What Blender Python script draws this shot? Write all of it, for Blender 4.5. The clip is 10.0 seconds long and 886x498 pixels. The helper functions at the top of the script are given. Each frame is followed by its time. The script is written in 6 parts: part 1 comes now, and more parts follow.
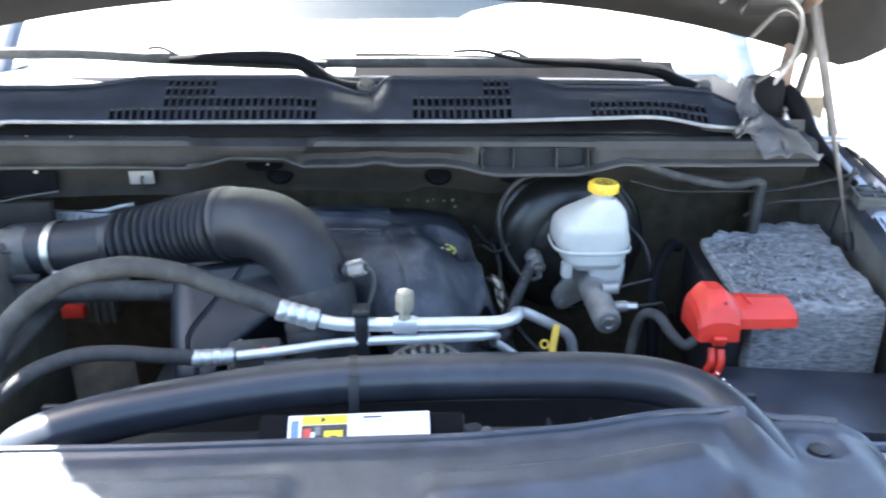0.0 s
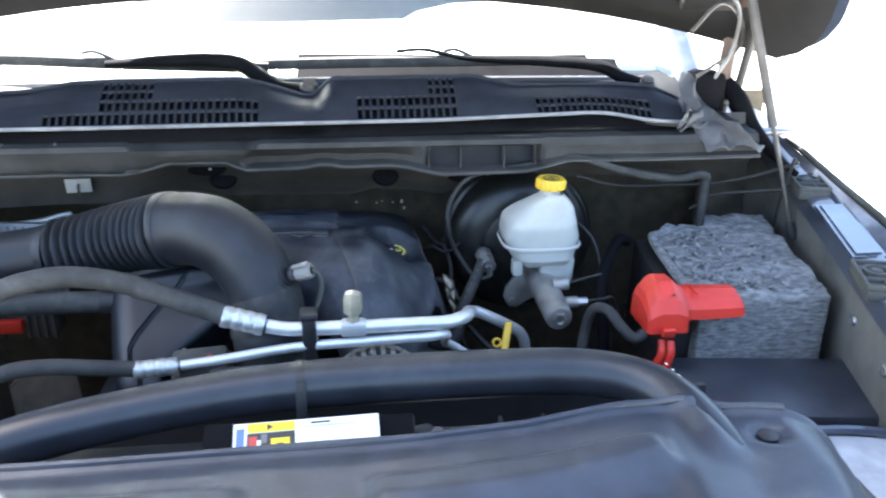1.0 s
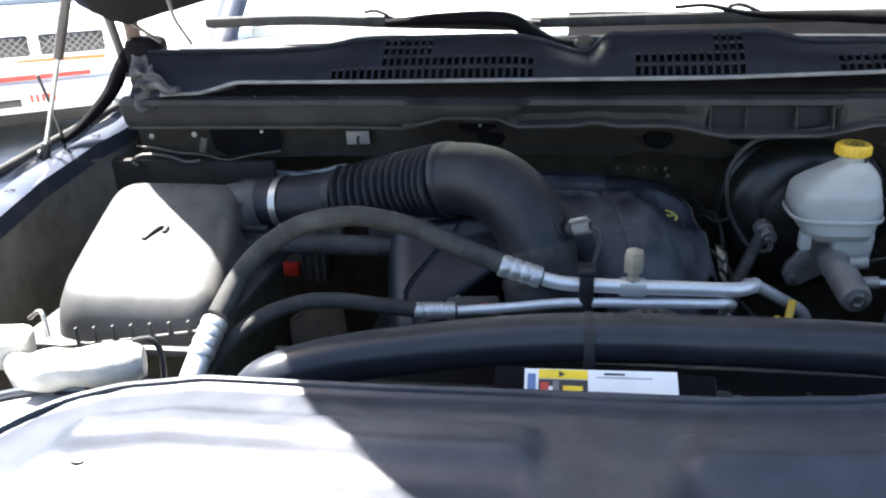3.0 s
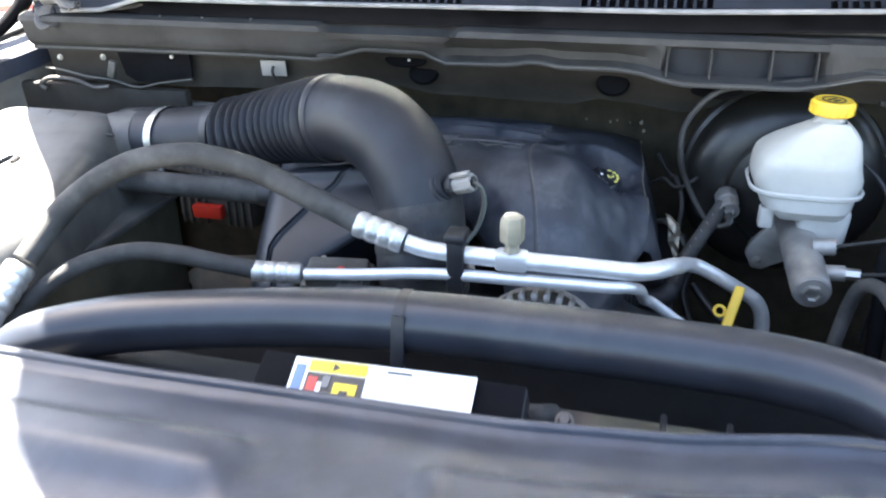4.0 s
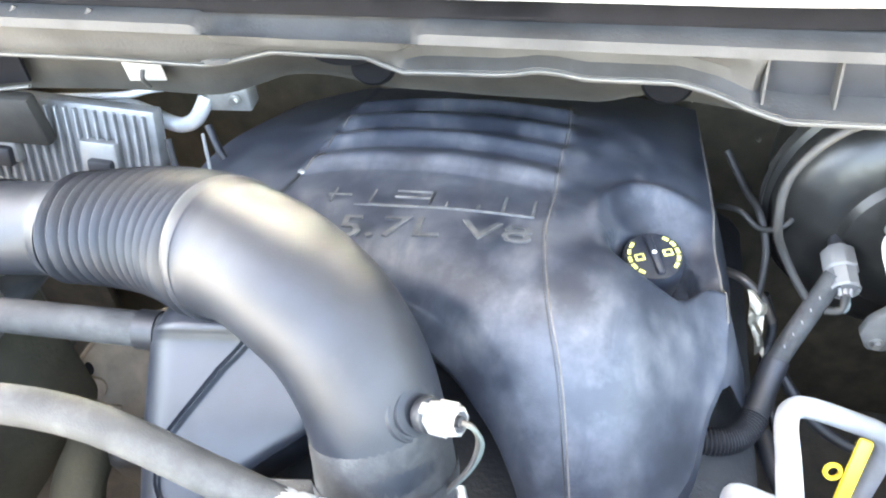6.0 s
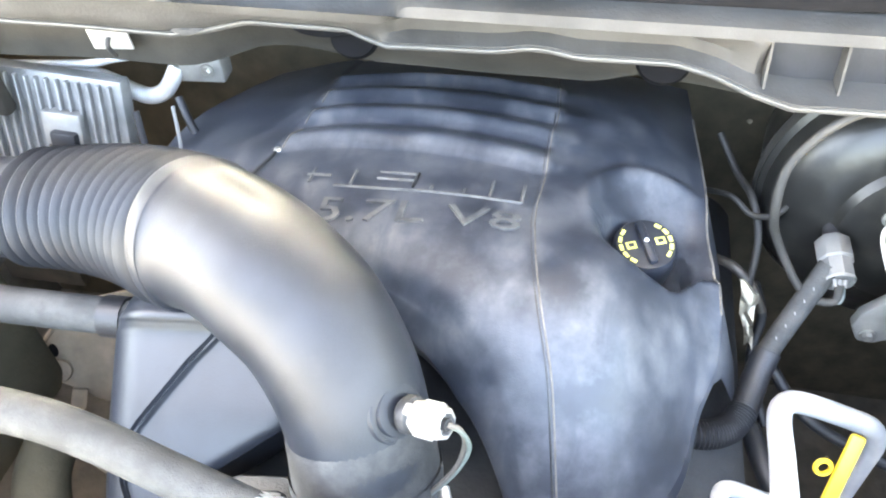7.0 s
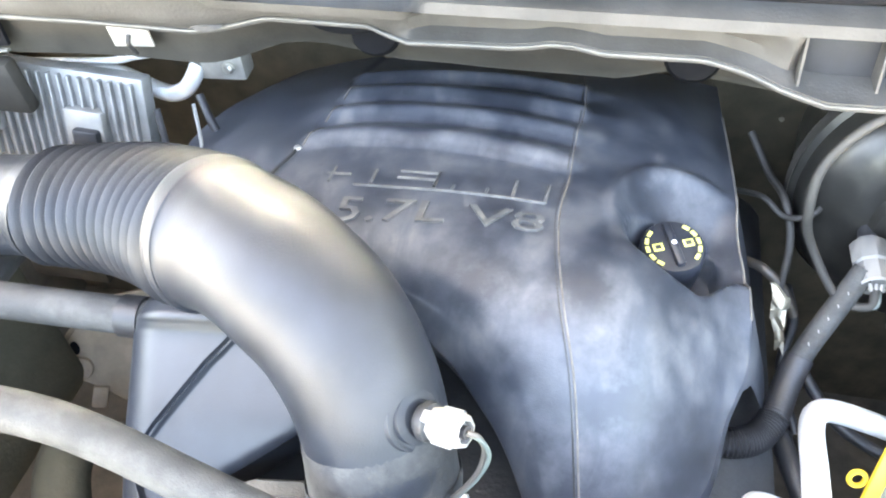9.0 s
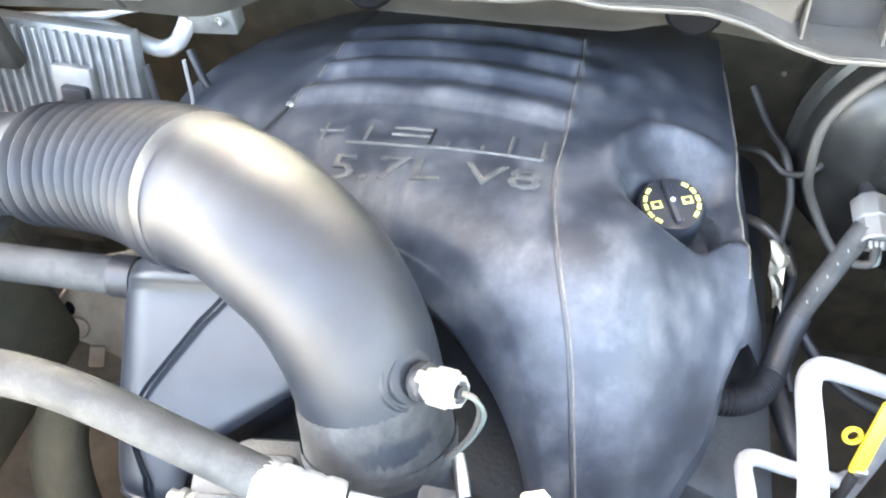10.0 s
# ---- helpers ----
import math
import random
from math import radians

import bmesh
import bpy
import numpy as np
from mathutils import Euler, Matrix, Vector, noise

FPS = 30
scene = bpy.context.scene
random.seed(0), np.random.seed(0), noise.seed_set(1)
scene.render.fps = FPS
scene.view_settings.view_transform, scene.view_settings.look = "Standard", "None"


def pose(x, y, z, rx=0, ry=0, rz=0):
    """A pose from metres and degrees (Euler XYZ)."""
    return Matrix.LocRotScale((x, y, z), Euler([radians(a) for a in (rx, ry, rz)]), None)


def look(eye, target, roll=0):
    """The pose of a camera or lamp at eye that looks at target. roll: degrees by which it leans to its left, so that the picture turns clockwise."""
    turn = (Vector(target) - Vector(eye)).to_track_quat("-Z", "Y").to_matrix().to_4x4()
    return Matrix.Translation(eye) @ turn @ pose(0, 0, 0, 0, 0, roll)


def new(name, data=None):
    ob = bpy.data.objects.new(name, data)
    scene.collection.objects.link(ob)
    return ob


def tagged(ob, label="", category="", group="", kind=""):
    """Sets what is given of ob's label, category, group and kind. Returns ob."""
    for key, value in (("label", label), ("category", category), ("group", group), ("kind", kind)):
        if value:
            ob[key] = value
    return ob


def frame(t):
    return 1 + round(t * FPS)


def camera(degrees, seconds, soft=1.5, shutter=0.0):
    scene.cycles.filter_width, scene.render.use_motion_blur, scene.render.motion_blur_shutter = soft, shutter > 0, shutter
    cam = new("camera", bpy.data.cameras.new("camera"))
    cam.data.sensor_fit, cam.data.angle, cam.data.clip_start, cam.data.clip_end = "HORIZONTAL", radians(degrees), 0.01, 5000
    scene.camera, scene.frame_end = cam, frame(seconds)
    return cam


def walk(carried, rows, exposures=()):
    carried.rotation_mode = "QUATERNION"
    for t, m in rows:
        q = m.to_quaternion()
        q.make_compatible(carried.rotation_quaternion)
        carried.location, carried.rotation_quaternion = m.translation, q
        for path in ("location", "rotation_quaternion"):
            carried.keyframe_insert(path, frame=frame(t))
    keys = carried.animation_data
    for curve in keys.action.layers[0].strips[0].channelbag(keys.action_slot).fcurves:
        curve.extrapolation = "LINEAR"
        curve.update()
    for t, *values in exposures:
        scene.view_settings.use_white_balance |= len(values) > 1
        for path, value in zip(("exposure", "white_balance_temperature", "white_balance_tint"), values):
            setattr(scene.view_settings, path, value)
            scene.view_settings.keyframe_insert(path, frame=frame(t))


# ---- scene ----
cam = camera(58.2, 10.0, 2.0, 0.4)
PATH = [
    (0, (0.036, 0.033, 1.608), (0.153, 1.892, 0.879), 1.0),
    (0.4, (0.068, 0.042, 1.601), (0.328, 1.889, 0.879), 0.4),
    (0.5, (0.073, 0.039, 1.604), (0.358, 1.877, 0.87), 0.5),
    (1, (0.048, 0.042, 1.598), (0.276, 1.894, 0.879), 0.5),
    (1.5, (0.02, 0.034, 1.599), (0.083, 1.9, 0.882), -0.2),
    (2, (-0.025, 0.034, 1.591), (-0.185, 1.896, 0.88), -0.9),
    (2.2, (-0.041, 0.045, 1.57), (-0.261, 1.903, 0.865), -0.7),
    (3.3, (-0.042, 0.07, 1.543), (-0.362, 1.873, 0.739), -2.7),
    (3.5, (0.011, 0.117, 1.532), (-0.324, 1.9, 0.689), -3.1),
    (4, (0.176, 0.271, 1.485), (-0.295, 2.012, 0.622), -0.7),
    (4.5, (0.157, 0.419, 1.513), (-0.342, 2.115, 0.578), -5.5),
    (5, (0.106, 0.585, 1.53), (-0.266, 2.253, 0.49), -3.1),
    (5.5, (0.081, 0.713, 1.568), (-0.294, 2.201, 0.286), -3.3),
    (5.7, (0.079, 0.754, 1.593), (-0.313, 2.199, 0.266), -4.8),
    (6.8, (0.076, 0.82, 1.624), (-0.357, 2.169, 0.213), -6.1),
    (7, (0.062, 0.825, 1.6), (-0.279, 2.185, 0.175), -3.5),
    (7.5, (0.065, 0.84, 1.612), (-0.304, 2.171, 0.165), -4.8),
    (8, (0.068, 0.836, 1.597), (-0.315, 2.157, 0.145), -5.1),
    (8.5, (0.065, 0.839, 1.592), (-0.342, 2.168, 0.153), -5.3),
    (9, (0.062, 0.838, 1.592), (-0.339, 2.18, 0.164), -5.0),
    (9.5, (0.058, 0.84, 1.584), (-0.33, 2.164, 0.136), -4.8),
    (10, (0.063, 0.845, 1.586), (-0.322, 2.11, 0.086), -5.4),
]
walk(cam, [(t, look(eye, target, roll)) for t, eye, target, roll in PATH],
     exposures=[(0.0, 4.4, 6400, 8), (0.4, 4.32, 6300, 6), (1.0, 4.22, 6400, 8), (1.5, 4.28, 6400, 8), (2.0, 3.8, 6500, 10), (3.3, 3.0, 6600, 10), (3.7, 3.25, 6700, 10), (4.1, 4.85, 7100, 10), (4.3, 5.2, 7250, 10), (4.5, 5.85, 7400, 10), (5.0, 6.02, 8000, 10),
                (5.5, 6.4, 8100, 10), (7.0, 6.82, 8600, 10), (10.0, 6.82, 8600, 10)])

# ---------------------------------------------------------------- light
SUN = Vector((-0.45, 0.3, 1.0)).normalized()
world = bpy.data.worlds.new("sky")
scene.world = world
world.use_nodes = True
wn = world.node_tree.nodes
sky = wn.new("ShaderNodeTexSky")
sky.sky_type, sky.sun_disc = "NISHITA", False
sky.sun_elevation, sky.sun_rotation = math.asin(SUN.z), math.atan2(SUN.x, SUN.y)
sky.air_density, sky.dust_density = 1.0, 2.0
wn["Background"].inputs["Strength"].default_value = 0.052
world.node_tree.links.new(sky.outputs[0], wn["Background"].inputs[0])
sun_data = bpy.data.lights.new("sun", "SUN")
sun_data.energy, sun_data.angle, sun_data.color = 5.0, radians(0.5), (1.0, 0.98, 0.95)
new("sun", sun_data).matrix_world = look(SUN * 20, (0, 0, 0))


# ---------------------------------------------------------------- materials
def mat(name, base, rough=0.5, metal=0.0, vary=0.25, scale=30.0, bump=0.1, fine=400.0, dust=0.0, dust_col=(0.26, 0.22, 0.17), dust_scale=9.0,
        spec=0.5, stretch=(1, 1, 1), coat=0.0, smudge=0.0):
    m = bpy.data.materials.new(name)
    m.use_nodes = True
    nt = m.node_tree
    n, l = nt.nodes, nt.links
    b = n["Principled BSDF"]
    co = n.new("ShaderNodeTexCoord")
    mp = n.new("ShaderNodeMapping")
    mp.inputs["Scale"].default_value = stretch
    l.new(co.outputs["Object"], mp.inputs[0])
    big = n.new("ShaderNodeTexNoise")
    big.inputs["Scale"].default_value, big.inputs["Detail"].default_value = scale, 5
    l.new(mp.outputs[0], big.inputs[0])
    ramp = n.new("ShaderNodeMapRange")
    ramp.inputs[1].default_value, ramp.inputs[2].default_value = 0.3, 0.7
    ramp.inputs[3].default_value, ramp.inputs[4].default_value = 1 - vary, 1 + vary
    l.new(big.outputs[0], ramp.inputs[0])
    mul = n.new("ShaderNodeVectorMath")
    mul.operation = "SCALE"
    mul.inputs[0].default_value = base
    l.new(ramp.outputs[0], mul.inputs["Scale"])
    colour = mul.outputs[0]
    rough_out = None
    if dust > 0:
        dn = n.new("ShaderNodeTexNoise")
        dn.inputs["Scale"].default_value, dn.inputs["Detail"].default_value, dn.inputs["Roughness"].default_value = dust_scale, 8, 0.65
        l.new(co.outputs["Object"], dn.inputs[0])
        dr = n.new("ShaderNodeMapRange")
        dr.inputs[1].default_value, dr.inputs[2].default_value = 0.62 - 0.35 * dust, 0.85 - 0.2 * dust
        dr.inputs[3].default_value, dr.inputs[4].default_value = 0.03 * dust, min(1.0, dust)
        l.new(dn.outputs[0], dr.inputs[0])
        level = dr.outputs[0]
        if smudge:
            # wiped streaks and finger smears through the dust
            sm = n.new("ShaderNodeMapping")
            sm.inputs["Scale"].default_value = (2.2, 0.8, 1.0)
            sm.inputs["Rotation"].default_value = (0, 0, 0.5)
            l.new(co.outputs["Object"], sm.inputs[0])
            sn = n.new("ShaderNodeTexNoise")
            sn.inputs["Scale"].default_value, sn.inputs["Detail"].default_value, sn.inputs["Distortion"].default_value = 19, 9, 1.1
            l.new(sm.outputs[0], sn.inputs[0])
            sr = n.new("ShaderNodeMapRange")
            sr.inputs[1].default_value, sr.inputs[2].default_value = 0.38, 0.66
            sr.inputs[3].default_value, sr.inputs[4].default_value = 1 - smudge, 1 + smudge
            l.new(sn.outputs[0], sr.inputs[0])
            sx = n.new("ShaderNodeMath")
            sx.operation = "MULTIPLY"
            l.new(level, sx.inputs[0])
            l.new(sr.outputs[0], sx.inputs[1])
            level = sx.outputs[0]
        mix = n.new("ShaderNodeMix")
        mix.data_type = "RGBA"
        mix.inputs[7].default_value = (*dust_col, 1)
        l.new(level, mix.inputs[0])
        l.new(colour, mix.inputs[6])
        colour = mix.outputs[2]
        rr = n.new("ShaderNodeMapRange")
        rr.inputs[3].default_value, rr.inputs[4].default_value = rough, min(1.0, rough + 0.35)
        l.new(level, rr.inputs[0])
        rough_out = rr.outputs[0]
    l.new(colour, b.inputs["Base Color"])
    small = n.new("ShaderNodeTexNoise")
    small.inputs["Scale"].default_value, small.inputs["Detail"].default_value = fine, 3
    l.new(mp.outputs[0], small.inputs[0])
    if rough_out is None:
        rr = n.new("ShaderNodeMapRange")
        rr.inputs[3].default_value, rr.inputs[4].default_value = max(0.03, rough - 0.1), min(1, rough + 0.1)
        l.new(big.outputs[0], rr.inputs[0])
        rough_out = rr.outputs[0]
    l.new(rough_out, b.inputs["Roughness"])
    bp = n.new("ShaderNodeBump")
    bp.inputs["Strength"].default_value, bp.inputs["Distance"].default_value = bump, 0.002
    l.new(small.outputs[0], bp.inputs["Height"])
    l.new(bp.outputs[0], b.inputs["Normal"])
    b.inputs["Metallic"].default_value = metal
    b.inputs["Specular IOR Level"].default_value = spec
    b.inputs["Coat Weight"].default_value = coat
    b.inputs["Coat Roughness"].default_value = 0.08
    return m


M_COVER = mat("engine_cover_plastic", (0.022, 0.027, 0.038), 0.42, dust=0.55, dust_col=(0.130, 0.130, 0.131), dust_scale=16, smudge=0.58, scale=16, vary=0.4, bump=0.12, fine=900)
M_DUCT = mat("duct_plastic", (0.0095, 0.0115, 0.016), 0.50, spec=0.40, dust=0.09, dust_col=(0.122, 0.119, 0.114), dust_scale=14, smudge=0.35, bump=0.10, fine=700)
M_HOUSING = mat("intake_housing_plastic", (0.009, 0.0115, 0.0165), 0.42, spec=0.44, dust=0.07, dust_col=(0.11, 0.108, 0.106), dust_scale=18, smudge=0.4, bump=0.08, fine=800)
M_CUFF = mat("dusty_rubber_cuff", (0.020, 0.020, 0.021), 0.62, spec=0.35, dust=0.55, dust_col=(0.105, 0.100, 0.092), dust_scale=22, smudge=0.5, bump=0.2, fine=400)
M_BLOCK = mat("oily_engine_casting", (0.026, 0.027, 0.029), 0.6, spec=0.35, dust=0.4, dust_col=(0.075, 0.070, 0.062), dust_scale=18, bump=0.4, fine=220)
M_CRIMP = mat("crimped_aluminium", (0.56, 0.56, 0.55), 0.42, 0.75, vary=0.25, scale=140, bump=0.25, fine=300)
M_PIPE = mat("smooth_black_plastic", (0.017, 0.020, 0.027), 0.32, dust=0.12, bump=0.05)
M_SHIELD = mat("radiator_shield_plastic", (0.027, 0.032, 0.045), 0.36, dust=0.28, dust_col=(0.22, 0.21, 0.20), dust_scale=6, bump=0.15, fine=900)
M_BLACK = mat("black_plastic", (0.016, 0.016, 0.018), 0.5, dust=0.12, dust_col=(0.10, 0.09, 0.08), bump=0.15)
# black rubber; also painted as the shade inside vents, slots and holes
M_JET = mat("jet_rubber_and_gap_shade", (0.006, 0.006, 0.007), 0.7, spec=0.04, bump=0.1)
M_GRIME = mat("oily_black_grime", (0.062, 0.054, 0.044), 0.75, dust=0.55, dust_col=(0.19, 0.158, 0.12), spec=0.25, bump=0.3, fine=200)
M_LID = mat("weathered_lid_plastic", (0.066, 0.066, 0.065), 0.5, dust=0.4, dust_col=(0.19, 0.178, 0.155), dust_scale=12, spec=0.35, bump=0.12, fine=700)
M_DARK = mat("dirty_dark_metal", (0.022, 0.020, 0.018), 0.65, dust=0.3, dust_col=(0.07, 0.06, 0.045), bump=0.3, fine=250)
M_RUBBER = mat("rubber_hose", (0.034, 0.034, 0.033), 0.72, spec=0.3, dust=0.42, dust_col=(0.165, 0.161, 0.152), dust_scale=18, bump=0.3, fine=600)
M_ALU = mat("aluminium_tube", (0.78, 0.78, 0.77), 0.38, 0.55, vary=0.08, scale=60, bump=0.06, fine=500)
M_CAST = mat("cast_aluminium", (0.30, 0.295, 0.285), 0.55, 0.6, dust=0.25, dust_col=(0.18, 0.15, 0.12), bump=0.4, fine=350)
M_CASTD = mat("dull_cast_housing", (0.11, 0.108, 0.10), 0.6, 0.3, dust=0.4, dust_col=(0.16, 0.145, 0.12), dust_scale=20, bump=0.4, fine=350)
M_STEEL = mat("zinc_steel", (0.50, 0.49, 0.46), 0.38, 0.9, vary=0.2, bump=0.15)
M_RES = mat("translucent_white_plastic", (0.47, 0.465, 0.43), 0.42, dust=0.4, dust_col=(0.34, 0.31, 0.26), dust_scale=16, vary=0.06, bump=0.1)
M_YEL = mat("yellow_plastic", (0.74, 0.48, 0.04), 0.45, vary=0.08, dust=0.1, bump=0.08)
M_RED = mat("red_plastic", (0.62, 0.035, 0.02), 0.42, vary=0.1, dust=0.15, dust_col=(0.45, 0.2, 0.16), bump=0.1)
M_GREY = mat("grey_connector_plastic", (0.173, 0.169, 0.162), 0.5, vary=0.1, dust=0.2, bump=0.1)
M_FELT = mat("grey_felt", (0.19, 0.192, 0.194), 0.95, vary=0.5, scale=60, bump=1.0, fine=170, dust=0.42, dust_col=(0.47, 0.47, 0.46), dust_scale=85, spec=0.1, stretch=(1, 1.3, 4))
M_COWL = mat("cowl_plastic", (0.012, 0.0145, 0.021), 0.6, dust=0.06, dust_col=(0.1, 0.1, 0.1), spec=0.2, bump=0.15, dust_scale=7)
M_SEALP = mat("dusty_brown_panel", (0.029, 0.0285, 0.0275), 0.68, dust=0.5, dust_col=(0.074, 0.073, 0.071), spec=0.3, dust_scale=6, bump=0.2, fine=300)
M_FIRE = mat("dusty_firewall_paint", (0.026, 0.023, 0.019), 0.72, dust=0.5, dust_col=(0.068, 0.058, 0.046), spec=0.3, dust_scale=7, bump=0.2, fine=260)
M_DEEP = mat("dirty_brown_firewall_mat", (0.082, 0.069, 0.048), 0.8, vary=0.3, dust=0.5, dust_col=(0.13, 0.106, 0.077), dust_scale=9, spec=0.2, bump=0.4, fine=120)
M_PLATE = mat("tan_cast_plate", (0.19, 0.155, 0.115), 0.7, vary=0.3, dust=0.5, dust_col=(0.31, 0.26, 0.20), dust_scale=12, bump=0.3, fine=250)
M_INNER = mat("inner_fender_paint", (0.070, 0.067, 0.058), 0.6, dust=0.55, dust_col=(0.18, 0.165, 0.135), dust_scale=8, bump=0.2)
M_WALL = mat("dusty_inner_fender_wall", (0.11, 0.105, 0.094), 0.65, dust=0.6, dust_col=(0.245, 0.23, 0.20), dust_scale=7, bump=0.2)
M_BODY = mat("navy_body_paint", (0.030, 0.038, 0.058), 0.28, vary=0.1, coat=1.0, dust=0.35, dust_col=(0.25, 0.24, 0.22), bump=0.03)
M_HOOD = mat("hood_underside_paint", (0.0095, 0.0085, 0.0075), 0.45, dust=0.16, dust_col=(0.075, 0.062, 0.05), dust_scale=6, bump=0.1)
M_STRUT = mat("grey_strut_paint", (0.075, 0.066, 0.058), 0.45, 0.3, dust=0.3, bump=0.1)
M_BOOST = mat("booster_black_paint", (0.012, 0.0115, 0.0105), 0.33, dust=0.24, dust_col=(0.075, 0.066, 0.052), dust_scale=30, bump=0.12, fine=140)
M_MC = mat("master_cylinder_metal", (0.34, 0.33, 0.31), 0.5, 0.6, dust=0.3, bump=0.3)
M_WHITE = mat("white_label", (0.82, 0.82, 0.80), 0.4, vary=0.04, bump=0.02)
M_LBLY = mat("label_yellow", (0.85, 0.60, 0.02), 0.4, vary=0.04, bump=0.02)
M_LBLK = mat("label_black", (0.02, 0.02, 0.02), 0.4, vary=0.1, bump=0.02)
M_LBLU = mat("label_blue", (0.10, 0.18, 0.36), 0.4, vary=0.1, bump=0.02)
M_LRED = mat("label_red", (0.5, 0.04, 0.03), 0.4, vary=0.1, bump=0.02)
M_CONC = mat("pale_concrete", (0.52, 0.515, 0.50), 0.9, vary=0.15, scale=1.5, bump=0.3, fine=60)
M_WPAINT = mat("white_truck_paint", (0.78, 0.78, 0.77), 0.3, vary=0.05, coat=0.5, bump=0.02)
M_STRIPE = mat("red_stripe_paint", (0.55, 0.05, 0.03), 0.35, vary=0.1, bump=0.02)
M_TAN = mat("tan_dusty_bracket", (0.19, 0.15, 0.11), 0.75, vary=0.3, dust=0.5, dust_col=(0.32, 0.26, 0.2), bump=0.5, fine=200)
M_DASH = mat("pale_dashboard", (0.42, 0.43, 0.42), 0.7, vary=0.15, scale=4, bump=0.2)
M_CABIN = mat("grey_cabin_trim", (0.028, 0.032, 0.034), 0.8, vary=0.2, scale=6, bump=0.2)
M_OLIVE = mat("olive_grime", (0.062, 0.056, 0.038), 0.8, vary=0.35, scale=14, dust=0.5, dust_col=(0.115, 0.100, 0.070), dust_scale=10, spec=0.25, bump=0.4, fine=160)
M_COPPER = mat("crumpled_foil", (0.36, 0.32, 0.25), 0.45, 0.6, vary=0.4, scale=60, bump=0.6, fine=180)


def glass_mat():
    m = bpy.data.materials.new("windshield_glass")
    m.use_nodes = True
    b = m.node_tree.nodes["Principled BSDF"]
    b.inputs["Base Color"].default_value = (0.86, 0.95, 0.93, 1)
    b.inputs["Roughness"].default_value = 0.03
    b.inputs["Transmission Weight"].default_value = 1.0
    b.inputs["IOR"].default_value = 1.52
    return m


M_GLASS = glass_mat()


# ---------------------------------------------------------------- building helpers
def part(name, bm, material, parent=None, label="", smooth=True, angle=40):
    """Links a bmesh, in world metres, as one mesh object under a thing or a part."""
    me = bpy.data.meshes.new(name)
    bmesh.ops.recalc_face_normals(bm, faces=bm.faces)
    for f in bm.faces:
        f.smooth = smooth
    if smooth:
        for e in bm.edges:
            if len(e.link_faces) == 2 and e.calc_face_angle(0) > radians(angle):
                e.smooth = False
    bm.to_mesh(me)
    bm.free()
    me.materials.append(material)
    ob = new(name, me)
    if parent is not None:
        ob.parent = parent
        if parent.type == "EMPTY":
            ob.matrix_parent_inverse = Matrix.Translation(parent.location).inverted()
    if label:
        ob["label"] = label
    return ob


def thing(name, at, label, category, group="", kind=""):
    ob = new(name)
    ob.empty_display_size = 0.05
    ob.location = at
    return tagged(ob, label, category, group, kind)


def spline(pts, per=8):
    """Catmull-Rom through points of any dimension."""
    p = [np.array(q, float) for q in pts]
    p = [2 * p[0] - p[1]] + p + [2 * p[-1] - p[-2]]
    out = []
    for i in range(1, len(p) - 2):
        a, b, c, d = p[i - 1:i + 3]
        for k in range(per):
            t = k / per
            out.append(0.5 * (2 * b + (c - a) * t + (2 * a - 5 * b + 4 * c - d) * t * t + (3 * b - a - 3 * c + d) * t ** 3))
    out.append(p[-2])
    return out


def tube(pts, radius, seg=16, per=8, bm=None, straight=False, caps=True, flat=1.0):
    """A round rod along a smooth line. Points may carry their own radius as a fourth number and their own height ratio as a fifth."""
    bm = bm or bmesh.new()
    rows = [(*q, radius, flat) if len(q) == 3 else (*q, flat) if len(q) == 4 else q for q in pts]
    line = [np.array(q, float) for q in rows] if straight else spline(rows, per)
    pos = [Vector(q[:3]) for q in line]
    n = len(pos)
    tang = [(pos[min(i + 1, n - 1)] - pos[max(i - 1, 0)]).normalized() for i in range(n)]
    up = Vector((0, 0, 1)) if abs(tang[0].z) < 0.9 else Vector((0, 1, 0))
    side = tang[0].cross(up).normalized()
    rings = []
    for i in range(n):
        side = (side - tang[i] * side.dot(tang[i])).normalized()
        other = tang[i].cross(side)
        r, tall = line[i][3], line[i][3] * line[i][4]
        rings.append([bm.verts.new(pos[i] + side * (r * math.cos(2 * math.pi * k / seg)) + other * (tall * math.sin(2 * math.pi * k / seg))) for k in range(seg)])
    for a, b in zip(rings, rings[1:]):
        for k in range(seg):
            bm.faces.new((a[k], a[(k + 1) % seg], b[(k + 1) % seg], b[k]))
    if caps:
        bm.faces.new(rings[0][::-1])
        bm.faces.new(rings[-1])
    return bm


def lathe(profile, m, seg=32, bm=None):
    """Turns (radius, height) pairs about z, then places them by m."""
    bm = bm or bmesh.new()
    rings = []
    for r, h in profile:
        if r < 1e-5:
            rings.append([bm.verts.new(m @ Vector((0, 0, h)))])
        else:
            rings.append([bm.verts.new(m @ Vector((r * math.cos(2 * math.pi * k / seg), r * math.sin(2 * math.pi * k / seg), h))) for k in range(seg)])
    for a, b in zip(rings, rings[1:]):
        for k in range(seg):
            q = (k + 1) % seg
            if len(a) == 1 and len(b) > 1:
                bm.faces.new((a[0], b[q], b[k]))
            elif len(b) == 1 and len(a) > 1:
                bm.faces.new((a[k], a[q], b[0]))
            elif len(a) > 1:
                bm.faces.new((a[k], a[q], b[q], b[k]))
    return bm


def aim(at, way, spin=0):
    """A pose at a place with its z axis along way."""
    return Matrix.Translation(at) @ Vector(way).to_track_quat("Z", "Y").to_matrix().to_4x4() @ pose(0, 0, 0, 0, 0, spin)


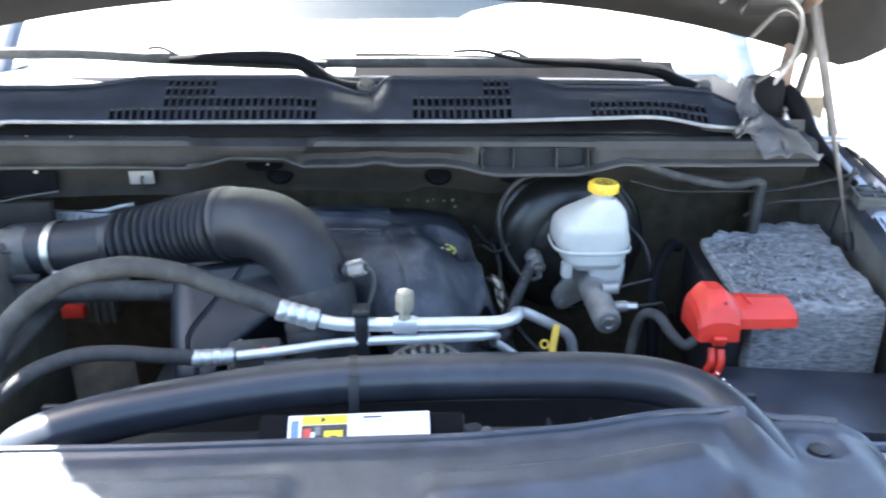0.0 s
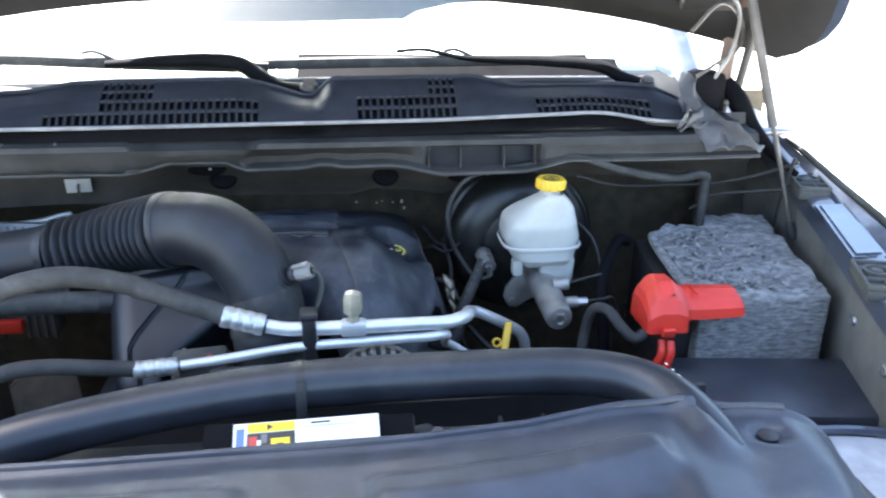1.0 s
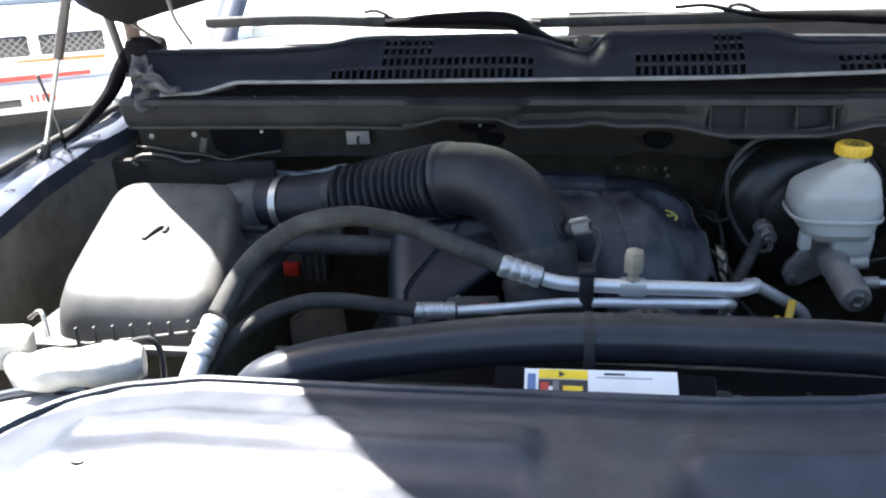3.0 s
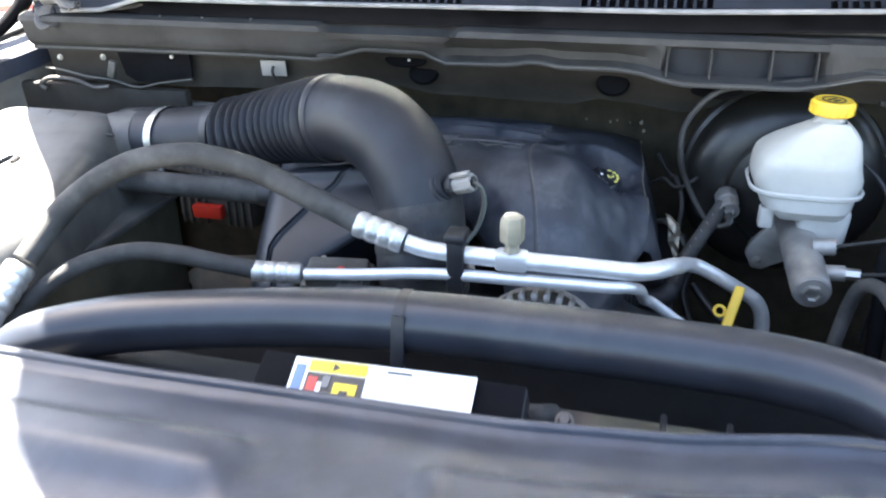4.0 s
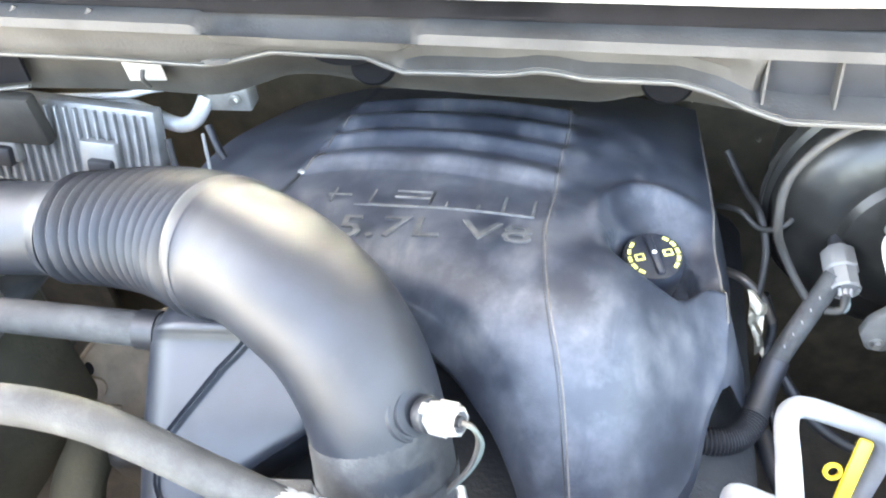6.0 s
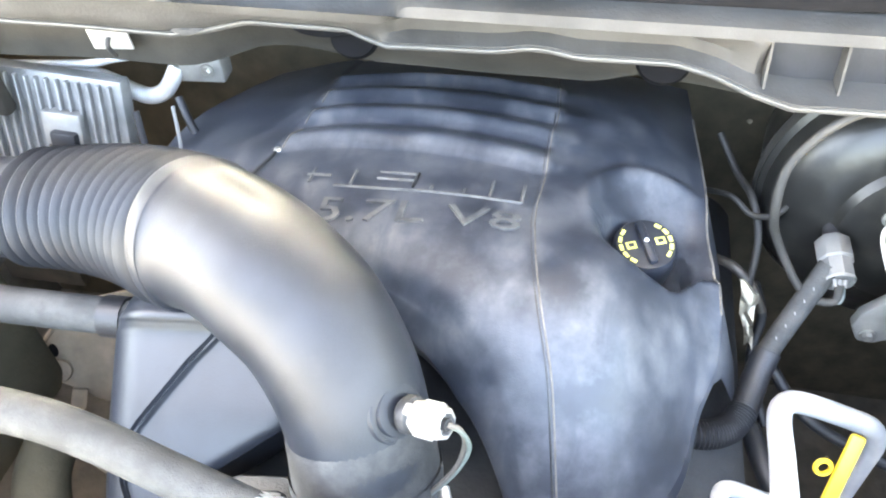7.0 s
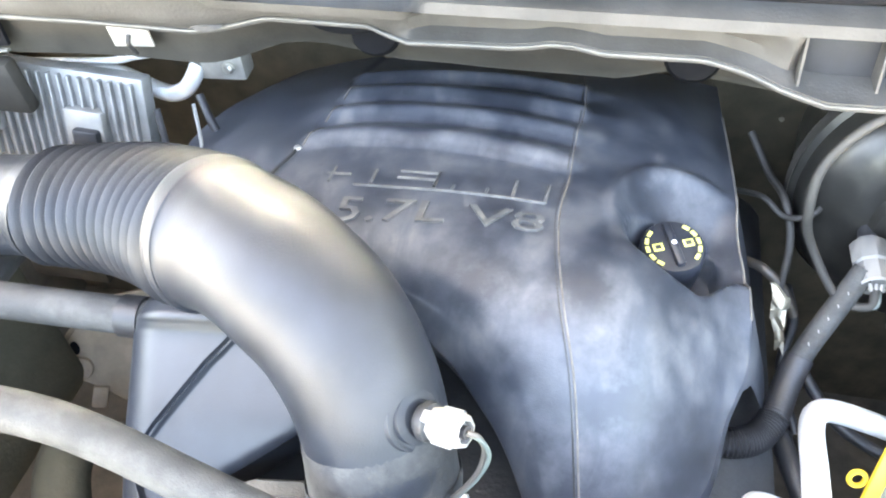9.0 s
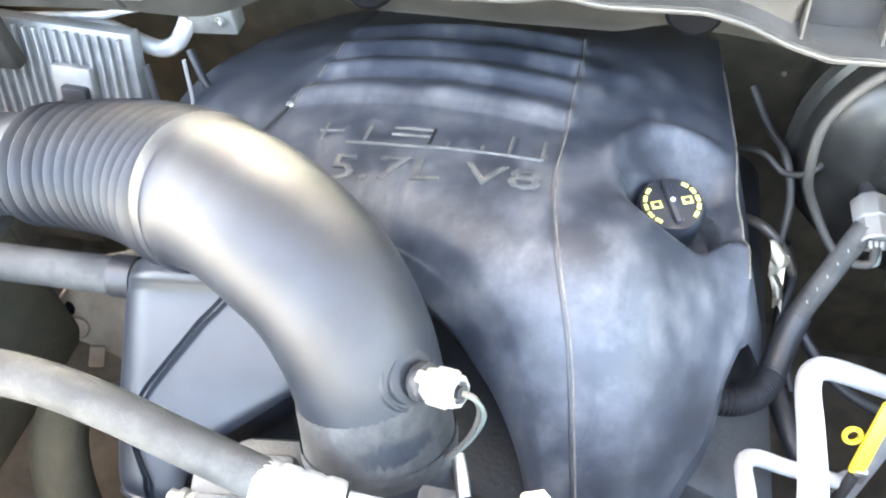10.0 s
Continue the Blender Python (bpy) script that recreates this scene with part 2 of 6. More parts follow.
def rbox(size, m, bevel=0.004, seg=2, taper=1.0, bm=None):
    """A box with rounded edges about m; taper shrinks its top."""
    tmp = bmesh.new()
    bmesh.ops.create_cube(tmp, size=1)
    for v in tmp.verts:
        k = taper if v.co.z > 0 else 1.0
        v.co = Vector((v.co.x * size[0] * k, v.co.y * size[1] * k, v.co.z * size[2]))
    if bevel > 0:
        bmesh.ops.bevel(tmp, geom=list(tmp.edges), offset=bevel, segments=seg, profile=0.5, affect="EDGES")
    bmesh.ops.transform(tmp, matrix=m, verts=tmp.verts)
    if bm is None:
        return tmp
    keep = {v: bm.verts.new(v.co) for v in tmp.verts}
    for f in tmp.faces:
        bm.faces.new([keep[v] for v in f.verts])
    tmp.free()
    return bm


def slab(outline, z0, z1, m=None, bevel=0.0, bm=None):
    """A flat outline of (x, y) raised from z0 to z1."""
    tmp = bmesh.new()
    lo = [tmp.verts.new((x, y, z0)) for x, y in outline]
    hi = [tmp.verts.new((x, y, z1)) for x, y in outline]
    tmp.faces.new(lo[::-1])
    tmp.faces.new(hi)
    k = len(outline)
    for i in range(k):
        tmp.faces.new((lo[i], lo[(i + 1) % k], hi[(i + 1) % k], hi[i]))
    if bevel:
        bmesh.ops.bevel(tmp, geom=[e for e in tmp.edges], offset=bevel, segments=2, profile=0.5, affect="EDGES")
    if m is not None:
        bmesh.ops.transform(tmp, matrix=m, verts=tmp.verts)
    if bm is None:
        return tmp
    keep = {v: bm.verts.new(v.co) for v in tmp.verts}
    for f in tmp.faces:
        bm.faces.new([keep[v] for v in f.verts])
    tmp.free()
    return bm


def sheet(fn, us, vs, thick=0.0, skip=None):
    """A surface fn(u, v) -> place over a grid, with a thickness downwards and closed rims; skip(i, j) leaves holes."""
    bm = bmesh.new()
    top = [[bm.verts.new(fn(u, v)) for v in vs] for u in us]
    nu, nv = len(us), len(vs)
    cell = [[not (skip and skip(i, j)) for j in range(nv - 1)] for i in range(nu - 1)]
    low = None
    if thick:
        low = [[bm.verts.new(top[i][j].co - Vector((0, 0, thick))) for j in range(nv)] for i in range(nu)]
    for i in range(nu - 1):
        for j in range(nv - 1):
            if not cell[i][j]:
                continue
            q = (top[i][j], top[i + 1][j], top[i + 1][j + 1], top[i][j + 1])
            bm.faces.new(q)
            if not low:
                continue
            p = (low[i][j], low[i + 1][j], low[i + 1][j + 1], low[i][j + 1])
            bm.faces.new(p[::-1])
            for k, (di, dj) in enumerate(((0, -1), (1, 0), (0, 1), (-1, 0))):
                a, b = i + di, j + dj
                if not (0 <= a < nu - 1 and 0 <= b < nv - 1 and cell[a][b]):
                    bm.faces.new((q[(k + 1) % 4], q[k], p[k], p[(k + 1) % 4]))
    bmesh.ops.delete(bm, geom=[v for v in bm.verts if not v.link_faces], context="VERTS")
    return bm


def lerp_rows(x, rows):
    """Linear look-up in (x, value) pairs."""
    return float(np.interp(x, [r[0] for r in rows], [r[1] for r in rows]))


def smooth(a, b, x):
    t = min(1.0, max(0.0, (x - a) / (b - a)))
    return t * t * (3 - 2 * t)


def bolt(at, way, r, parent, material=None, name="bolt"):
    bm = lathe([(0, 0), (r * 1.5, 0), (r * 1.5, r * 0.35), (r, r * 0.4)], aim(at, way), 16)
    lathe([(r, 0.3 * r), (r, r * 1.1), (r * 0.85, r * 1.3), (0, r * 1.3)], aim(at, way), 6, bm)
    return part(name, bm, material or M_STEEL, parent, smooth=False)


# ---------------------------------------------------------------- setting: ground, bay walls
part("ground", sheet(lambda u, v: (u, v, 0.0), np.linspace(-400, 400, 9), np.linspace(-400, 400, 9)), M_CONC, smooth=False)
tagged(bpy.data.objects["ground"], "pale sunlit concrete yard under the pickup", "ground", kind="structure")


def firewall():
    w = thing("firewall", (0, 1.5, 0.6), "dusty brown painted firewall at the back of the engine bay", "firewall", kind="structure")
    low = [(-0.95, 1.158), (-0.60, 1.158), (-0.44, 1.162), (-0.345, 1.163), (-0.322, 1.166), (-0.288, 1.172), (-0.24, 1.170), (-0.17, 1.158), (-0.11, 1.159), (0.0, 1.156), (0.055, 1.154), (0.095, 1.166), (0.157, 1.161), (0.22, 1.152), (0.34, 1.182), (0.45, 1.190), (0.95, 1.190)]
    # upper cross member: a face that leans back below, with a rolled lower edge
    prof = [(0.005, 1.262), (0.0, 1.235), (0.25, 0.75), (0.5, 0.5), (0.75, 0.25), (1.0, 0.0), (1.02, -0.006), (1.06, -0.004)]

    def lean(u):
        return 0.012 + 0.038 * smooth(-0.37, -0.26, u) - 0.035 * smooth(0.30, 0.42, u)

    def cross(u, v):
        g, f = prof[int(round(v))]
        z0 = lerp_rows(u, low)
        z = f if f > 1 else z0 + max(f, 0) * (1.235 - z0) + min(f, 0)
        return (u, 1.455 + lean(u) * g + 0.002 * math.sin(u * 23), z)
    part("cross_member", sheet(cross, np.linspace(-0.86, 0.82, 110), range(8)), M_FIRE, w)
    part("panel", rbox((1.94, 0.02, 0.99), pose(0, 1.72, 0.805), 0.004), M_DEEP, w)
    for x, y, z in ((-0.180, 1.482, 1.193), (0.116, 1.479, 1.192)):
        part("plug", lathe([(0.0, 0.004), (0.014, 0.005), (0.022, 0.003), (0.025, -0.004)], aim((x, y, z), (0, -1, 0.55)) @ Matrix.Diagonal((1, 0.8, 1, 1)), 24), M_JET, w, "black rubber grommet")
    for s in (1, -1):
        part("corner_panel", rbox((0.17, 0.02, 0.66), pose(s * 0.885, 1.63, 0.89), 0.005), M_GRIME, w)
    # plates added over both corners to keep the sun off the fender walls
    for s in (1, -1):
        part("sun_cap", rbox((0.13, 0.24, 0.012), pose(s * 0.858, 1.615, 1.262, 4), 0.004), M_BODY, w)
    tab = rbox((0.042, 0.003, 0.026), pose(-0.422, 1.446, 1.196, 8, 0, 6), 0.001)
    part("tab", tab, mat("bare_primer_tab", (0.27, 0.255, 0.235), 0.5, vary=0.1), w, "pale metal tab")
    part("hook", tube([(-0.420, 1.441, 1.200), (-0.420, 1.436, 1.192), (-0.420, 1.443, 1.178)], 0.0025, 8), M_DARK, w)
    # left-hand lower wall with the cut edge and studs
    part("side_panel", rbox((0.34, 0.02, 0.07), pose(-0.76, 1.455, 1.115, 4, 0, 0), 0.006), M_FIRE, w)
    for x, z in ((-0.827, 1.196), (-0.740, 1.200), (-0.605, 1.207)):
        bolt((x, 1.446, z), (0, -1, 0), 0.0035, w)
    # dark opening above a wavy torn lower lip
    part("opening", slab([(-0.712, 1.220), (-0.700, 1.172), (-0.678, 1.160), (-0.632, 1.166), (-0.572, 1.174), (-0.572, 1.222)], -0.002, 0.002, Matrix(((1, 0, 0, 0), (0, 0, 1, 1.4465), (0, 1, 0, 0), (0, 0, 0, 1)))), M_JET, w, "dark opening in the firewall")
    part("torn_lip", tube([(-0.86, 1.445, 1.177), (-0.831, 1.444, 1.175), (-0.776, 1.442, 1.166), (-0.727, 1.440, 1.163), (-0.678, 1.440, 1.153), (-0.632, 1.440, 1.162), (-0.571, 1.441, 1.171)], 0.0032, 8, 8, flat=0.6), M_INNER, w, "wavy folded lip")
    sm = Matrix(((1, 0, 0, -0.205), (0, 0.57, -0.82, 1.4685), (0, 0.82, 0.57, 1.2145), (0, 0, 0, 1)))
    rim = [(0.034 * math.cos(a), 0.012 * math.sin(a) if math.sin(a) < 0 else 0.006 * math.sin(a)) for a in np.linspace(0, 2 * math.pi, 28, endpoint=False)]
    part("slot", slab(rim, -0.003, 0.0015, sm), M_JET, w, "dark slot")
    # small bright disc painted in for light coming through a hole in the slot
    part("pin", lathe([(0.0024, 0.0), (0.0022, 0.0012), (0.0, 0.0016)], sm @ pose(0.006, -0.001, 0.0015), 10), M_ALU, w, "small bright disc standing in for light through the slot")
    um = Matrix(((1, 0, 0, 0.262), (0, 0.57, -0.82, 1.430), (0, 0.82, 0.57, 1.200), (0, 0, 0, 1)))
    part("slot", slab([(x * 1.05, y * 0.9) for x, y in rim], -0.003, 0.0015, um), M_JET, w, "dark slot")
    part("clip", rbox((0.014, 0.010, 0.030), pose(-0.720, 1.438, 1.182, 0, 18, 0), 0.003), M_INNER, w)


firewall()


def inner_fender(side):
    name = "wall_east" if side > 0 else "wall_west"
    w = thing(name, (side * 0.86, 1.1, 0.5), "dusty dark painted inner fender wall with bolts", "inner fender", kind="structure")
    inx = [(0.30, 0.66), (0.81, 0.738), (1.25, 0.858), (1.5, 0.905), (1.76, 0.92)] if side > 0 else [(0.30, 0.70), (0.81, 0.87), (1.25, 0.945), (1.42, 0.935), (1.5, 0.915), (1.76, 0.92)]
    topz = [(0.30, 1.06), (0.81, 1.13), (1.25, 1.165), (1.5, 1.20), (1.76, 1.26)]

    def wall(u, v):
        x = lerp_rows(u, inx)
        z = lerp_rows(u, topz)
        return (side * (x + 0.05 * smooth(0, 1, 1 - v) - 0.01), u, z - 0.02 - (1 - v) * 0.85)
    part("panel", sheet(wall, np.linspace(0.1, 1.76, 44), np.linspace(0, 1, 10)), M_WALL, w)
    # folded top rail
    rail = [(-0.012, -0.03), (-0.010, 0.0), (0.03, 0.006), (0.41, 0.010), (0.45, 0.004), (0.56, 0.0), (0.90, 0.016), (1.0, 0.014)]
    wide = [(0.3, 0.13), (0.95, 0.105), (1.25, 0.066), (1.5, 0.036), (1.76, 0.03)]

    def top(u, v):
        dx, dz = rail[int(round(v))]
        return (side * (lerp_rows(u, inx) + (dx if dx < 0 else dx * lerp_rows(u, wide))), u, lerp_rows(u, topz) + dz)
    part("rail", sheet(top, np.linspace(0.3, 1.62, 60), range(8)), M_BODY, w, "glossy navy painted rail")
    for y in (0.98, 1.08, 1.19, 1.36, 1.44):
        x = lerp_rows(y, inx) + 0.22 * lerp_rows(y, wide)
        part("hole", lathe([(0.006, 0.001), (0.0075, 0.0012), (0.0085, 0)], aim((side * x, y, lerp_rows(y, topz) + 0.0085), (0, 0, 1)), 14), M_BLACK, w)
    if side > 0:
        # raised plates between the bump stops, with stepped edges
        for y0, y1 in ((1.075, 1.275), (0.74, 0.945)):
            for inset, lift in ((0.0, 0.001), (0.007, 0.004)):
                def plate(u, v):
                    y = y0 + inset + (y1 - y0 - 2 * inset) * u
                    x0, wd = lerp_rows(y, inx), lerp_rows(y, wide)
                    return (x0 - 0.012 + inset + (min(0.056, 0.9 * wd) - 2 * inset) * v, y, lerp_rows(y, topz) + 0.008 + lift)
                part("plate", sheet(plate, np.linspace(0, 1, 10), np.linspace(0, 1, 4), 0.006), M_BODY, w)
    for y in (0.90, 1.03):
        x = lerp_rows(y, inx) - 0.004
        bolt((side * x, y, lerp_rows(y, topz) - 0.07), (-side, 0, 0), 0.008, w)
    # outer fender skin
    def skin(u, v):
        a = v * math.pi / 2
        return (side * (lerp_rows(u, inx) + lerp_rows(u, wide) + 0.05 * math.sin(a) ** 1.2), u, lerp_rows(u, topz) + 0.014 - 0.4 * (1 - math.cos(a)))
    part("skin", sheet(skin, np.linspace(0.2, 1.75, 30), np.linspace(0, 1, 12)), M_BODY, w)
    # rubber sealing strip outside the rail
    part("edge_seal", tube([(side * (lerp_rows(y, inx) + lerp_rows(y, wide)), y, lerp_rows(y, topz) + 0.020) for y in (0.45, 0.8, 1.1, 1.35, 1.55)], 0.007, 10), M_RUBBER, w)


inner_fender(1)
inner_fender(-1)
part("floor", rbox((1.96, 1.8, 0.02), pose(0, 0.92, 0.42), 0), M_GRIME, smooth=False)
# unseen wall, added only to block sunlit ground light from the front
part("front_wall", rbox((1.5, 0.03, 0.70), pose(0, 0.10, 0.72), 0.01), M_BLACK)
tagged(bpy.data.objects["front_wall"], "unseen plain black wall added to keep ground light out of the bay", "grille panel", kind="structure")
tagged(bpy.data.objects["floor"], "dark grimy underside of the engine bay", "bay floor", kind="structure")


# ---------------------------------------------------------------- cowl
def cowl():
    w = thing("cowl_panel", (0, 1.46, 1.2), "dark cowl panel with slotted air intakes below the windshield", "cowl")
    lip_z = [(-0.90, 1.272), (-0.77, 1.281), (-0.70, 1.284), (-0.63, 1.303), (-0.386, 1.303), (0.2, 1.307), (0.48, 1.316), (0.52, 1.314), (0.60, 1.299), (0.66, 1.296), (0.76, 1.292)]
    top_z = [(-0.90, 1.342), (-0.84, 1.346), (-0.58, 1.346), (-0.50, 1.350), (-0.42, 1.364), (-0.36, 1.366), (-0.14, 1.368), (-0.09, 1.358), (-0.03, 1.338), (-0.005, 1.340), (0.02, 1.367),
             (0.28, 1.369), (0.35, 1.353), (0.56, 1.352), (0.62, 1.346), (0.70, 1.312), (0.76, 1.300)]

    def surf(u, v):
        lo, hi = lerp_rows(u, lip_z), lerp_rows(u, top_z)
        return (u, 1.42 + 0.08 * v ** 1.1, lo + (hi - lo) * (v ** 0.85) + 0.004 * math.sin(math.pi * v))
    xs = np.cumsum([-0.842] + [0.0086, 0.0042] * 125)
    vs = np.cumsum([0.0] + [0.035, 0.205] * 4 + [0.04])
    vents = [(-0.47, -0.375, 0.0, 0.16), (-0.375, -0.29, 0.0, 0.76), (-0.29, -0.10, 0.0, 0.30), (0.063, 0.186, 0.0, 0.30), (0.186, 0.240, 0.0, 0.80), (0.382, 0.60, 0.0, 0.50)]

    def hole(i, j):
        x, v = xs[i], vs[j]
        return i % 2 == 0 and j % 2 == 1 and any(a < x < b and c <= v <= d for a, b, c, d in vents)
    part("grille", sheet(surf, xs, vs, 0.004, hole), M_COWL, w)
    part("lip_trim", tube([(x, 1.417, lerp_rows(x, lip_z)) for x in np.linspace(-0.78, 0.66, 40)], 0.0035, 8, 2), mat("worn_lip_edge", (0.19, 0.19, 0.19), 0.35, bump=0.05, vary=0.3), w, "pale worn front lip")
    part("top_edge", tube([(x, 1.50, lerp_rows(x, top_z) + 0.001) for x in np.linspace(-0.838, 0.70, 90)], 0.004, 8, 2), M_COWL, w)
    # black sheet close behind the grille, painted as the shade in its slots
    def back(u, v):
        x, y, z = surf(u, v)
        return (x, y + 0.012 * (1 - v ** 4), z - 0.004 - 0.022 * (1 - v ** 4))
    part("vent_shade_sheet", sheet(back, np.linspace(-0.835, 0.74, 60), np.linspace(0, 1, 8), 0.004), M_JET, w)
    part("rear_tray", rbox((0.80, 0.34, 0.01), pose(-0.49, 1.665, 1.312, 3), 0.002), M_BLACK, w)
    part("rear_tray", rbox((0.86, 0.34, 0.01), pose(0.34, 1.665, 1.312, 3), 0.002), M_JET, w)
    # end flaps of crumpled foam
    fl = mat("grey_foam_flap", (0.052, 0.052, 0.056), 0.6, dust=0.4, dust_col=(0.17, 0.163, 0.157), bump=0.3)

    def strip(left, right, wob):
        a, b = spline(left, 6), spline(right, 6)

        def fn(u, v):
            k = int(round(v))
            p = Vector(a[k]).lerp(Vector(b[k]), u)
            return p + noise.noise_vector(p * 38) * wob + Vector((0, -0.008 * math.sin(u * 9 + v * 0.4), 0.004 * math.sin(u * 14 + v)))
        return sheet(fn, np.linspace(0, 1, 14), range(len(a)), 0.003)
    part("end_flap", strip([(0.662, 1.47, 1.374), (0.655, 1.445, 1.330), (0.675, 1.415, 1.292), (0.702, 1.392, 1.250)], [(0.696, 1.475, 1.372), (0.704, 1.45, 1.332), (0.742, 1.41, 1.296), (0.802, 1.382, 1.256)], 0.011), fl, w, "crumpled grey foam end flap")
    part("flap_fold", strip([(0.636, 1.405, 1.300), (0.655, 1.408, 1.312), (0.69, 1.415, 1.325)], [(0.642, 1.40, 1.288), (0.664, 1.402, 1.290), (0.70, 1.41, 1.295)], 0.010), fl, w, "folded grey foam tongue")
    part("end_flap", strip([(-0.845, 1.46, 1.345), (-0.842, 1.43, 1.30), (-0.835, 1.41, 1.255)], [(-0.80, 1.45, 1.330), (-0.795, 1.42, 1.29), (-0.785, 1.405, 1.25)], 0.014), fl, w, "crumpled grey foam end flap")
    part("flap_fold", strip([(-0.825, 1.415, 1.325), (-0.79, 1.408, 1.322), (-0.74, 1.402, 1.298)], [(-0.82, 1.408, 1.300), (-0.785, 1.402, 1.295), (-0.735, 1.400, 1.290)], 0.010), fl, w, "folded grey foam tongue")


cowl()


def seal_panel():
    """The hood-seal carrier in front of the cowl: a shelf with a stepped front edge and pockets."""
    w = thing("seal_carrier", (0, 1.42, 1.15), "dusty brown plastic hood-seal carrier with moulded pockets", "trim panel")
    low = [(-0.90, 1.220), (-0.62, 1.222), (-0.45, 1.223), (-0.34, 1.221), (-0.31, 1.226), (-0.285, 1.233), (-0.26, 1.240), (-0.165, 1.239), (-0.15, 1.232), (-0.13, 1.224), (-0.04, 1.226), (-0.022, 1.228), (-0.004, 1.232), (0.015, 1.231), (0.04, 1.226),
           (0.13, 1.227), (0.16, 1.226), (0.19, 1.222), (0.215, 1.2195), (0.36, 1.2205), (0.40, 1.228), (0.44, 1.238), (0.60, 1.236), (0.82, 1.238)]
    # how far the lower lip stands forward
    front = [(-0.90, 1.428), (-0.15, 1.428), (-0.11, 1.430), (0.12, 1.430), (0.15, 1.418), (0.18, 1.400), (0.21, 1.389), (0.40, 1.391), (0.82, 1.391)]

    def surf(u, v):
        z0 = lerp_rows(u, low)
        y1 = lerp_rows(u, front)
        prof = ((1.468, 1.300), (1.462, 1.279), (1.446, 1.275), (1.425, 1.276), (1.409, 1.272), (1.405, 1.264), (0.45, 0.80), (0.62, 0.45), (0.62, 0.16), (0.25, 0.05), (0.0, 0.0), (0.0, -0.007))
        y, z = prof[int(round(v))]
        if z < 1:
            # the face falls back to a trough above the lip
            straight = 1.407 + (y1 - 1.407) * (v - 5) / 5
            trough = y1 + 0.022 * y if v > 6 else (1.405 + y1) / 2 + 0.004
            k = smooth(-0.16, -0.11, u)
            y = min(straight, y1) * (1 - k) + trough * k
            z = z0 + (1.264 - z0) * z if z >= 0 else z0 + z
        # pockets between ribs behind the brake reservoir
        deep = 0.030 * smooth(0.182, 0.200, u) * (1 - smooth(0.375, 0.40, u)) * (1 if 5 < v < 10 else 0)
        slot = 0.018 * smooth(-0.33, -0.30, u) * (1 - smooth(-0.13, -0.10, u)) * (1 if v in (3, 4) else 0)
        return (u, y + deep, z - slot)
    part("shelf", sheet(surf, np.linspace(-0.86, 0.394, 220), range(12)), M_SEALP, w)
    def surf2(u, v):
        p = surf(u, v)
        return (p[0], p[1] - 0.002, p[2] + 0.002)
    part("end_shelf", sheet(surf2, np.linspace(0.3925, 0.80, 60), range(12)), M_SEALP, w, "paler dusty end section")
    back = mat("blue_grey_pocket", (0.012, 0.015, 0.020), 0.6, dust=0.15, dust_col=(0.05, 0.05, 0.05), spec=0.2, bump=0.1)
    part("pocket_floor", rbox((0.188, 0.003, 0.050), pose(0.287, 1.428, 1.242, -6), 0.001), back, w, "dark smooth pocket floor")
    for x in (0.190, 0.247, 0.325, 0.382):
        part("rib", slab([(1.402, 1.222), (1.440, 1.222), (1.440, 1.266), (1.414, 1.266)], -0.001, 0.001, Matrix(((0, 0, 1, x), (1, 0, 0, 0), (0, 1, 0, 0), (0, 0, 0, 1)))), M_SEALP, w)
    for x in (-0.44, -0.525, -0.60):
        part("rib", tube([(x, 1.424, 1.277), (x - 0.006, 1.416, 1.262), (x - 0.012, 1.434, 1.224)], 0.003, 8), M_SEALP, w)
    part("lip", tube([(x, lerp_rows(x, front) - 0.001, lerp_rows(x, low) - 0.003) for x in np.linspace(-0.85, 0.80, 150)], 0.0017, 8, 1), mat("worn_carrier_lip", (0.055, 0.054, 0.051), 0.5, vary=0.3, scale=40, dust=0.4, dust_col=(0.16, 0.15, 0.135)), w, "pale worn lower lip")
    part("boss", lathe([(0.006, -0.001), (0.007, 0.0005), (0.010, 0.0005), (0.015, -0.003)], aim((-0.322, 1.4255, 1.232), (0, -0.6, 0.8)) @ Matrix.Diagonal((1.3, 0.7, 1, 1)), 24), M_SEALP, w)
    part("boss_hole", lathe([(0.0065, -0.0004), (0.0, -0.0004)], aim((-0.322, 1.4255, 1.232), (0, -0.6, 0.8)) @ Matrix.Diagonal((1.3, 0.7, 1, 1)), 16), M_JET, w, "dark screw hole")
    part("bead", tube([(x, 1.452 + 0.002 * math.sin(9 * x), 1.284) for x in np.linspace(-0.8, 0.78, 30)], 0.007, 10, 3), M_RUBBER, w, "black rubber hood seal")


seal_panel()


# ---------------------------------------------------------------- windshield and cab
def windshield():
    w = thing("windshield", (0, 1.9, 1.34), "wide curved pickup windshield with bright sky reflections", "windshield")

    def g(u, v):
        x = 0.80 * u
        y = 1.66 + 0.16 * u * u + v * 0.62
        return (x * (1 - 0.08 * v), y, 1.335 + v * 0.56 - 0.03 * u * u * (1 - v))
    part("pane", sheet(g, np.linspace(-1, 1, 28), np.linspace(0, 1, 14), 0.006), M_GLASS, w).visible_shadow = False
    def band(u, v):
        p = g(u, v * (0.085 - 0.02 * abs(u)))
        return (p[0], p[1] - 0.003, p[2] + 0.003)
    part("frit_band", sheet(band, np.linspace(-0.06, 0.82, 24), np.linspace(0, 1, 4), 0.001), M_JET, w, "black printed band along the foot of the glass")
    part("lower_trim", tube([(0.80 * u, 1.652 + 0.16 * u * u, 1.337 - 0.03 * u * u) for u in np.linspace(-1, 1, 20)], 0.010, 8, 2), M_BLACK, w)


windshield()


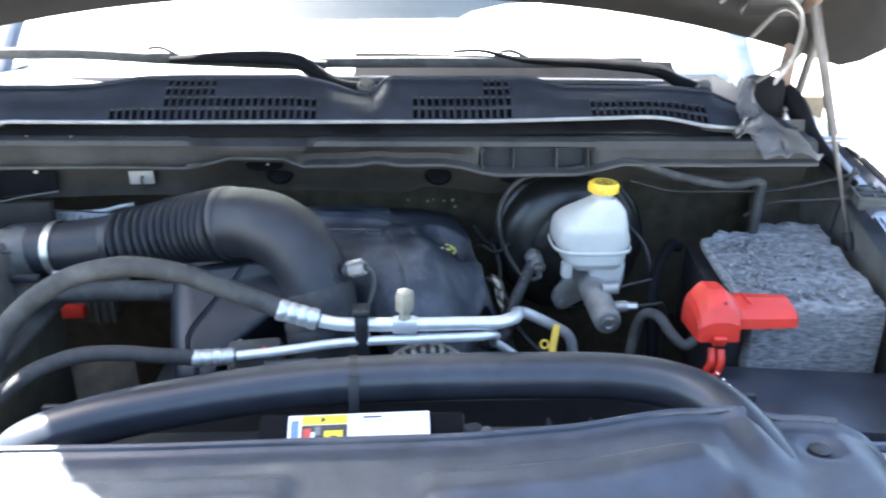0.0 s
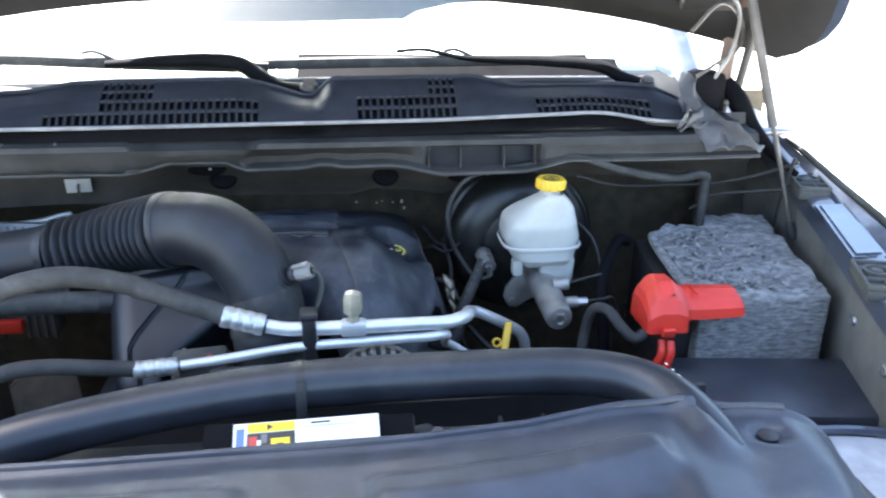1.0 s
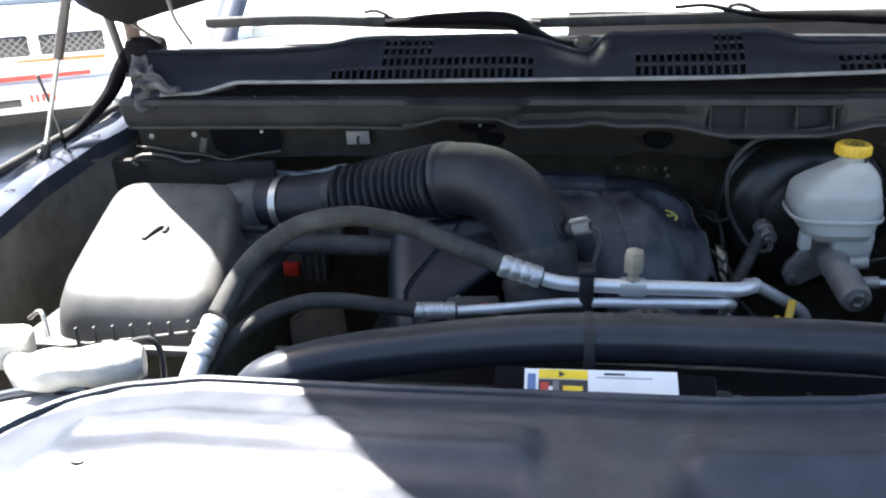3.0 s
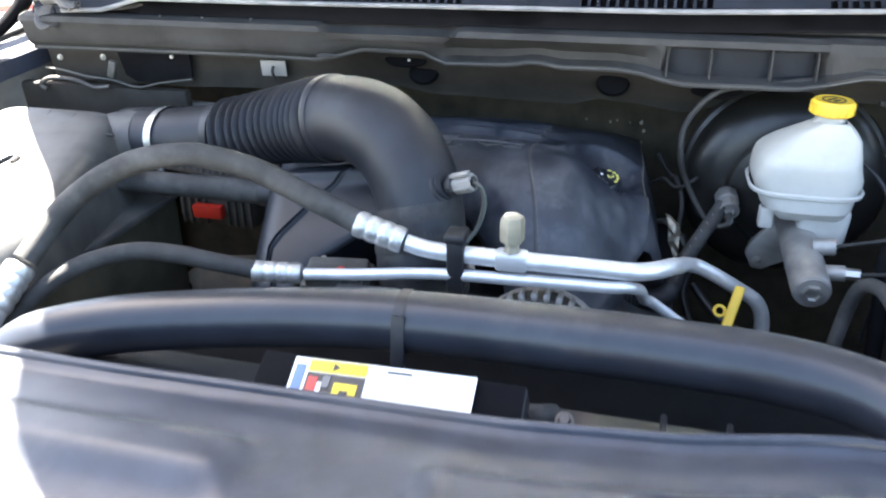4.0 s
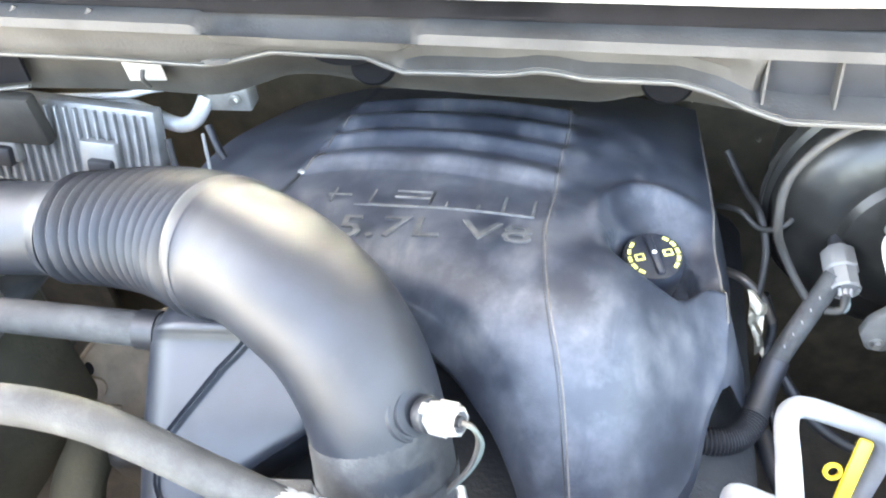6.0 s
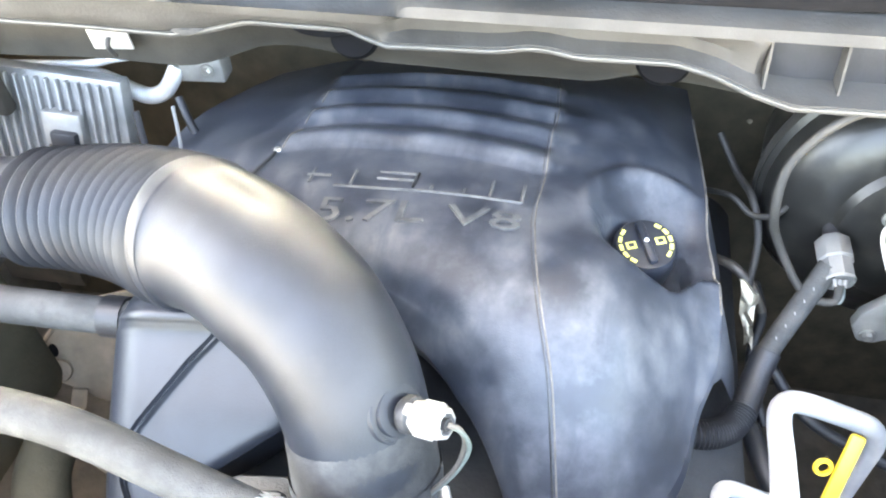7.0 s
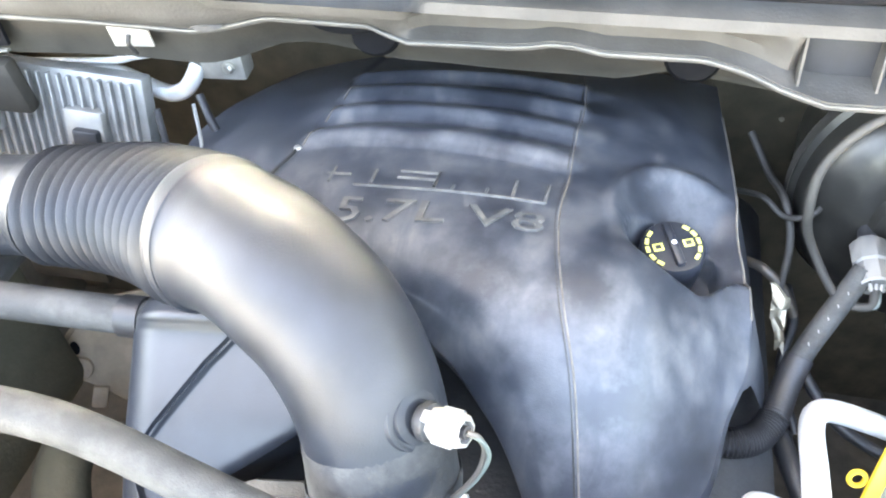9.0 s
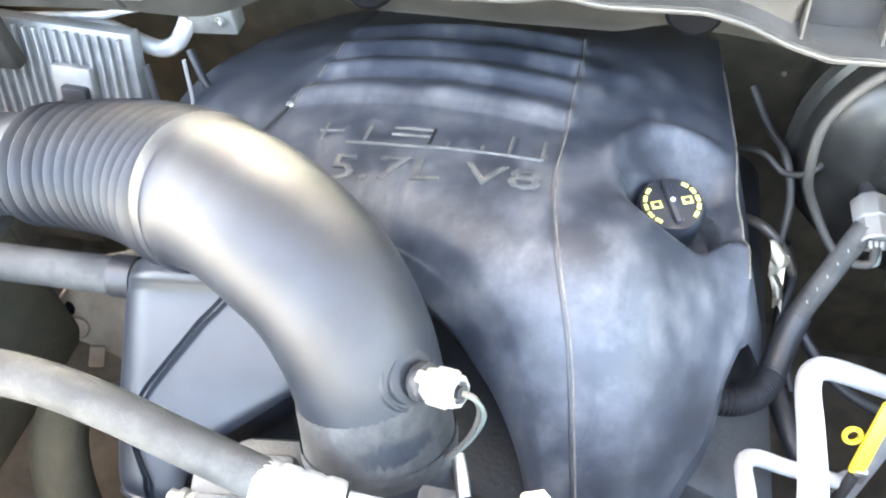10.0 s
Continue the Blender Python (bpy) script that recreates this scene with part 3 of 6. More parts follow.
def cab():
    w = thing("cab", (0, 2.4, 0.6), "navy pickup cab shell with roof and pillars", "truck cab", kind="structure")
    for s in (1, -1):
        part("pillar", tube([(s * 0.83, 1.80, 1.30), (s * 0.80, 2.1, 1.60), (s * 0.75, 2.46, 1.91)], 0.035, 10, 6, flat=0.6), M_BODY, w)
        part("door_side", rbox((0.06, 1.3, 0.75), pose(s * 0.92, 2.42, 0.92), 0.02), M_BODY, w)
    part("roof", sheet(lambda u, v: (0.76 * u, 2.44 + 1.2 * v, 1.93 - 0.05 * u * u + 0.02 * math.sin(3 * v)), np.linspace(-1, 1, 12), np.linspace(0, 1, 8), 0.03), M_BODY, w)
    part("rear_wall", rbox((1.6, 0.05, 1.3), pose(0, 3.62, 1.25), 0.01), M_CABIN, w)
    part("dashboard", sheet(lambda u, v: (0.78 * u, 1.75 + 0.14 * u * u * (1 - v) + 0.5 * v, 1.338 + 0.064 * math.sin(math.pi * v * 0.6) + 0.004 * math.sin(5 * u)), np.linspace(-1, 1, 24), np.linspace(0, 1, 10), 0.02), M_DASH, w, "pale sunlit dashboard top")
    part("instrument_hood", lathe([(0.26, 0), (0.24, 0.030), (0.18, 0.062), (0.10, 0.080), (0.0, 0.086)], pose(0.41, 2.10, 1.372) @ Matrix.Diagonal((1, 0.5, 1, 1)), 40), M_DASH, w)


cab()


def wiper(name, pts, blade, hub):
    w = thing(name, hub, "black windshield wiper arm resting at the base of the glass", "wiper", "windshield wipers")
    part("arm", tube([(*q[:3], q[3] * 1.3) for q in pts], 0.012, 12, 8, flat=0.75), M_JET, w)
    part("hub", lathe([(0.016, -0.02), (0.018, 0.0), (0.017, 0.014), (0.012, 0.018), (0, 0.019)], aim(hub, (0, -0.5, 0.85)), 20), M_BLACK, w)
    part("nut_cap", lathe([(0.013, 0.016), (0.012, 0.024), (0, 0.026)], aim(hub, (0, -0.5, 0.85)), 16), M_STRUT, w, "grey pivot nut")
    part("blade", tube(blade, 0.007, 8, 6, flat=1.6), M_RUBBER, w)
    a = Vector(blade[len(blade) // 2])
    part("spray_nozzle", tube([tuple(a + Vector((0.02, -0.005, 0.005))), tuple(a + Vector((-0.02, 0, 0.022))), tuple(a + Vector((-0.045, 0, 0.02)))], 0.004, 8), M_BLACK, w)
    return w


wiper("wiper", [(-0.018, 1.525, 1.343, 0.013), (-0.07, 1.55, 1.345, 0.013), (-0.11, 1.58, 1.360, 0.014), (-0.165, 1.605, 1.385, 0.014), (-0.28, 1.62, 1.386, 0.012), (-0.40, 1.635, 1.378, 0.007)],
      [(-0.82, 1.74, 1.372), (-0.6, 1.68, 1.382), (-0.40, 1.645, 1.378), (-0.10, 1.64, 1.368)], (-0.018, 1.525, 1.340))
wiper("wiper", [(0.64, 1.58, 1.335, 0.013), (0.60, 1.60, 1.348, 0.013), (0.55, 1.62, 1.370, 0.013), (0.45, 1.64, 1.376, 0.011), (0.29, 1.65, 1.382, 0.006), (0.21, 1.655, 1.398, 0.004), (0.15, 1.655, 1.396, 0.004)],
      [(-0.12, 1.655, 1.372), (0.10, 1.65, 1.376), (0.29, 1.655, 1.376), (0.55, 1.70, 1.372)], (0.64, 1.578, 1.330))


# ---------------------------------------------------------------- hood, hinges, struts
HOOD_TILT = 50.0
def hood_point(x, s, lift=0.0):
    c, n = math.cos(radians(HOOD_TILT)), math.sin(radians(HOOD_TILT))
    crown = 0.21 * (1 - (abs(x) / 0.95) ** 2.6) + lift
    return (x, 1.505 - s * c + crown * n, 1.375 + s * n + crown * c)


def hood():
    w = thing("hood", (0, 1.5, 1.4), "open pickup hood seen from its dark dusty underside", "hood")
    half = [(0.0, 0.80), (0.006, 0.835), (0.016, 0.868), (0.032, 0.898), (0.055, 0.920), (0.085, 0.934), (0.13, 0.938), (0.20, 0.926), (0.29, 0.902), (0.377, 0.872), (0.475, 0.834), (0.612, 0.798), (0.807, 0.757), (0.892, 0.746), (0.971, 0.728), (1.03, 0.697), (1.088, 0.655), (1.16, 0.59), (1.24, 0.50)]

    def skin(u, v):
        s = 1.24 * v
        return hood_point(u * lerp_rows(s, half), s)
    us, vs = np.linspace(-1, 1, 41), np.concatenate((np.linspace(0, 0.1, 20), np.linspace(0.12, 1, 24)))
    part("outer_skin", sheet(skin, us, vs, 0.008), M_BODY, w)

    def inner(u, v):
        s = 0.03 + 1.16 * v
        rib = 0.018 * (1 if (0.12 < abs(u) < 0.2 or 0.5 < abs(u) < 0.6 or abs(u) > 0.9 or v < 0.06 or v > 0.94 or abs(v - 0.45) < 0.04) else 0)
        return hood_point(0.96 * u * lerp_rows(s, half), s, -0.025 - rib)
    part("inner_frame", sheet(inner, np.linspace(-1, 1, 61), np.linspace(0, 1, 41), 0.004), M_HOOD, w, "ribbed dark inner frame")
    def liner(u, v):
        return hood_point(0.44 * u, 0.16 + 0.75 * v, -0.055 + 0.012 * math.cos(5 * u) * math.cos(6 * v))
    part("liner", sheet(liner, np.linspace(-1, 1, 16), np.linspace(0, 1, 16), 0.012), M_FELT, w, "grey felt sound liner")
    part("rear_seal", tube([hood_point(x, 0.012, -0.012) for x in np.linspace(-0.80, 0.80, 40)], 0.009, 8, 2), M_RUBBER, w)
    for s in (1, -1):
        part("wiring", tube([hood_point(s * 0.62, 0.05, -0.03), hood_point(s * 0.66, 0.16, -0.06), hood_point(s * 0.74, 0.14, -0.07), (s * 0.77, 1.49, 1.42), (s * 0.745, 1.50, 1.36)], 0.0035, 8), M_GREY, w)
        part("bracket", rbox((0.10, 0.05, 0.02), Matrix.Translation(hood_point(s * 0.70, 0.13, -0.06)) @ pose(0, 0, 0, -50, 0, 0), 0.006), M_HOOD, w)
        part("hem", tube([hood_point(s * x, 0.012 + 0.9 * max(0, x - 0.80) ** 1.5, -0.014) for x in np.linspace(0.45, 0.9, 14)], 0.006, 8, 2), M_STRUT, w, "pale hem edge")
    return w


HOOD = hood()


M_HINGE = mat("hinge_primer", (0.105, 0.066, 0.046), 0.6, vary=0.3, dust=0.4, dust_col=(0.2, 0.15, 0.11), bump=0.15)


def hinge(s, w):
    c = 0.775 if s > 0 else -0.872
    part("hinge_arm", tube([(c, 1.525, 1.28), (c, 1.525, 1.33), (c + s * 0.002, 1.52, 1.408), (c + s * 0.004, 1.505, 1.47), (c, 1.44, 1.54)], 0.016, 8, 8, flat=0.5), M_HINGE, w, "brown stamped steel hinge arm")
    part("hinge_link", tube([(c + s * 0.03, 1.53, 1.30), (c + s * 0.026, 1.50, 1.38), (c + s * 0.012, 1.45, 1.46)], 0.010, 8, 8, flat=0.5), M_DARK, w)
    part("hinge_base", rbox((0.066, 0.07, 0.10), pose(c - s * (0.034 if s > 0 else 0.018), 1.53, 1.322, 0, 0, 0), 0.016), M_JET, w)
    part("hinge_pivot", lathe([(0.005, -0.010), (0.005, 0.010), (0.003, 0.012), (0, 0.013)], aim((c, 1.503, 1.315), (-s * 0.3, -1, 0)), 14), M_STRUT, w)
    part("hinge_boot", tube([(c + s * 0.008, 1.525, 1.352, 0.012), (c + s * 0.025, 1.505, 1.318, 0.015 if s < 0 else 0.020), (c + s * 0.045, 1.475, 1.270, 0.013 if s < 0 else 0.018), (c + s * 0.075, 1.42, 1.225, 0.009), (c + s * 0.09, 1.37, 1.205, 0.006)], 0.016, 14, 8), M_JET, w, "black rubber boot")
    part("hinge_wire", tube([(c - s * 0.10, 1.47, 1.45), (c - s * 0.06, 1.45, 1.50), (c - s * 0.012, 1.46, 1.47), (c + s * 0.006, 1.49, 1.42), (c - s * 0.02, 1.50, 1.395), (c - s * 0.065, 1.50, 1.365)], 0.0038, 8), M_STRUT, w)


hinge(1, HOOD)
hinge(-1, HOOD)


def strut(s, foot, head):
    w = thing("hood_strut", foot, "grey gas strut holding the hood open", "gas strut", "hood struts")
    f, h = Vector(foot), Vector(head)
    mid = f.lerp(h, 0.46)
    part("rod", tube([tuple(f), tuple(mid)], 0.0042, 12, straight=True), M_STEEL if s < 0 else M_STRUT, w, "thin steel rod")
    part("cylinder", tube([tuple(f.lerp(h, 0.45)), tuple(f.lerp(h, 0.452)), tuple(f.lerp(h, 0.97))], 0.0088, 16, straight=True), M_STRUT, w)
    part("end_socket", lathe([(0.008, -0.012), (0.010, 0), (0.008, 0.02), (0, 0.024)], aim(foot, h - f), 14), M_BLACK, w)
    part("ball_stud", lathe([(0.009, 0), (0.007, 0.02), (0, 0.024)], aim(f, (s, 0, 0)), 12), M_STEEL, w)
    part("cable", tube([tuple(f + Vector((-s * 0.012, 0.01, 0.14))), tuple(f + Vector((-s * 0.016, 0.03, 0.06))), tuple(f + Vector((-s * 0.01, 0.05, -0.02)))], 0.003, 8), M_BLACK, w)


strut(1, (0.86, 1.344, 1.10), (0.770, 1.455, 1.52))
strut(-1, (-0.978, 1.335, 1.19), (-0.878, 1.40, 1.556))


# ---------------------------------------------------------------- front: radiator shield, shroud, cooling pipe
def radiator_shield():
    rear = [(-0.62, 0.60), (-0.56, 0.68), (-0.50, 0.705), (-0.40, 0.715), (-0.2, 0.708), (0.1, 0.705), (0.22, 0.715), (0.33, 0.738), (0.40, 0.742), (0.47, 0.735), (0.53, 0.715), (0.58, 0.68)]
    crest = [(-0.62, 1.098), (-0.56, 1.110), (-0.48, 1.122), (-0.40, 1.130), (0.0, 1.140), (0.30, 1.146), (0.36, 1.144), (0.42, 1.134), (0.50, 1.138), (0.55, 1.12), (0.58, 1.10)]
    pads = ((-0.50, -0.065), (0.06, 0.345))

    def surf(u, v):
        y1 = lerp_rows(u, rear)
        y = y1 - (y1 - 0.10) * v
        z = lerp_rows(u, crest)
        d = y1 - y
        z -= 0.012 * smooth(0.0, 0.012, d) * 0.4 + 0.05 * smooth(0.10, 0.6, d)
        for a, b in pads:
            k = smooth(a - 0.012, a + 0.012, u) * (1 - smooth(b - 0.012, b + 0.012, u))
            z += 0.012 * k * smooth(0.045, 0.065, d) * (1 - smooth(0.085, 0.11, d)) - 0.008 * k * smooth(0.10, 0.13, d) * (1 - smooth(0.3, 0.4, d))
        # moulded slope where the shield drops beside the power box
        z -= 0.11 * smooth(0.50, 0.62, u + 0.10 * smooth(0, 0.3, d) - 0.02)
        ridge = u - 0.415 - 0.12 * d
        z += 0.012 * smooth(-0.045, -0.012, ridge) * (1 - smooth(-0.012, 0.012, ridge)) * (1 - smooth(0.04, 0.11, d))
        h = math.hypot(u - 0.467, y - 0.69)
        z -= 0.006 * (1 - smooth(0.012, 0.020, h))
        return (u, y, z)
    w = thing("radiator_shield", (0, 0.6, 1.0), "smooth black plastic radiator shield with raised pads", "radiator shield")
    vs = np.concatenate((np.linspace(0, 0.03, 6), np.linspace(0.04, 0.30, 34), np.linspace(0.33, 1, 14)))
    part("panel", sheet(surf, np.linspace(-0.62, 0.64, 150), vs, 0.004), M_SHIELD, w)
    part("rear_edge", tube([surf(x, 0.0) for x in np.linspace(-0.60, 0.50, 40)], 0.004, 8, 2), M_SHIELD, w)
    for x, y in ((0.467, 0.692), (-0.47, 0.60)):
        part("push_clip", lathe([(0.011, 0), (0.011, 0.002), (0.006, 0.004), (0, 0.003)], aim((x, y, lerp_rows(x, crest) - 0.010), (0, 0, 1)), 18), M_BLACK, w)


radiator_shield()


def headlamp_panel(s):
    w = thing("front_panel", (s * 0.74, 0.62, 0.9), "pale dusty painted front corner panel beside the radiator shield", "body panel", "front corner panels")
    part("skin", sheet(lambda u, v: (s * (0.585 + 0.20 * u), 0.20 + 0.58 * v, 1.035 + 0.03 * v - 0.05 * u * u + 0.01 * math.sin(4 * v)), np.linspace(0, 1, 12), np.linspace(0, 1, 12), 0.01), mat("dusty_grey_panel", (0.30, 0.31, 0.33), 0.5, dust=0.3), w)
    part("fold", tube([(s * (0.588 + 0.20 * u), 0.785, 1.070 - 0.05 * u * u + 0.01 * math.sin(4)) for u in np.linspace(0, 1, 9)], 0.006, 8, 2), M_BODY, w, "dark folded rear edge")


headlamp_panel(1)
headlamp_panel(-1)


def fan_shroud():
    w = thing("fan_shroud", (0, 0.85, 0.8), "black plastic fan shroud behind the radiator shield", "fan shroud")
    part("deck", sheet(lambda u, v: (u, 0.735 + 0.10 * v, 1.085 - 0.02 * v + 0.012 * smooth(0.3, 0.45, u)), np.linspace(-0.40, 0.50, 50), np.linspace(0, 1, 10), 0.01), M_BLACK, w)
    part("rear_wall", rbox((0.9, 0.01, 0.45), pose(0.05, 0.90, 0.84), 0.003), M_BLACK, w)
    part("front_lip", rbox((1.0, 0.012, 0.06), pose(0.02, 0.728, 1.085), 0.003), M_JET, w)
    for x in (-0.105, 0.105):
        part("bracket", rbox((0.005, 0.045, 0.030), pose(x, 0.752, 1.108, 30), 0.002), M_BLACK, w)
    part("latch_tray", rbox((0.215, 0.050, 0.006), pose(-0.001, 0.744, 1.119, 28), 0.002), M_JET, w)
    for x in (0.21, 0.26, 0.31):
        part("vane", rbox((0.005, 0.05, 0.012), pose(x, 0.785, 1.088), 0.002), M_BLACK, w)
    bolt((0.135, 0.778, 1.096), (0, -0.6, 0.8), 0.005, w, M_STRUT)
    part("hose_end", tube([(0.10, 0.79, 1.085), (0.115, 0.78, 1.095), (0.125, 0.79, 1.09)], 0.010, 12), M_RUBBER, w)


fan_shroud()


def warning_label():
    w = thing("warning_label", (-0.004, 0.742, 1.125), "white and yellow warning label on the black shroud", "label")
    m = pose(-0.004, 0.7405, 1.1245, 30, -1.5, 0)
    def plate(name, x0, x1, y0, y1, h, material, label=""):
        part(name, rbox((x1 - x0, y1 - y0, 0.001), m @ pose((x0 + x1) / 2, (y0 + y1) / 2, h), 0), material, w, label, smooth=False)
    plate("sheet", -0.074, 0.074, -0.022, 0.022, 0.0005, M_WHITE, "white label sheet")
    plate("side_bar", -0.071, -0.063, -0.018, 0.016, 0.0012, M_LBLU)
    plate("heading", -0.060, -0.012, 0.011, 0.021, 0.0012, M_LBLY, "yellow warning heading")
    plate("picture_panel", -0.060, -0.012, -0.021, 0.010, 0.0012, M_LBLK)
    plate("symbol", -0.036, -0.017, -0.014, 0.003, 0.0018, M_LBLY)
    plate("symbol", -0.030, -0.023, -0.010, -0.003, 0.0024, M_LBLK)
    plate("symbol", -0.056, -0.046, -0.016, 0.002, 0.0018, M_WHITE)
    plate("symbol", -0.058, -0.050, -0.006, 0.006, 0.0022, M_LRED)
    plate("symbol", -0.046, -0.040, -0.002, 0.008, 0.0022, M_GREY)
    part("symbol", lathe([(0.004, 0), (0.004, 0.0012), (0, 0.0012)], m @ pose(-0.038, 0.016, 0.001), 3), M_LBLK, w)
    for k in range(0, 5, 3):
        plate("text_bar", -0.004 + 0.004 * (k % 2), 0.05 - 0.01 * (k % 3), 0.013 - 0.007 * k, 0.0145 - 0.007 * k, 0.0012, mat("faded_print", (0.45, 0.45, 0.44), 0.5) if k == 0 else bpy.data.materials["faded_print"])
    plate("text_bar", 0.004, 0.024, 0.0165, 0.0185, 0.0012, M_LBLK)


warning_label()


def cooling_pipe():
    w = thing("cooling_pipe", (0, 0.84, 1.05), "smooth black cooling pipe across the front of the engine", "pipe")
    r = 0.0275
    part("pipe", tube([(-0.392, 0.772, 1.02, r), (-0.385, 0.776, 1.06, r), (-0.362, 0.785, 1.088, r), (-0.294, 0.808, 1.103, r), (-0.202, 0.828, 1.112, r), (-0.109, 0.84, 1.120, r), (-0.017, 0.845, 1.126, r), (0.10, 0.845, 1.129, r),
                       (0.20, 0.845, 1.129, r), (0.29, 0.84, 1.129, r), (0.352, 0.82, 1.129, r), (0.390, 0.785, 1.126, r), (0.412, 0.735, 1.118, r), (0.428, 0.66, 1.10, r)], r, 24, 8), M_PIPE, w)
    part("tie_band", tube([(-0.018, 0.8452, 1.126, 0.0285), (-0.008, 0.8452, 1.1264, 0.0285)], r, 24, 2, caps=False), M_BLACK, w, "black plastic tie")
    part("tie_tail", rbox((0.012, 0.004, 0.075), pose(-0.013, 0.815, 1.108, -10), 0.001), M_BLACK, w)
    for k in range(5):
        part("print_bar", rbox((0.003, 0.002, 0.001), aim((0.400 + 0.003 * k, 0.805 - 0.011 * k, 1.1515 - 0.0012 * k), (0.35, 0, 1), 30), 0), M_WHITE, w, smooth=False)


cooling_pipe()


# ---------------------------------------------------------------- air-conditioning lines
def ferrule(a, b, r, parent):
    a, b = Vector(a), Vector(b)
    rows = []
    for k in range(25):
        # rolled ends and three crimped grooves
        t = k / 24
        rr = r * (0.99 - 0.075 * max(0.0, math.cos(2 * math.pi * t * 4)) ** 2) if 0 < k < 24 else r * 0.93
        rows.append((*a.lerp(b, t), rr))
    part("ferrule", tube(rows, r, 20, 2), M_CRIMP, parent, "crimped bright aluminium ferrule")


def ac_line_large():
    w = thing("ac_line", (0, 1.03, 0.95), "large aluminium air-conditioning line with black rubber hose", "hose", "air-conditioning lines")
    part("hose", tube([(-0.118, 1.024, 1.132), (-0.177, 1.031, 1.153), (-0.218, 1.036, 1.168), (-0.256, 1.038, 1.181), (-0.296, 1.036, 1.190), (-0.335, 1.030, 1.194), (-0.385, 1.018, 1.187), (-0.420, 1.000, 1.172), (-0.447, 0.978, 1.152), (-0.465, 0.952, 1.128), (-0.478, 0.915, 1.098)], 0.0138, 18, 8), M_RUBBER, w, "dusty black rubber hose")
    ferrule((-0.4785, 0.908, 1.094), (-0.486, 0.866, 1.063), 0.0172, w)
    part("lower_tube", tube([(-0.482, 0.890, 1.080), (-0.489, 0.85, 1.05), (-0.495, 0.79, 1.00)], 0.0150, 16), M_ALU, w)
    ferrule((-0.126, 1.023, 1.1335), (-0.073, 1.0253, 1.1152), 0.0155, w)
    part("tube", tube([(-0.070, 1.0255, 1.114), (-0.045, 1.027, 1.108), (-0.012, 1.028, 1.106), (0.06, 1.031, 1.104), (0.13, 1.038, 1.101), (0.178, 1.045, 1.098), (0.204, 1.066, 1.094),
                       (0.216, 1.10, 1.082), (0.228, 1.17, 1.05), (0.236, 1.225, 1.026), (0.246, 1.250, 1.014), (0.264, 1.260, 1.005), (0.31, 1.272, 0.976), (0.338, 1.279, 0.955), (0.350, 1.283, 0.925), (0.351, 1.284, 0.88), (0.350, 1.285, 0.70)], 0.0098, 18, 8), M_ALU, w, "bright bent aluminium tube")
    v = Matrix.Translation((0.047, 1.030, 1.104))
    part("service_port", lathe([(0.0095, 0.0), (0.0095, 0.012), (0.0078, 0.014), (0.0078, 0.022), (0.0125, 0.0225), (0.0135, 0.026), (0.0135, 0.046), (0.0118, 0.051), (0.008, 0.053), (0, 0.053)], v @ pose(0, 0, 0, 0, 0, 20), 6), mat("ivory_port_cap", (0.32, 0.28, 0.20), 0.5, dust=0.3), w, "ivory plastic service-port cap")
    part("port_block", rbox((0.036, 0.022, 0.022), pose(0.047, 1.030, 1.104), 0.005), M_ALU, w)


def ac_line_small():
    w = thing("ac_line", (0, 1.0, 0.95), "small aluminium air-conditioning line with black rubber hose", "hose", "air-conditioning lines")
    part("hose", tube([(-0.229, 0.982, 1.082), (-0.278, 0.974, 1.091), (-0.324, 0.971, 1.097), (-0.369, 0.968, 1.097), (-0.405, 0.955, 1.092), (-0.433, 0.936, 1.084), (-0.460, 0.908, 1.066), (-0.482, 0.882, 1.038), (-0.492, 0.84, 1.010)], 0.0105, 16, 8), M_RUBBER, w, "dusty black rubber hose")
    ferrule((-0.236, 0.981, 1.0815), (-0.184, 0.9935, 1.0780), 0.0122, w)
    part("tube", tube([(-0.180, 0.994, 1.0777), (-0.12, 1.005, 1.079), (-0.06, 1.014, 1.083), (-0.012, 1.020, 1.084), (0.08, 1.028, 1.083), (0.15, 1.034, 1.082), (0.168, 1.040, 1.081), (0.180, 1.060, 1.070), (0.186, 1.12, 1.035),
                       (0.191, 1.160, 1.004), (0.202, 1.174, 0.993), (0.235, 1.185, 0.965), (0.285, 1.205, 0.920), (0.300, 1.215, 0.895), (0.302, 1.22, 0.70)], 0.0068, 14, 8), M_ALU, w, "bright bent aluminium tube")


ac_line_large()
ac_line_small()


def line_clip():
    w = thing("line_clip", (-0.013, 1.03, 1.02), "black plastic clip joining both air-conditioning lines", "clip")
    part("body", rbox((0.019, 0.026, 0.072), pose(-0.013, 1.026, 1.096, 0, 0, 3), 0.004), M_BLACK, w)
    part("head", rbox((0.024, 0.030, 0.012), pose(-0.013, 1.027, 1.128), 0.004), M_BLACK, w)
    part("stem", rbox((0.014, 0.010, 0.06), pose(-0.012, 1.024, 1.04), 0.003), M_BLACK, w)


line_clip()


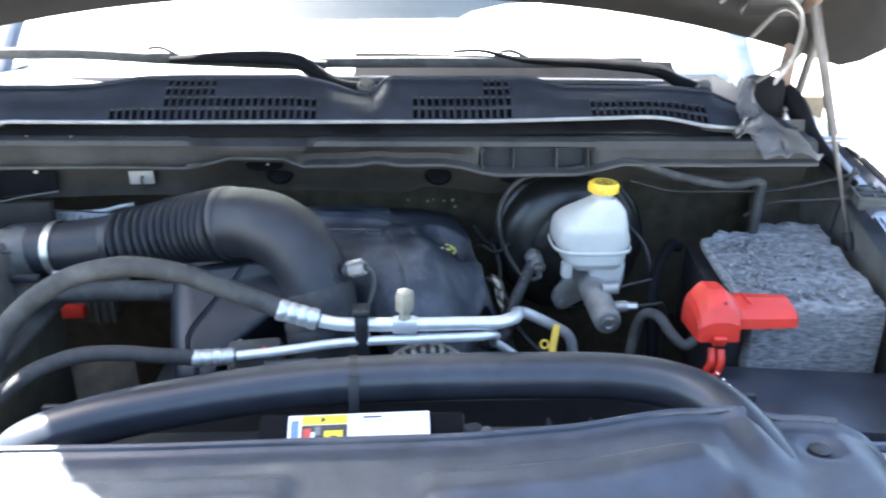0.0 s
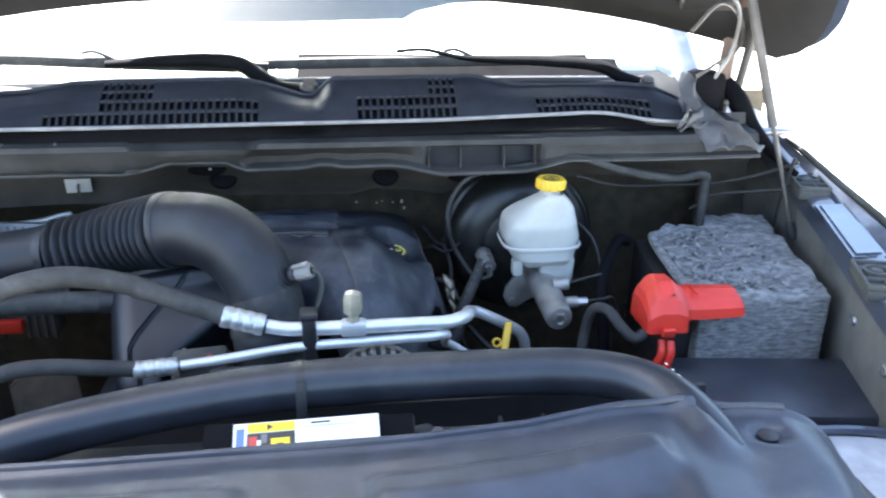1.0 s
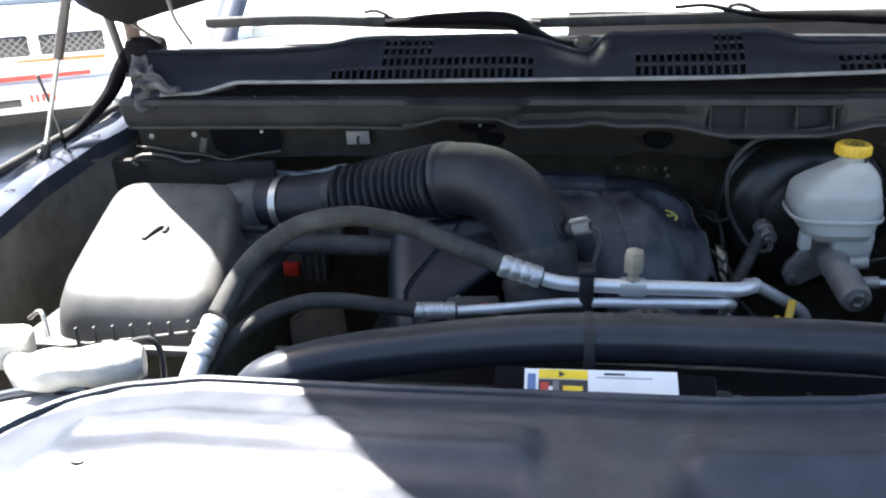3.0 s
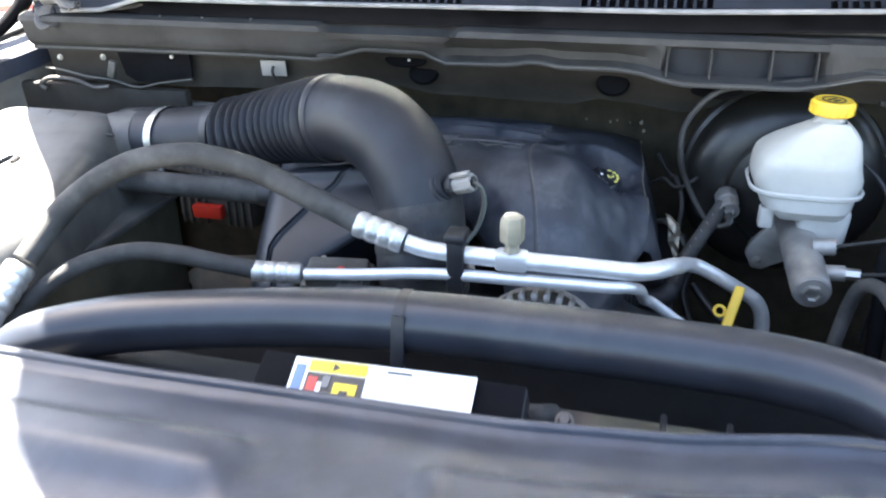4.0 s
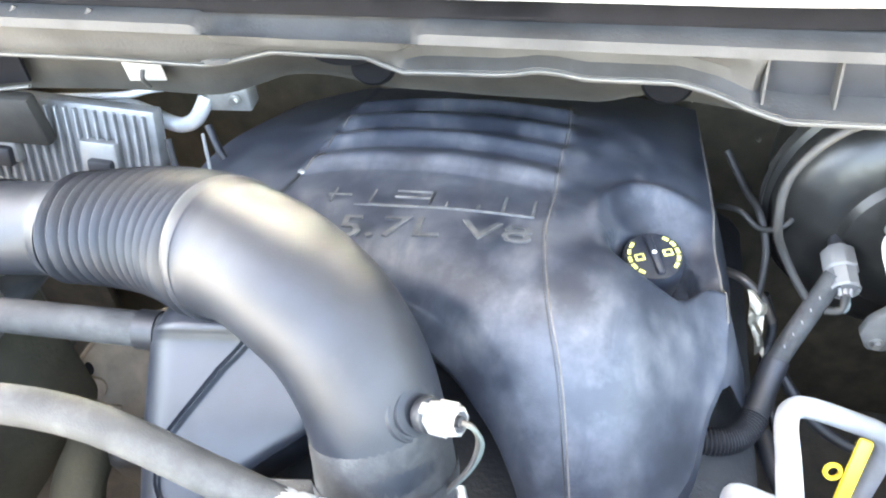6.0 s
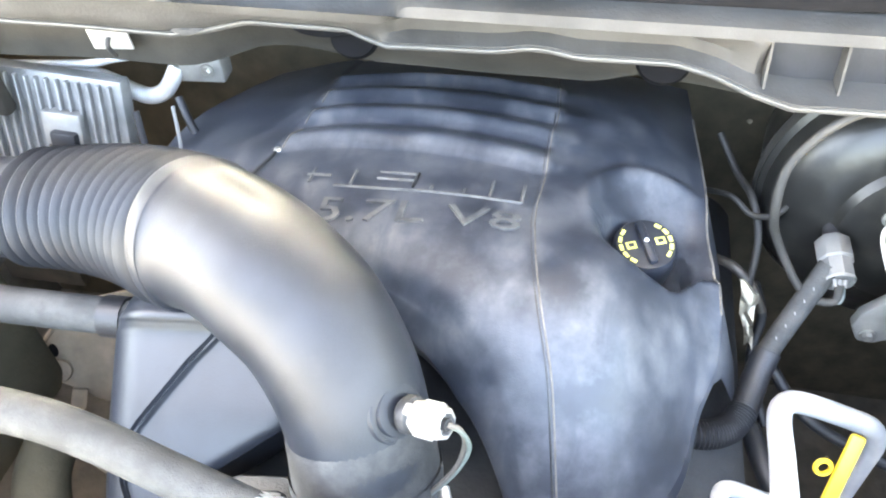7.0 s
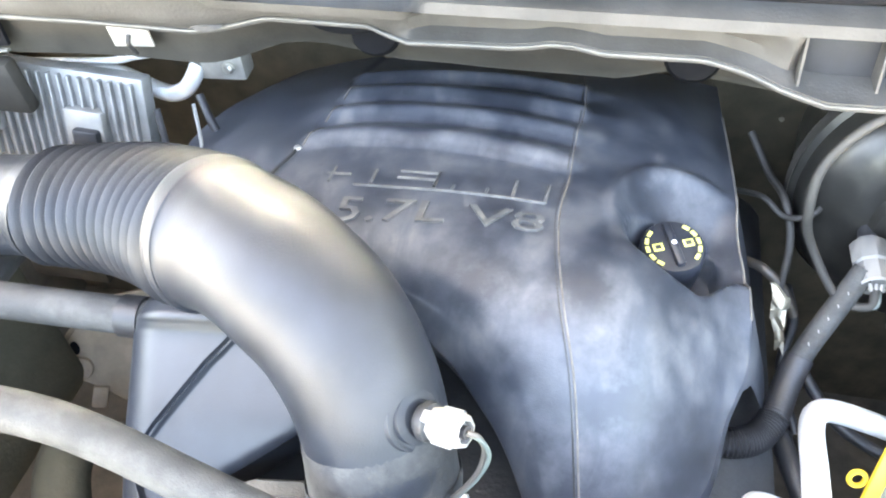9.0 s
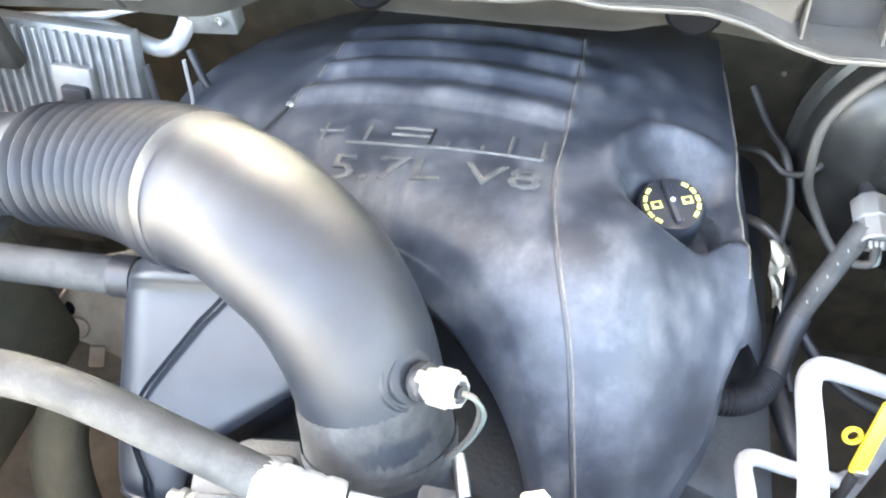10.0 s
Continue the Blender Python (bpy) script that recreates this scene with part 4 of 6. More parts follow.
# ---------------------------------------------------------------- intake: air box, duct, throttle
def intake_duct():
    w = thing("intake_duct", (-0.2, 1.17, 1.0), "black plastic intake duct with a ribbed bellows and elbow", "air duct")
    part("collar", tube([(-0.575, 1.262, 1.124, 0.054, 0.84), (-0.54, 1.258, 1.129, 0.053, 0.84), (-0.515, 1.256, 1.132, 0.052, 0.84), (-0.498, 1.254, 1.134, 0.0515, 0.84)], 0.05, 32, 4), M_DUCT, w)
    part("band_clamp", tube([(-0.5065, 1.2552, 1.1330, 0.0530, 0.84), (-0.4945, 1.2540, 1.1348, 0.0530, 0.84)], 0.05, 32, 2, caps=False), M_STEEL, w, "bright steel band clamp")
    part("clamp_screw", tube([(-0.496, 1.208, 1.114), (-0.494, 1.205, 1.104), (-0.491, 1.206, 1.086)], 0.005, 10), M_STEEL, w)
    part("sleeve", tube([(-0.503, 1.2545, 1.1335, 0.050, 0.84), (-0.47, 1.252, 1.1385, 0.0485, 0.86), (-0.432, 1.2515, 1.1435, 0.0475, 0.88), (-0.418, 1.2515, 1.1455, 0.0490, 0.88), (-0.404, 1.250, 1.1475, 0.0525, 0.87)], 0.05, 32, 6), M_DUCT, w)
    line = spline([(-0.420, 1.2515, 1.1455), (-0.405, 1.2510, 1.148), (-0.355, 1.2465, 1.158), (-0.305, 1.235, 1.1715), (-0.26, 1.218, 1.184), (-0.222, 1.1985, 1.1945), (-0.20, 1.186, 1.199)], 26)[26:-26]
    rows = []
    n = 13
    for k, p in enumerate(line):
        t = k / (len(line) - 1)
        wave = 0.5 - 0.5 * math.cos(2 * math.pi * t * n)
        rows.append((*p, 0.0466 + 0.0050 * t + 0.0096 * wave ** 0.75, 0.86 + 0.08 * t))
    part("bellows", tube(rows, 0.05, 56, straight=True), M_DUCT, w, "ribbed rubber bellows")
    part("elbow", tube([(-0.226, 1.1995, 1.1935, 0.0590, 0.94), (-0.220, 1.198, 1.195, 0.0605, 0.94), (-0.211, 1.195, 1.1970, 0.0600, 0.94), (-0.204, 1.192, 1.1985, 0.0565, 0.95), (-0.190, 1.186, 1.2005, 0.0555, 0.96), (-0.170, 1.176, 1.2010, 0.0550, 0.97), (-0.145, 1.162, 1.197, 0.0545, 0.98), (-0.114, 1.146, 1.178, 0.0535, 1), (-0.090, 1.126, 1.148, 0.0525, 1), (-0.077, 1.107, 1.113, 0.0515, 1),
                        (-0.072, 1.093, 1.082, 0.051, 1), (-0.070, 1.087, 1.066, 0.0535, 1), (-0.070, 1.085, 1.052, 0.0535, 1)], 0.05, 56, 8), M_DUCT, w, "smooth moulded elbow")
    part("cuff", tube([(-0.0785, 1.1105, 1.119, 0.0505), (-0.0778, 1.1090, 1.116, 0.0526), (-0.0755, 1.102, 1.098, 0.0532), (-0.072, 1.092, 1.072, 0.0545), (-0.069, 1.085, 1.05, 0.0550), (-0.068, 1.083, 1.028, 0.0550)], 0.05, 48, 4), M_CUFF, w, "dusty rubber cuff")
    part("hose_clamp", tube([(-0.0735, 1.0965, 1.083, 0.0556), (-0.0728, 1.0940, 1.077, 0.0562), (-0.0720, 1.0915, 1.071, 0.0556)], 0.05, 48, 2, caps=False), M_CUFF, w, "dusty worm-drive hose clamp")
    part("clamp_screw", tube([(-0.016, 1.092, 1.074), (-0.010, 1.078, 1.070), (-0.006, 1.066, 1.066)], 0.005, 10), M_STEEL, w)
    # sensor boss on the elbow
    part("sensor_boss", lathe([(0.0255, -0.02), (0.0235, -0.005), (0.0225, -0.0025), (0.0205, -0.002), (0.020, -0.0035), (0.0182, -0.0035), (0.0175, 0.001), (0.012, 0.002), (0.012, -0.004), (0.0, -0.004)], aim((-0.0425, 1.0985, 1.1572), (0.76, -0.30, 0.50)), 36), M_DUCT, w)


intake_duct()


def air_sensor():
    d = Vector((0.80, -0.28, 0.30)).normalized()
    p = Vector((-0.0435, 1.0995, 1.1542)) + d * 0.004
    w = thing("air_sensor", p, "grey intake temperature sensor with wire tail", "sensor")
    part("collar", lathe([(0.010, 0.0), (0.013, 0.004), (0.013, 0.010), (0.009, 0.012)], aim(p, d), 20), M_BLACK, w)
    part("connector", lathe([(0.0095, 0.009), (0.0112, 0.012), (0.0112, 0.032), (0.0104, 0.035), (0.0076, 0.036), (0.007, 0.031), (0.0, 0.031)], aim(p, d, 20), 8), M_GREY, w, "pale grey plug")
    part("latch", rbox((0.008, 0.004, 0.026), aim(p + d * 0.026, d, 20) @ pose(0, 0.0128, -0.003), 0.0012), M_GREY, w)
    part("rib", rbox((0.0255, 0.004, 0.016), aim(p + d * 0.022, d, 20), 0.0012), M_GREY, w)
    part("socket", lathe([(0.0042, 0), (0.0042, 0.006), (0.002, 0.006), (0, 0.004)], aim(p + d * 0.031, d), 10), M_BLACK, w)
    q = p + d * 0.036
    part("wire", tube([tuple(q), tuple(q + Vector((0.008, 0.001, -0.006))), tuple(q + Vector((0.010, 0.003, -0.028))), tuple(q + Vector((0.001, 0.0, -0.060))), tuple(q + Vector((-0.022, -0.012, -0.088)))], 0.0020, 8), M_STRUT, w)
    part("wire", tube([tuple(q), tuple(q + Vector((0.010, 0.0, -0.008))), tuple(q + Vector((0.013, 0.002, -0.030))), tuple(q + Vector((0.003, 0.0, -0.060))), tuple(q + Vector((-0.020, -0.012, -0.087)))], 0.0016, 8), mat("green_wire", (0.07, 0.085, 0.078), 0.5), w)


air_sensor()


def throttle_body():
    w = thing("throttle_body", (-0.07, 1.08, 0.9), "grey cast throttle body below the intake elbow", "throttle body")
    part("bore", tube([(-0.068, 1.083, 1.032), (-0.068, 1.085, 0.99), (-0.07, 1.10, 0.92)], 0.050, 28, 4), M_CAST, w)
    part("motor_housing", rbox((0.06, 0.075, 0.07), pose(-0.155, 1.062, 1.012, 12, 0, 8), 0.012), M_CASTD, w)
    part("gear_cover", rbox((0.075, 0.055, 0.02), pose(-0.165, 1.045, 1.050, 14, 0, 8), 0.006), M_CASTD, w)
    part("plug", rbox((0.045, 0.03, 0.028), pose(-0.165, 1.02, 1.060, 10, 0, 4), 0.004), M_CASTD, w, "dusty grey electrical plug")
    part("plug_lock", rbox((0.007, 0.008, 0.006), pose(-0.146, 1.016, 1.076), 0.0015), M_RED, w, "red locking tab")
    part("solenoid", tube([(-0.145, 1.000, 1.052), (-0.075, 1.005, 1.052)], 0.0135, 18, straight=True), M_CASTD, w, "round grey solenoid")
    part("fitting", tube([(-0.212, 1.030, 1.058), (-0.204, 1.029, 1.058), (-0.2035, 1.029, 1.058, 0.0085), (-0.199, 1.0285, 1.058, 0.0085), (-0.1985, 1.0285, 1.058), (-0.182, 1.027, 1.058)], 0.0055, 12, straight=True), M_STEEL, w, "bright pipe fitting")
    part("cable_guard", tube([(-0.225, 1.075, 1.030), (-0.205, 1.062, 1.046), (-0.185, 1.052, 1.052), (-0.16, 1.048, 1.046)], 0.005, 10), M_GREY, w)
    for x, y in ((-0.19, 1.07), (-0.135, 1.03), (-0.195, 1.03)):
        bolt((x, y, 1.058), (0, 0, 1), 0.0036, w)


throttle_body()


def resonator():
    """Moulded intake housing that reaches under the duct: a sloping top that rounds over into a front face."""
    w = thing("intake_resonator", (-0.25, 1.11, 0.90), "grey-black moulded intake resonator housing", "resonator")
    # section from the back over the top, down a steep band, then a long front slope to a rounded foot
    prof = [(1.240, 1.090), (1.205, 1.116), (1.186, 1.123), (1.174, 1.122), (1.168, 1.119), (1.165, 1.113), (1.160, 1.106), (1.145, 1.096), (1.115, 1.077), (1.080, 1.056), (1.056, 1.040), (1.045, 1.031), (1.040, 1.023), (1.038, 1.014)]
    line = spline(prof, 6)
    left = [(1.03, -0.288), (1.05, -0.292), (1.10, -0.304), (1.16, -0.315), (1.175, -0.308), (1.24, -0.306)]
    cut = [(1.03, -0.248), (1.047, -0.250), (1.065, -0.266), (1.085, -0.270), (1.10, -0.263), (1.145, -0.226), (1.165, -0.205), (1.18, -0.180), (1.24, -0.170)]
    right = [(1.03, -0.223), (1.053, -0.222), (1.064, -0.214), (1.078, -0.203), (1.095, -0.170), (1.110, -0.141), (1.14, -0.115), (1.24, -0.110)]

    def surf(u, v):
        f = v * (len(line) - 1)
        i = min(int(f), len(line) - 2)
        y, z = line[i] + (line[i + 1] - line[i]) * (f - i)
        a, c, b = (lerp_rows(y, r) for r in (left, cut, right))
        x = a + (c - a) * u / 0.45 if u < 0.45 else c + (b - c) * (u - 0.45) / 0.55
        rise = smooth(1.045, 1.12, y)
        z += 0.15 * (x - a) * rise - 0.006 * smooth(c + 0.001, c + 0.005, x) * (1 - smooth(1.165, 1.175, y))
        # rounded outer corner and the groove of the seam
        r, e = 0.042 - 0.016 * smooth(a + 0.03, b, x), min(x - a, b - x + 0.012)
        drop = r - math.sqrt(max(0.0, r * r - (r - e) ** 2)) if e < r else 0.0
        drop += 0.004 * (1 - smooth(0.0004, 0.0024, abs(x - c)))
        return (x, y + 0.55 * drop, z - 0.80 * drop)
    us = np.unique(np.concatenate((np.linspace(0, 0.16, 22), np.linspace(0.16, 0.40, 12), np.linspace(0.40, 0.50, 31), np.linspace(0.50, 1, 36))))
    part("housing", sheet(surf, us, np.linspace(0, 1, 79), 0.003), M_HOUSING, w, angle=70)

    def flank(u, v):
        p = surf(0, v)
        return (p[0] + 0.004 * u, p[1] + (1.235 - p[1]) * u, p[2] + (0.94 - p[2]) * u)
    part("flank", sheet(flank, np.linspace(0, 1, 12), np.linspace(0, 1, 50)), M_HOUSING, w)

    def inner(u, v):
        p = surf(1, v)
        return (p[0] - 0.010 * u, p[1] + 0.03 * u, p[2] - 0.07 * u)
    part("arch", sheet(inner, np.linspace(0, 1, 6), np.linspace(0, 1, 50)), M_HOUSING, w, "shaded side of the arched opening")
    foot = [surf(u, 0.985) for u in np.linspace(0.02, 0.98, 20)]
    part("foot_rim", tube([(x, y - 0.001, z) for x, y, z in foot], 0.0022, 8, 2), M_HOUSING, w)
    part("inlet_hose", tube([(-0.300, 1.192, 1.086), (-0.38, 1.188, 1.088), (-0.46, 1.185, 1.089), (-0.55, 1.18, 1.090), (-0.64, 1.17, 1.088)], 0.0165, 16), M_RUBBER, w, "black breather hose")
    part("hose_cuff", tube([(-0.310, 1.1915, 1.0862), (-0.330, 1.1905, 1.0868)], 0.0185, 16, straight=True), M_BLACK, w)


resonator()


def air_box():
    w = thing("air_filter_box", (-0.62, 1.08, 0.85), "large black air filter box lid, partly sunlit", "air filter box")
    rings = [(1.0, 0.0), (0.993, 0.18), (0.982, 0.38), (0.966, 0.56), (0.942, 0.72), (0.91, 0.84), (0.868, 0.925), (0.81, 0.975), (0.74, 1.0), (0.6, 1.01), (0.3, 1.015), (0.0, 1.02)]

    def top_z(y):
        return 1.118 + 0.18 * (max(y, 0.93) - 0.96)

    def surf(u, v):
        # squarish dome whose flat top slopes up towards the cab and leans outwards at the back
        k, f = rings[int(round(v))]
        a = 2 * math.pi * u
        e = 0.30
        cx = abs(math.cos(a)) ** e * math.copysign(1, math.cos(a))
        cy = abs(math.sin(a)) ** e * math.copysign(1, math.sin(a))
        y = 1.10 + 0.182 * k * cy
        x = -0.612 + 0.124 * k * cx - 0.24 * max(0.0, y - 0.96)
        return (x, y, 1.045 + f * (top_z(y) - 1.045))
    bm = sheet(surf, np.linspace(0, 1, 73), range(len(rings)))
    bmesh.ops.remove_doubles(bm, verts=bm.verts, dist=0.0004)
    part("lid", bm, M_LID, w, "domed plastic lid")
    part("flange", rbox((0.27, 0.40, 0.012), pose(-0.640, 1.105, 1.043), 0.004), M_LID, w)
    part("lower_box", rbox((0.235, 0.36, 0.22), pose(-0.640, 1.105, 0.93), 0.02), M_OLIVE, w)
    for k in range(7):
        part("flange_rib", rbox((0.0028, 0.006, 0.026 - 0.0012 * k), pose(-0.678 + 0.0268 * k, 0.908, 1.061 + 0.0035 * k), 0.001), M_LID, w)
    part("flange_edge", tube([(-0.72, 0.907, 1.043), (-0.678, 0.907, 1.049), (-0.60, 0.907, 1.061), (-0.50, 0.910, 1.077)], 0.0026, 8, 3), M_LID, w)
    for a, b in (((-0.723, 1.210), (-0.701, 1.133)), ((-0.684, 1.236), (-0.655, 1.126)), ((-0.638, 1.231), (-0.623, 1.160)), ((-0.668, 1.052), (-0.592, 1.066)), ((-0.592, 1.066), (-0.600, 1.099))):
        part("groove", tube([(a[0] + (b[0] - a[0]) * t, a[1] + (b[1] - a[1]) * t, top_z(a[1] + (b[1] - a[1]) * t) + 0.0001) for t in np.linspace(0, 1, 5)], 0.0007, 6, 1), M_BLACK, w)
    part("catch", tube([(-0.652, 1.064, top_z(1.064) + 0.002), (-0.645, 1.086, top_z(1.086) + 0.004), (-0.638, 1.098, top_z(1.098) + 0.004), (-0.630, 1.096, top_z(1.096) + 0.003), (-0.629, 1.084, top_z(1.084) + 0.002)], 0.0042, 8, 6), M_BLACK, w, "small black catch")
    part("outlet", tube([(-0.535, 1.256, 1.129, 0.0535, 0.84), (-0.560, 1.255, 1.123, 0.056, 0.86), (-0.60, 1.247, 1.110, 0.058, 0.9), (-0.65, 1.23, 1.095, 0.058, 0.95)], 0.05, 28, 6), M_LID, w)
    part("slot", rbox((0.014, 0.004, 0.004), pose(-0.556, 1.192, 1.152, 0, 0, -4), 0.001), M_LBLK, w)
    part("bracket", rbox((0.05, 0.012, 0.012), pose(-0.525, 1.165, 1.12), 0.003), M_DUCT, w)


air_box()


# ---------------------------------------------------------------- engine cover
COVER_ROWS = [  # y, then x and z at six stations across
    (1.65, ((-0.345, 1.03), (-0.235, 1.060), (-0.10, 1.070), (0.010, 1.068), (0.10, 1.064), (0.162, 1.052))),
    (1.58, ((-0.372, 1.045), (-0.238, 1.080), (-0.09, 1.090), (0.018, 1.088), (0.11, 1.083), (0.166, 1.060))),
    (1.52, ((-0.40, 1.050), (-0.236, 1.096), (-0.10, 1.104), (0.023, 1.101), (0.12, 1.093), (0.170, 1.066))),
    (1.45, ((-0.412, 1.050), (-0.237, 1.109), (-0.10, 1.119), (0.021, 1.114), (0.12, 1.102), (0.173, 1.076))),
    (1.39, ((-0.400, 1.040), (-0.243, 1.117), (-0.10, 1.127), (0.022, 1.123), (0.10, 1.113), (0.174, 1.086))),
    (1.33, ((-0.365, 1.035), (-0.25, 1.116), (-0.10, 1.137), (0.020, 1.135), (0.09, 1.122), (0.182, 1.078))),
    (1.27, ((-0.24, 1.06), (-0.17, 1.115), (-0.07, 1.143), (0.026, 1.147), (0.09, 1.135), (0.188, 1.040))),
    (1.22, ((-0.086, 1.085), (-0.058, 1.112), (-0.025, 1.134), (0.036, 1.143), (0.10, 1.122), (0.172, 1.026))),
    (1.17, ((-0.016, 1.062), (-0.002, 1.083), (0.016, 1.099), (0.052, 1.108), (0.10, 1.092), (0.160, 1.012))),
    (1.13, ((0.019, 1.024), (0.026, 1.038), (0.036, 1.048), (0.062, 1.054), (0.10, 1.044), (0.140, 1.000))),
    (1.095, ((0.036, 0.982), (0.041, 0.994), (0.048, 1.003), (0.070, 1.008), (0.10, 1.000), (0.130, 0.965))),
]
OIL = Vector((0.117, 1.351))


ROW_CACHE = {}


def cover_row(y):
    if y in ROW_CACHE:
        return ROW_CACHE[y]
    ys = [r[0] for r in COVER_ROWS][::-1]
    xs = [[r[1][k][0] for r in COVER_ROWS][::-1] for k in range(6)]
    zs = [[r[1][k][1] for r in COVER_ROWS][::-1] for k in range(6)]
    out = []
    for k in range(6):
        out.append((cubic(y, ys, xs[k]), cubic(y, ys, zs[k])))
    ROW_CACHE[y] = out
    return out


def cubic(x, xs, vals):
    """Smooth look-up through sorted stations."""
    i = max(0, min(len(xs) - 2, int(np.searchsorted(xs, x)) - 1))
    def slope(k):
        if k <= 0 or k >= len(xs) - 1:
            a, b = (0, 1) if k <= 0 else (len(xs) - 2, len(xs) - 1)
            return (vals[b] - vals[a]) / (xs[b] - xs[a])
        return (vals[k + 1] - vals[k - 1]) / (xs[k + 1] - xs[k - 1])
    h = xs[i + 1] - xs[i]
    t = (x - xs[i]) / h
    return ((2 * t ** 3 - 3 * t * t + 1) * vals[i] + (t ** 3 - 2 * t * t + t) * h * slope(i) + (-2 * t ** 3 + 3 * t * t) * vals[i + 1] + (t ** 3 - t * t) * h * slope(i + 1))


def cover_z(x, y, detail=True):
    row = cover_row(y)
    z = cubic(max(row[0][0], min(row[-1][0], x)), [r[0] for r in row], [r[1] for r in row])
    if detail:
        left, right = row[1][0], row[3][0]
        mid = smooth(left - 0.004, left + 0.004, x) * (1 - smooth(right - 0.003, right + 0.003, x))
        z -= 0.003 * mid * smooth(1.18, 1.24, y)
        # louvre-like bands across the back: each starts with a step up to a crest, then falls away behind it
        bow = y + 0.9 * (x + 0.11) ** 2
        f = (bow - 1.406) / 0.051
        if 0 < f < 4:
            q = f - math.floor(f)
            ends = smooth(left - 0.006, left + 0.008, x) * (1 - smooth(right - 0.004, right + 0.010, x))
            tail = 1 - smooth(right, right + 0.08, x)
            z += max(ends, 0.22 * tail * smooth(right - 0.01, right, x)) * (0.0020 * smooth(0.0, 0.05, q) + 0.0078 * smooth(0.03, 0.38, q)) * (1 - smooth(0.36, 1.0, q))
        # wedge-shaped recess for the oil filler: a sloping back wall, a steep front rim, open towards the outer edge
        ex = (x - 0.128) / (0.064 if x < 0.128 else 0.105)
        ey = (y - 1.345) / (0.078 if y > 1.345 else 0.060 - 0.034 * smooth(0.135, 0.172, x))
        d = (abs(ex) ** 2.6 + abs(ey) ** 2.6) ** (1 / 2.6)
        wall = 1 - smooth(0.34, 1.10, d) if y > 1.345 else 1 - smooth(0.55, 1.0, d)
        z += 0.004 * math.exp(-((d - 1.03) / 0.09) ** 2) * smooth(1.30, 1.37, y) * (1 - smooth(0.145, 0.17, x))
        z -= 0.033 * wall * (1 - 0.55 * smooth(0.150, 0.186, x))
        d = math.hypot((x - OIL.x - 0.002) / 1.12, y - OIL.y + 0.012)
        z += (min(z, 1.040) - z) * (1 - smooth(0.0345, 0.0385, d))
    return z


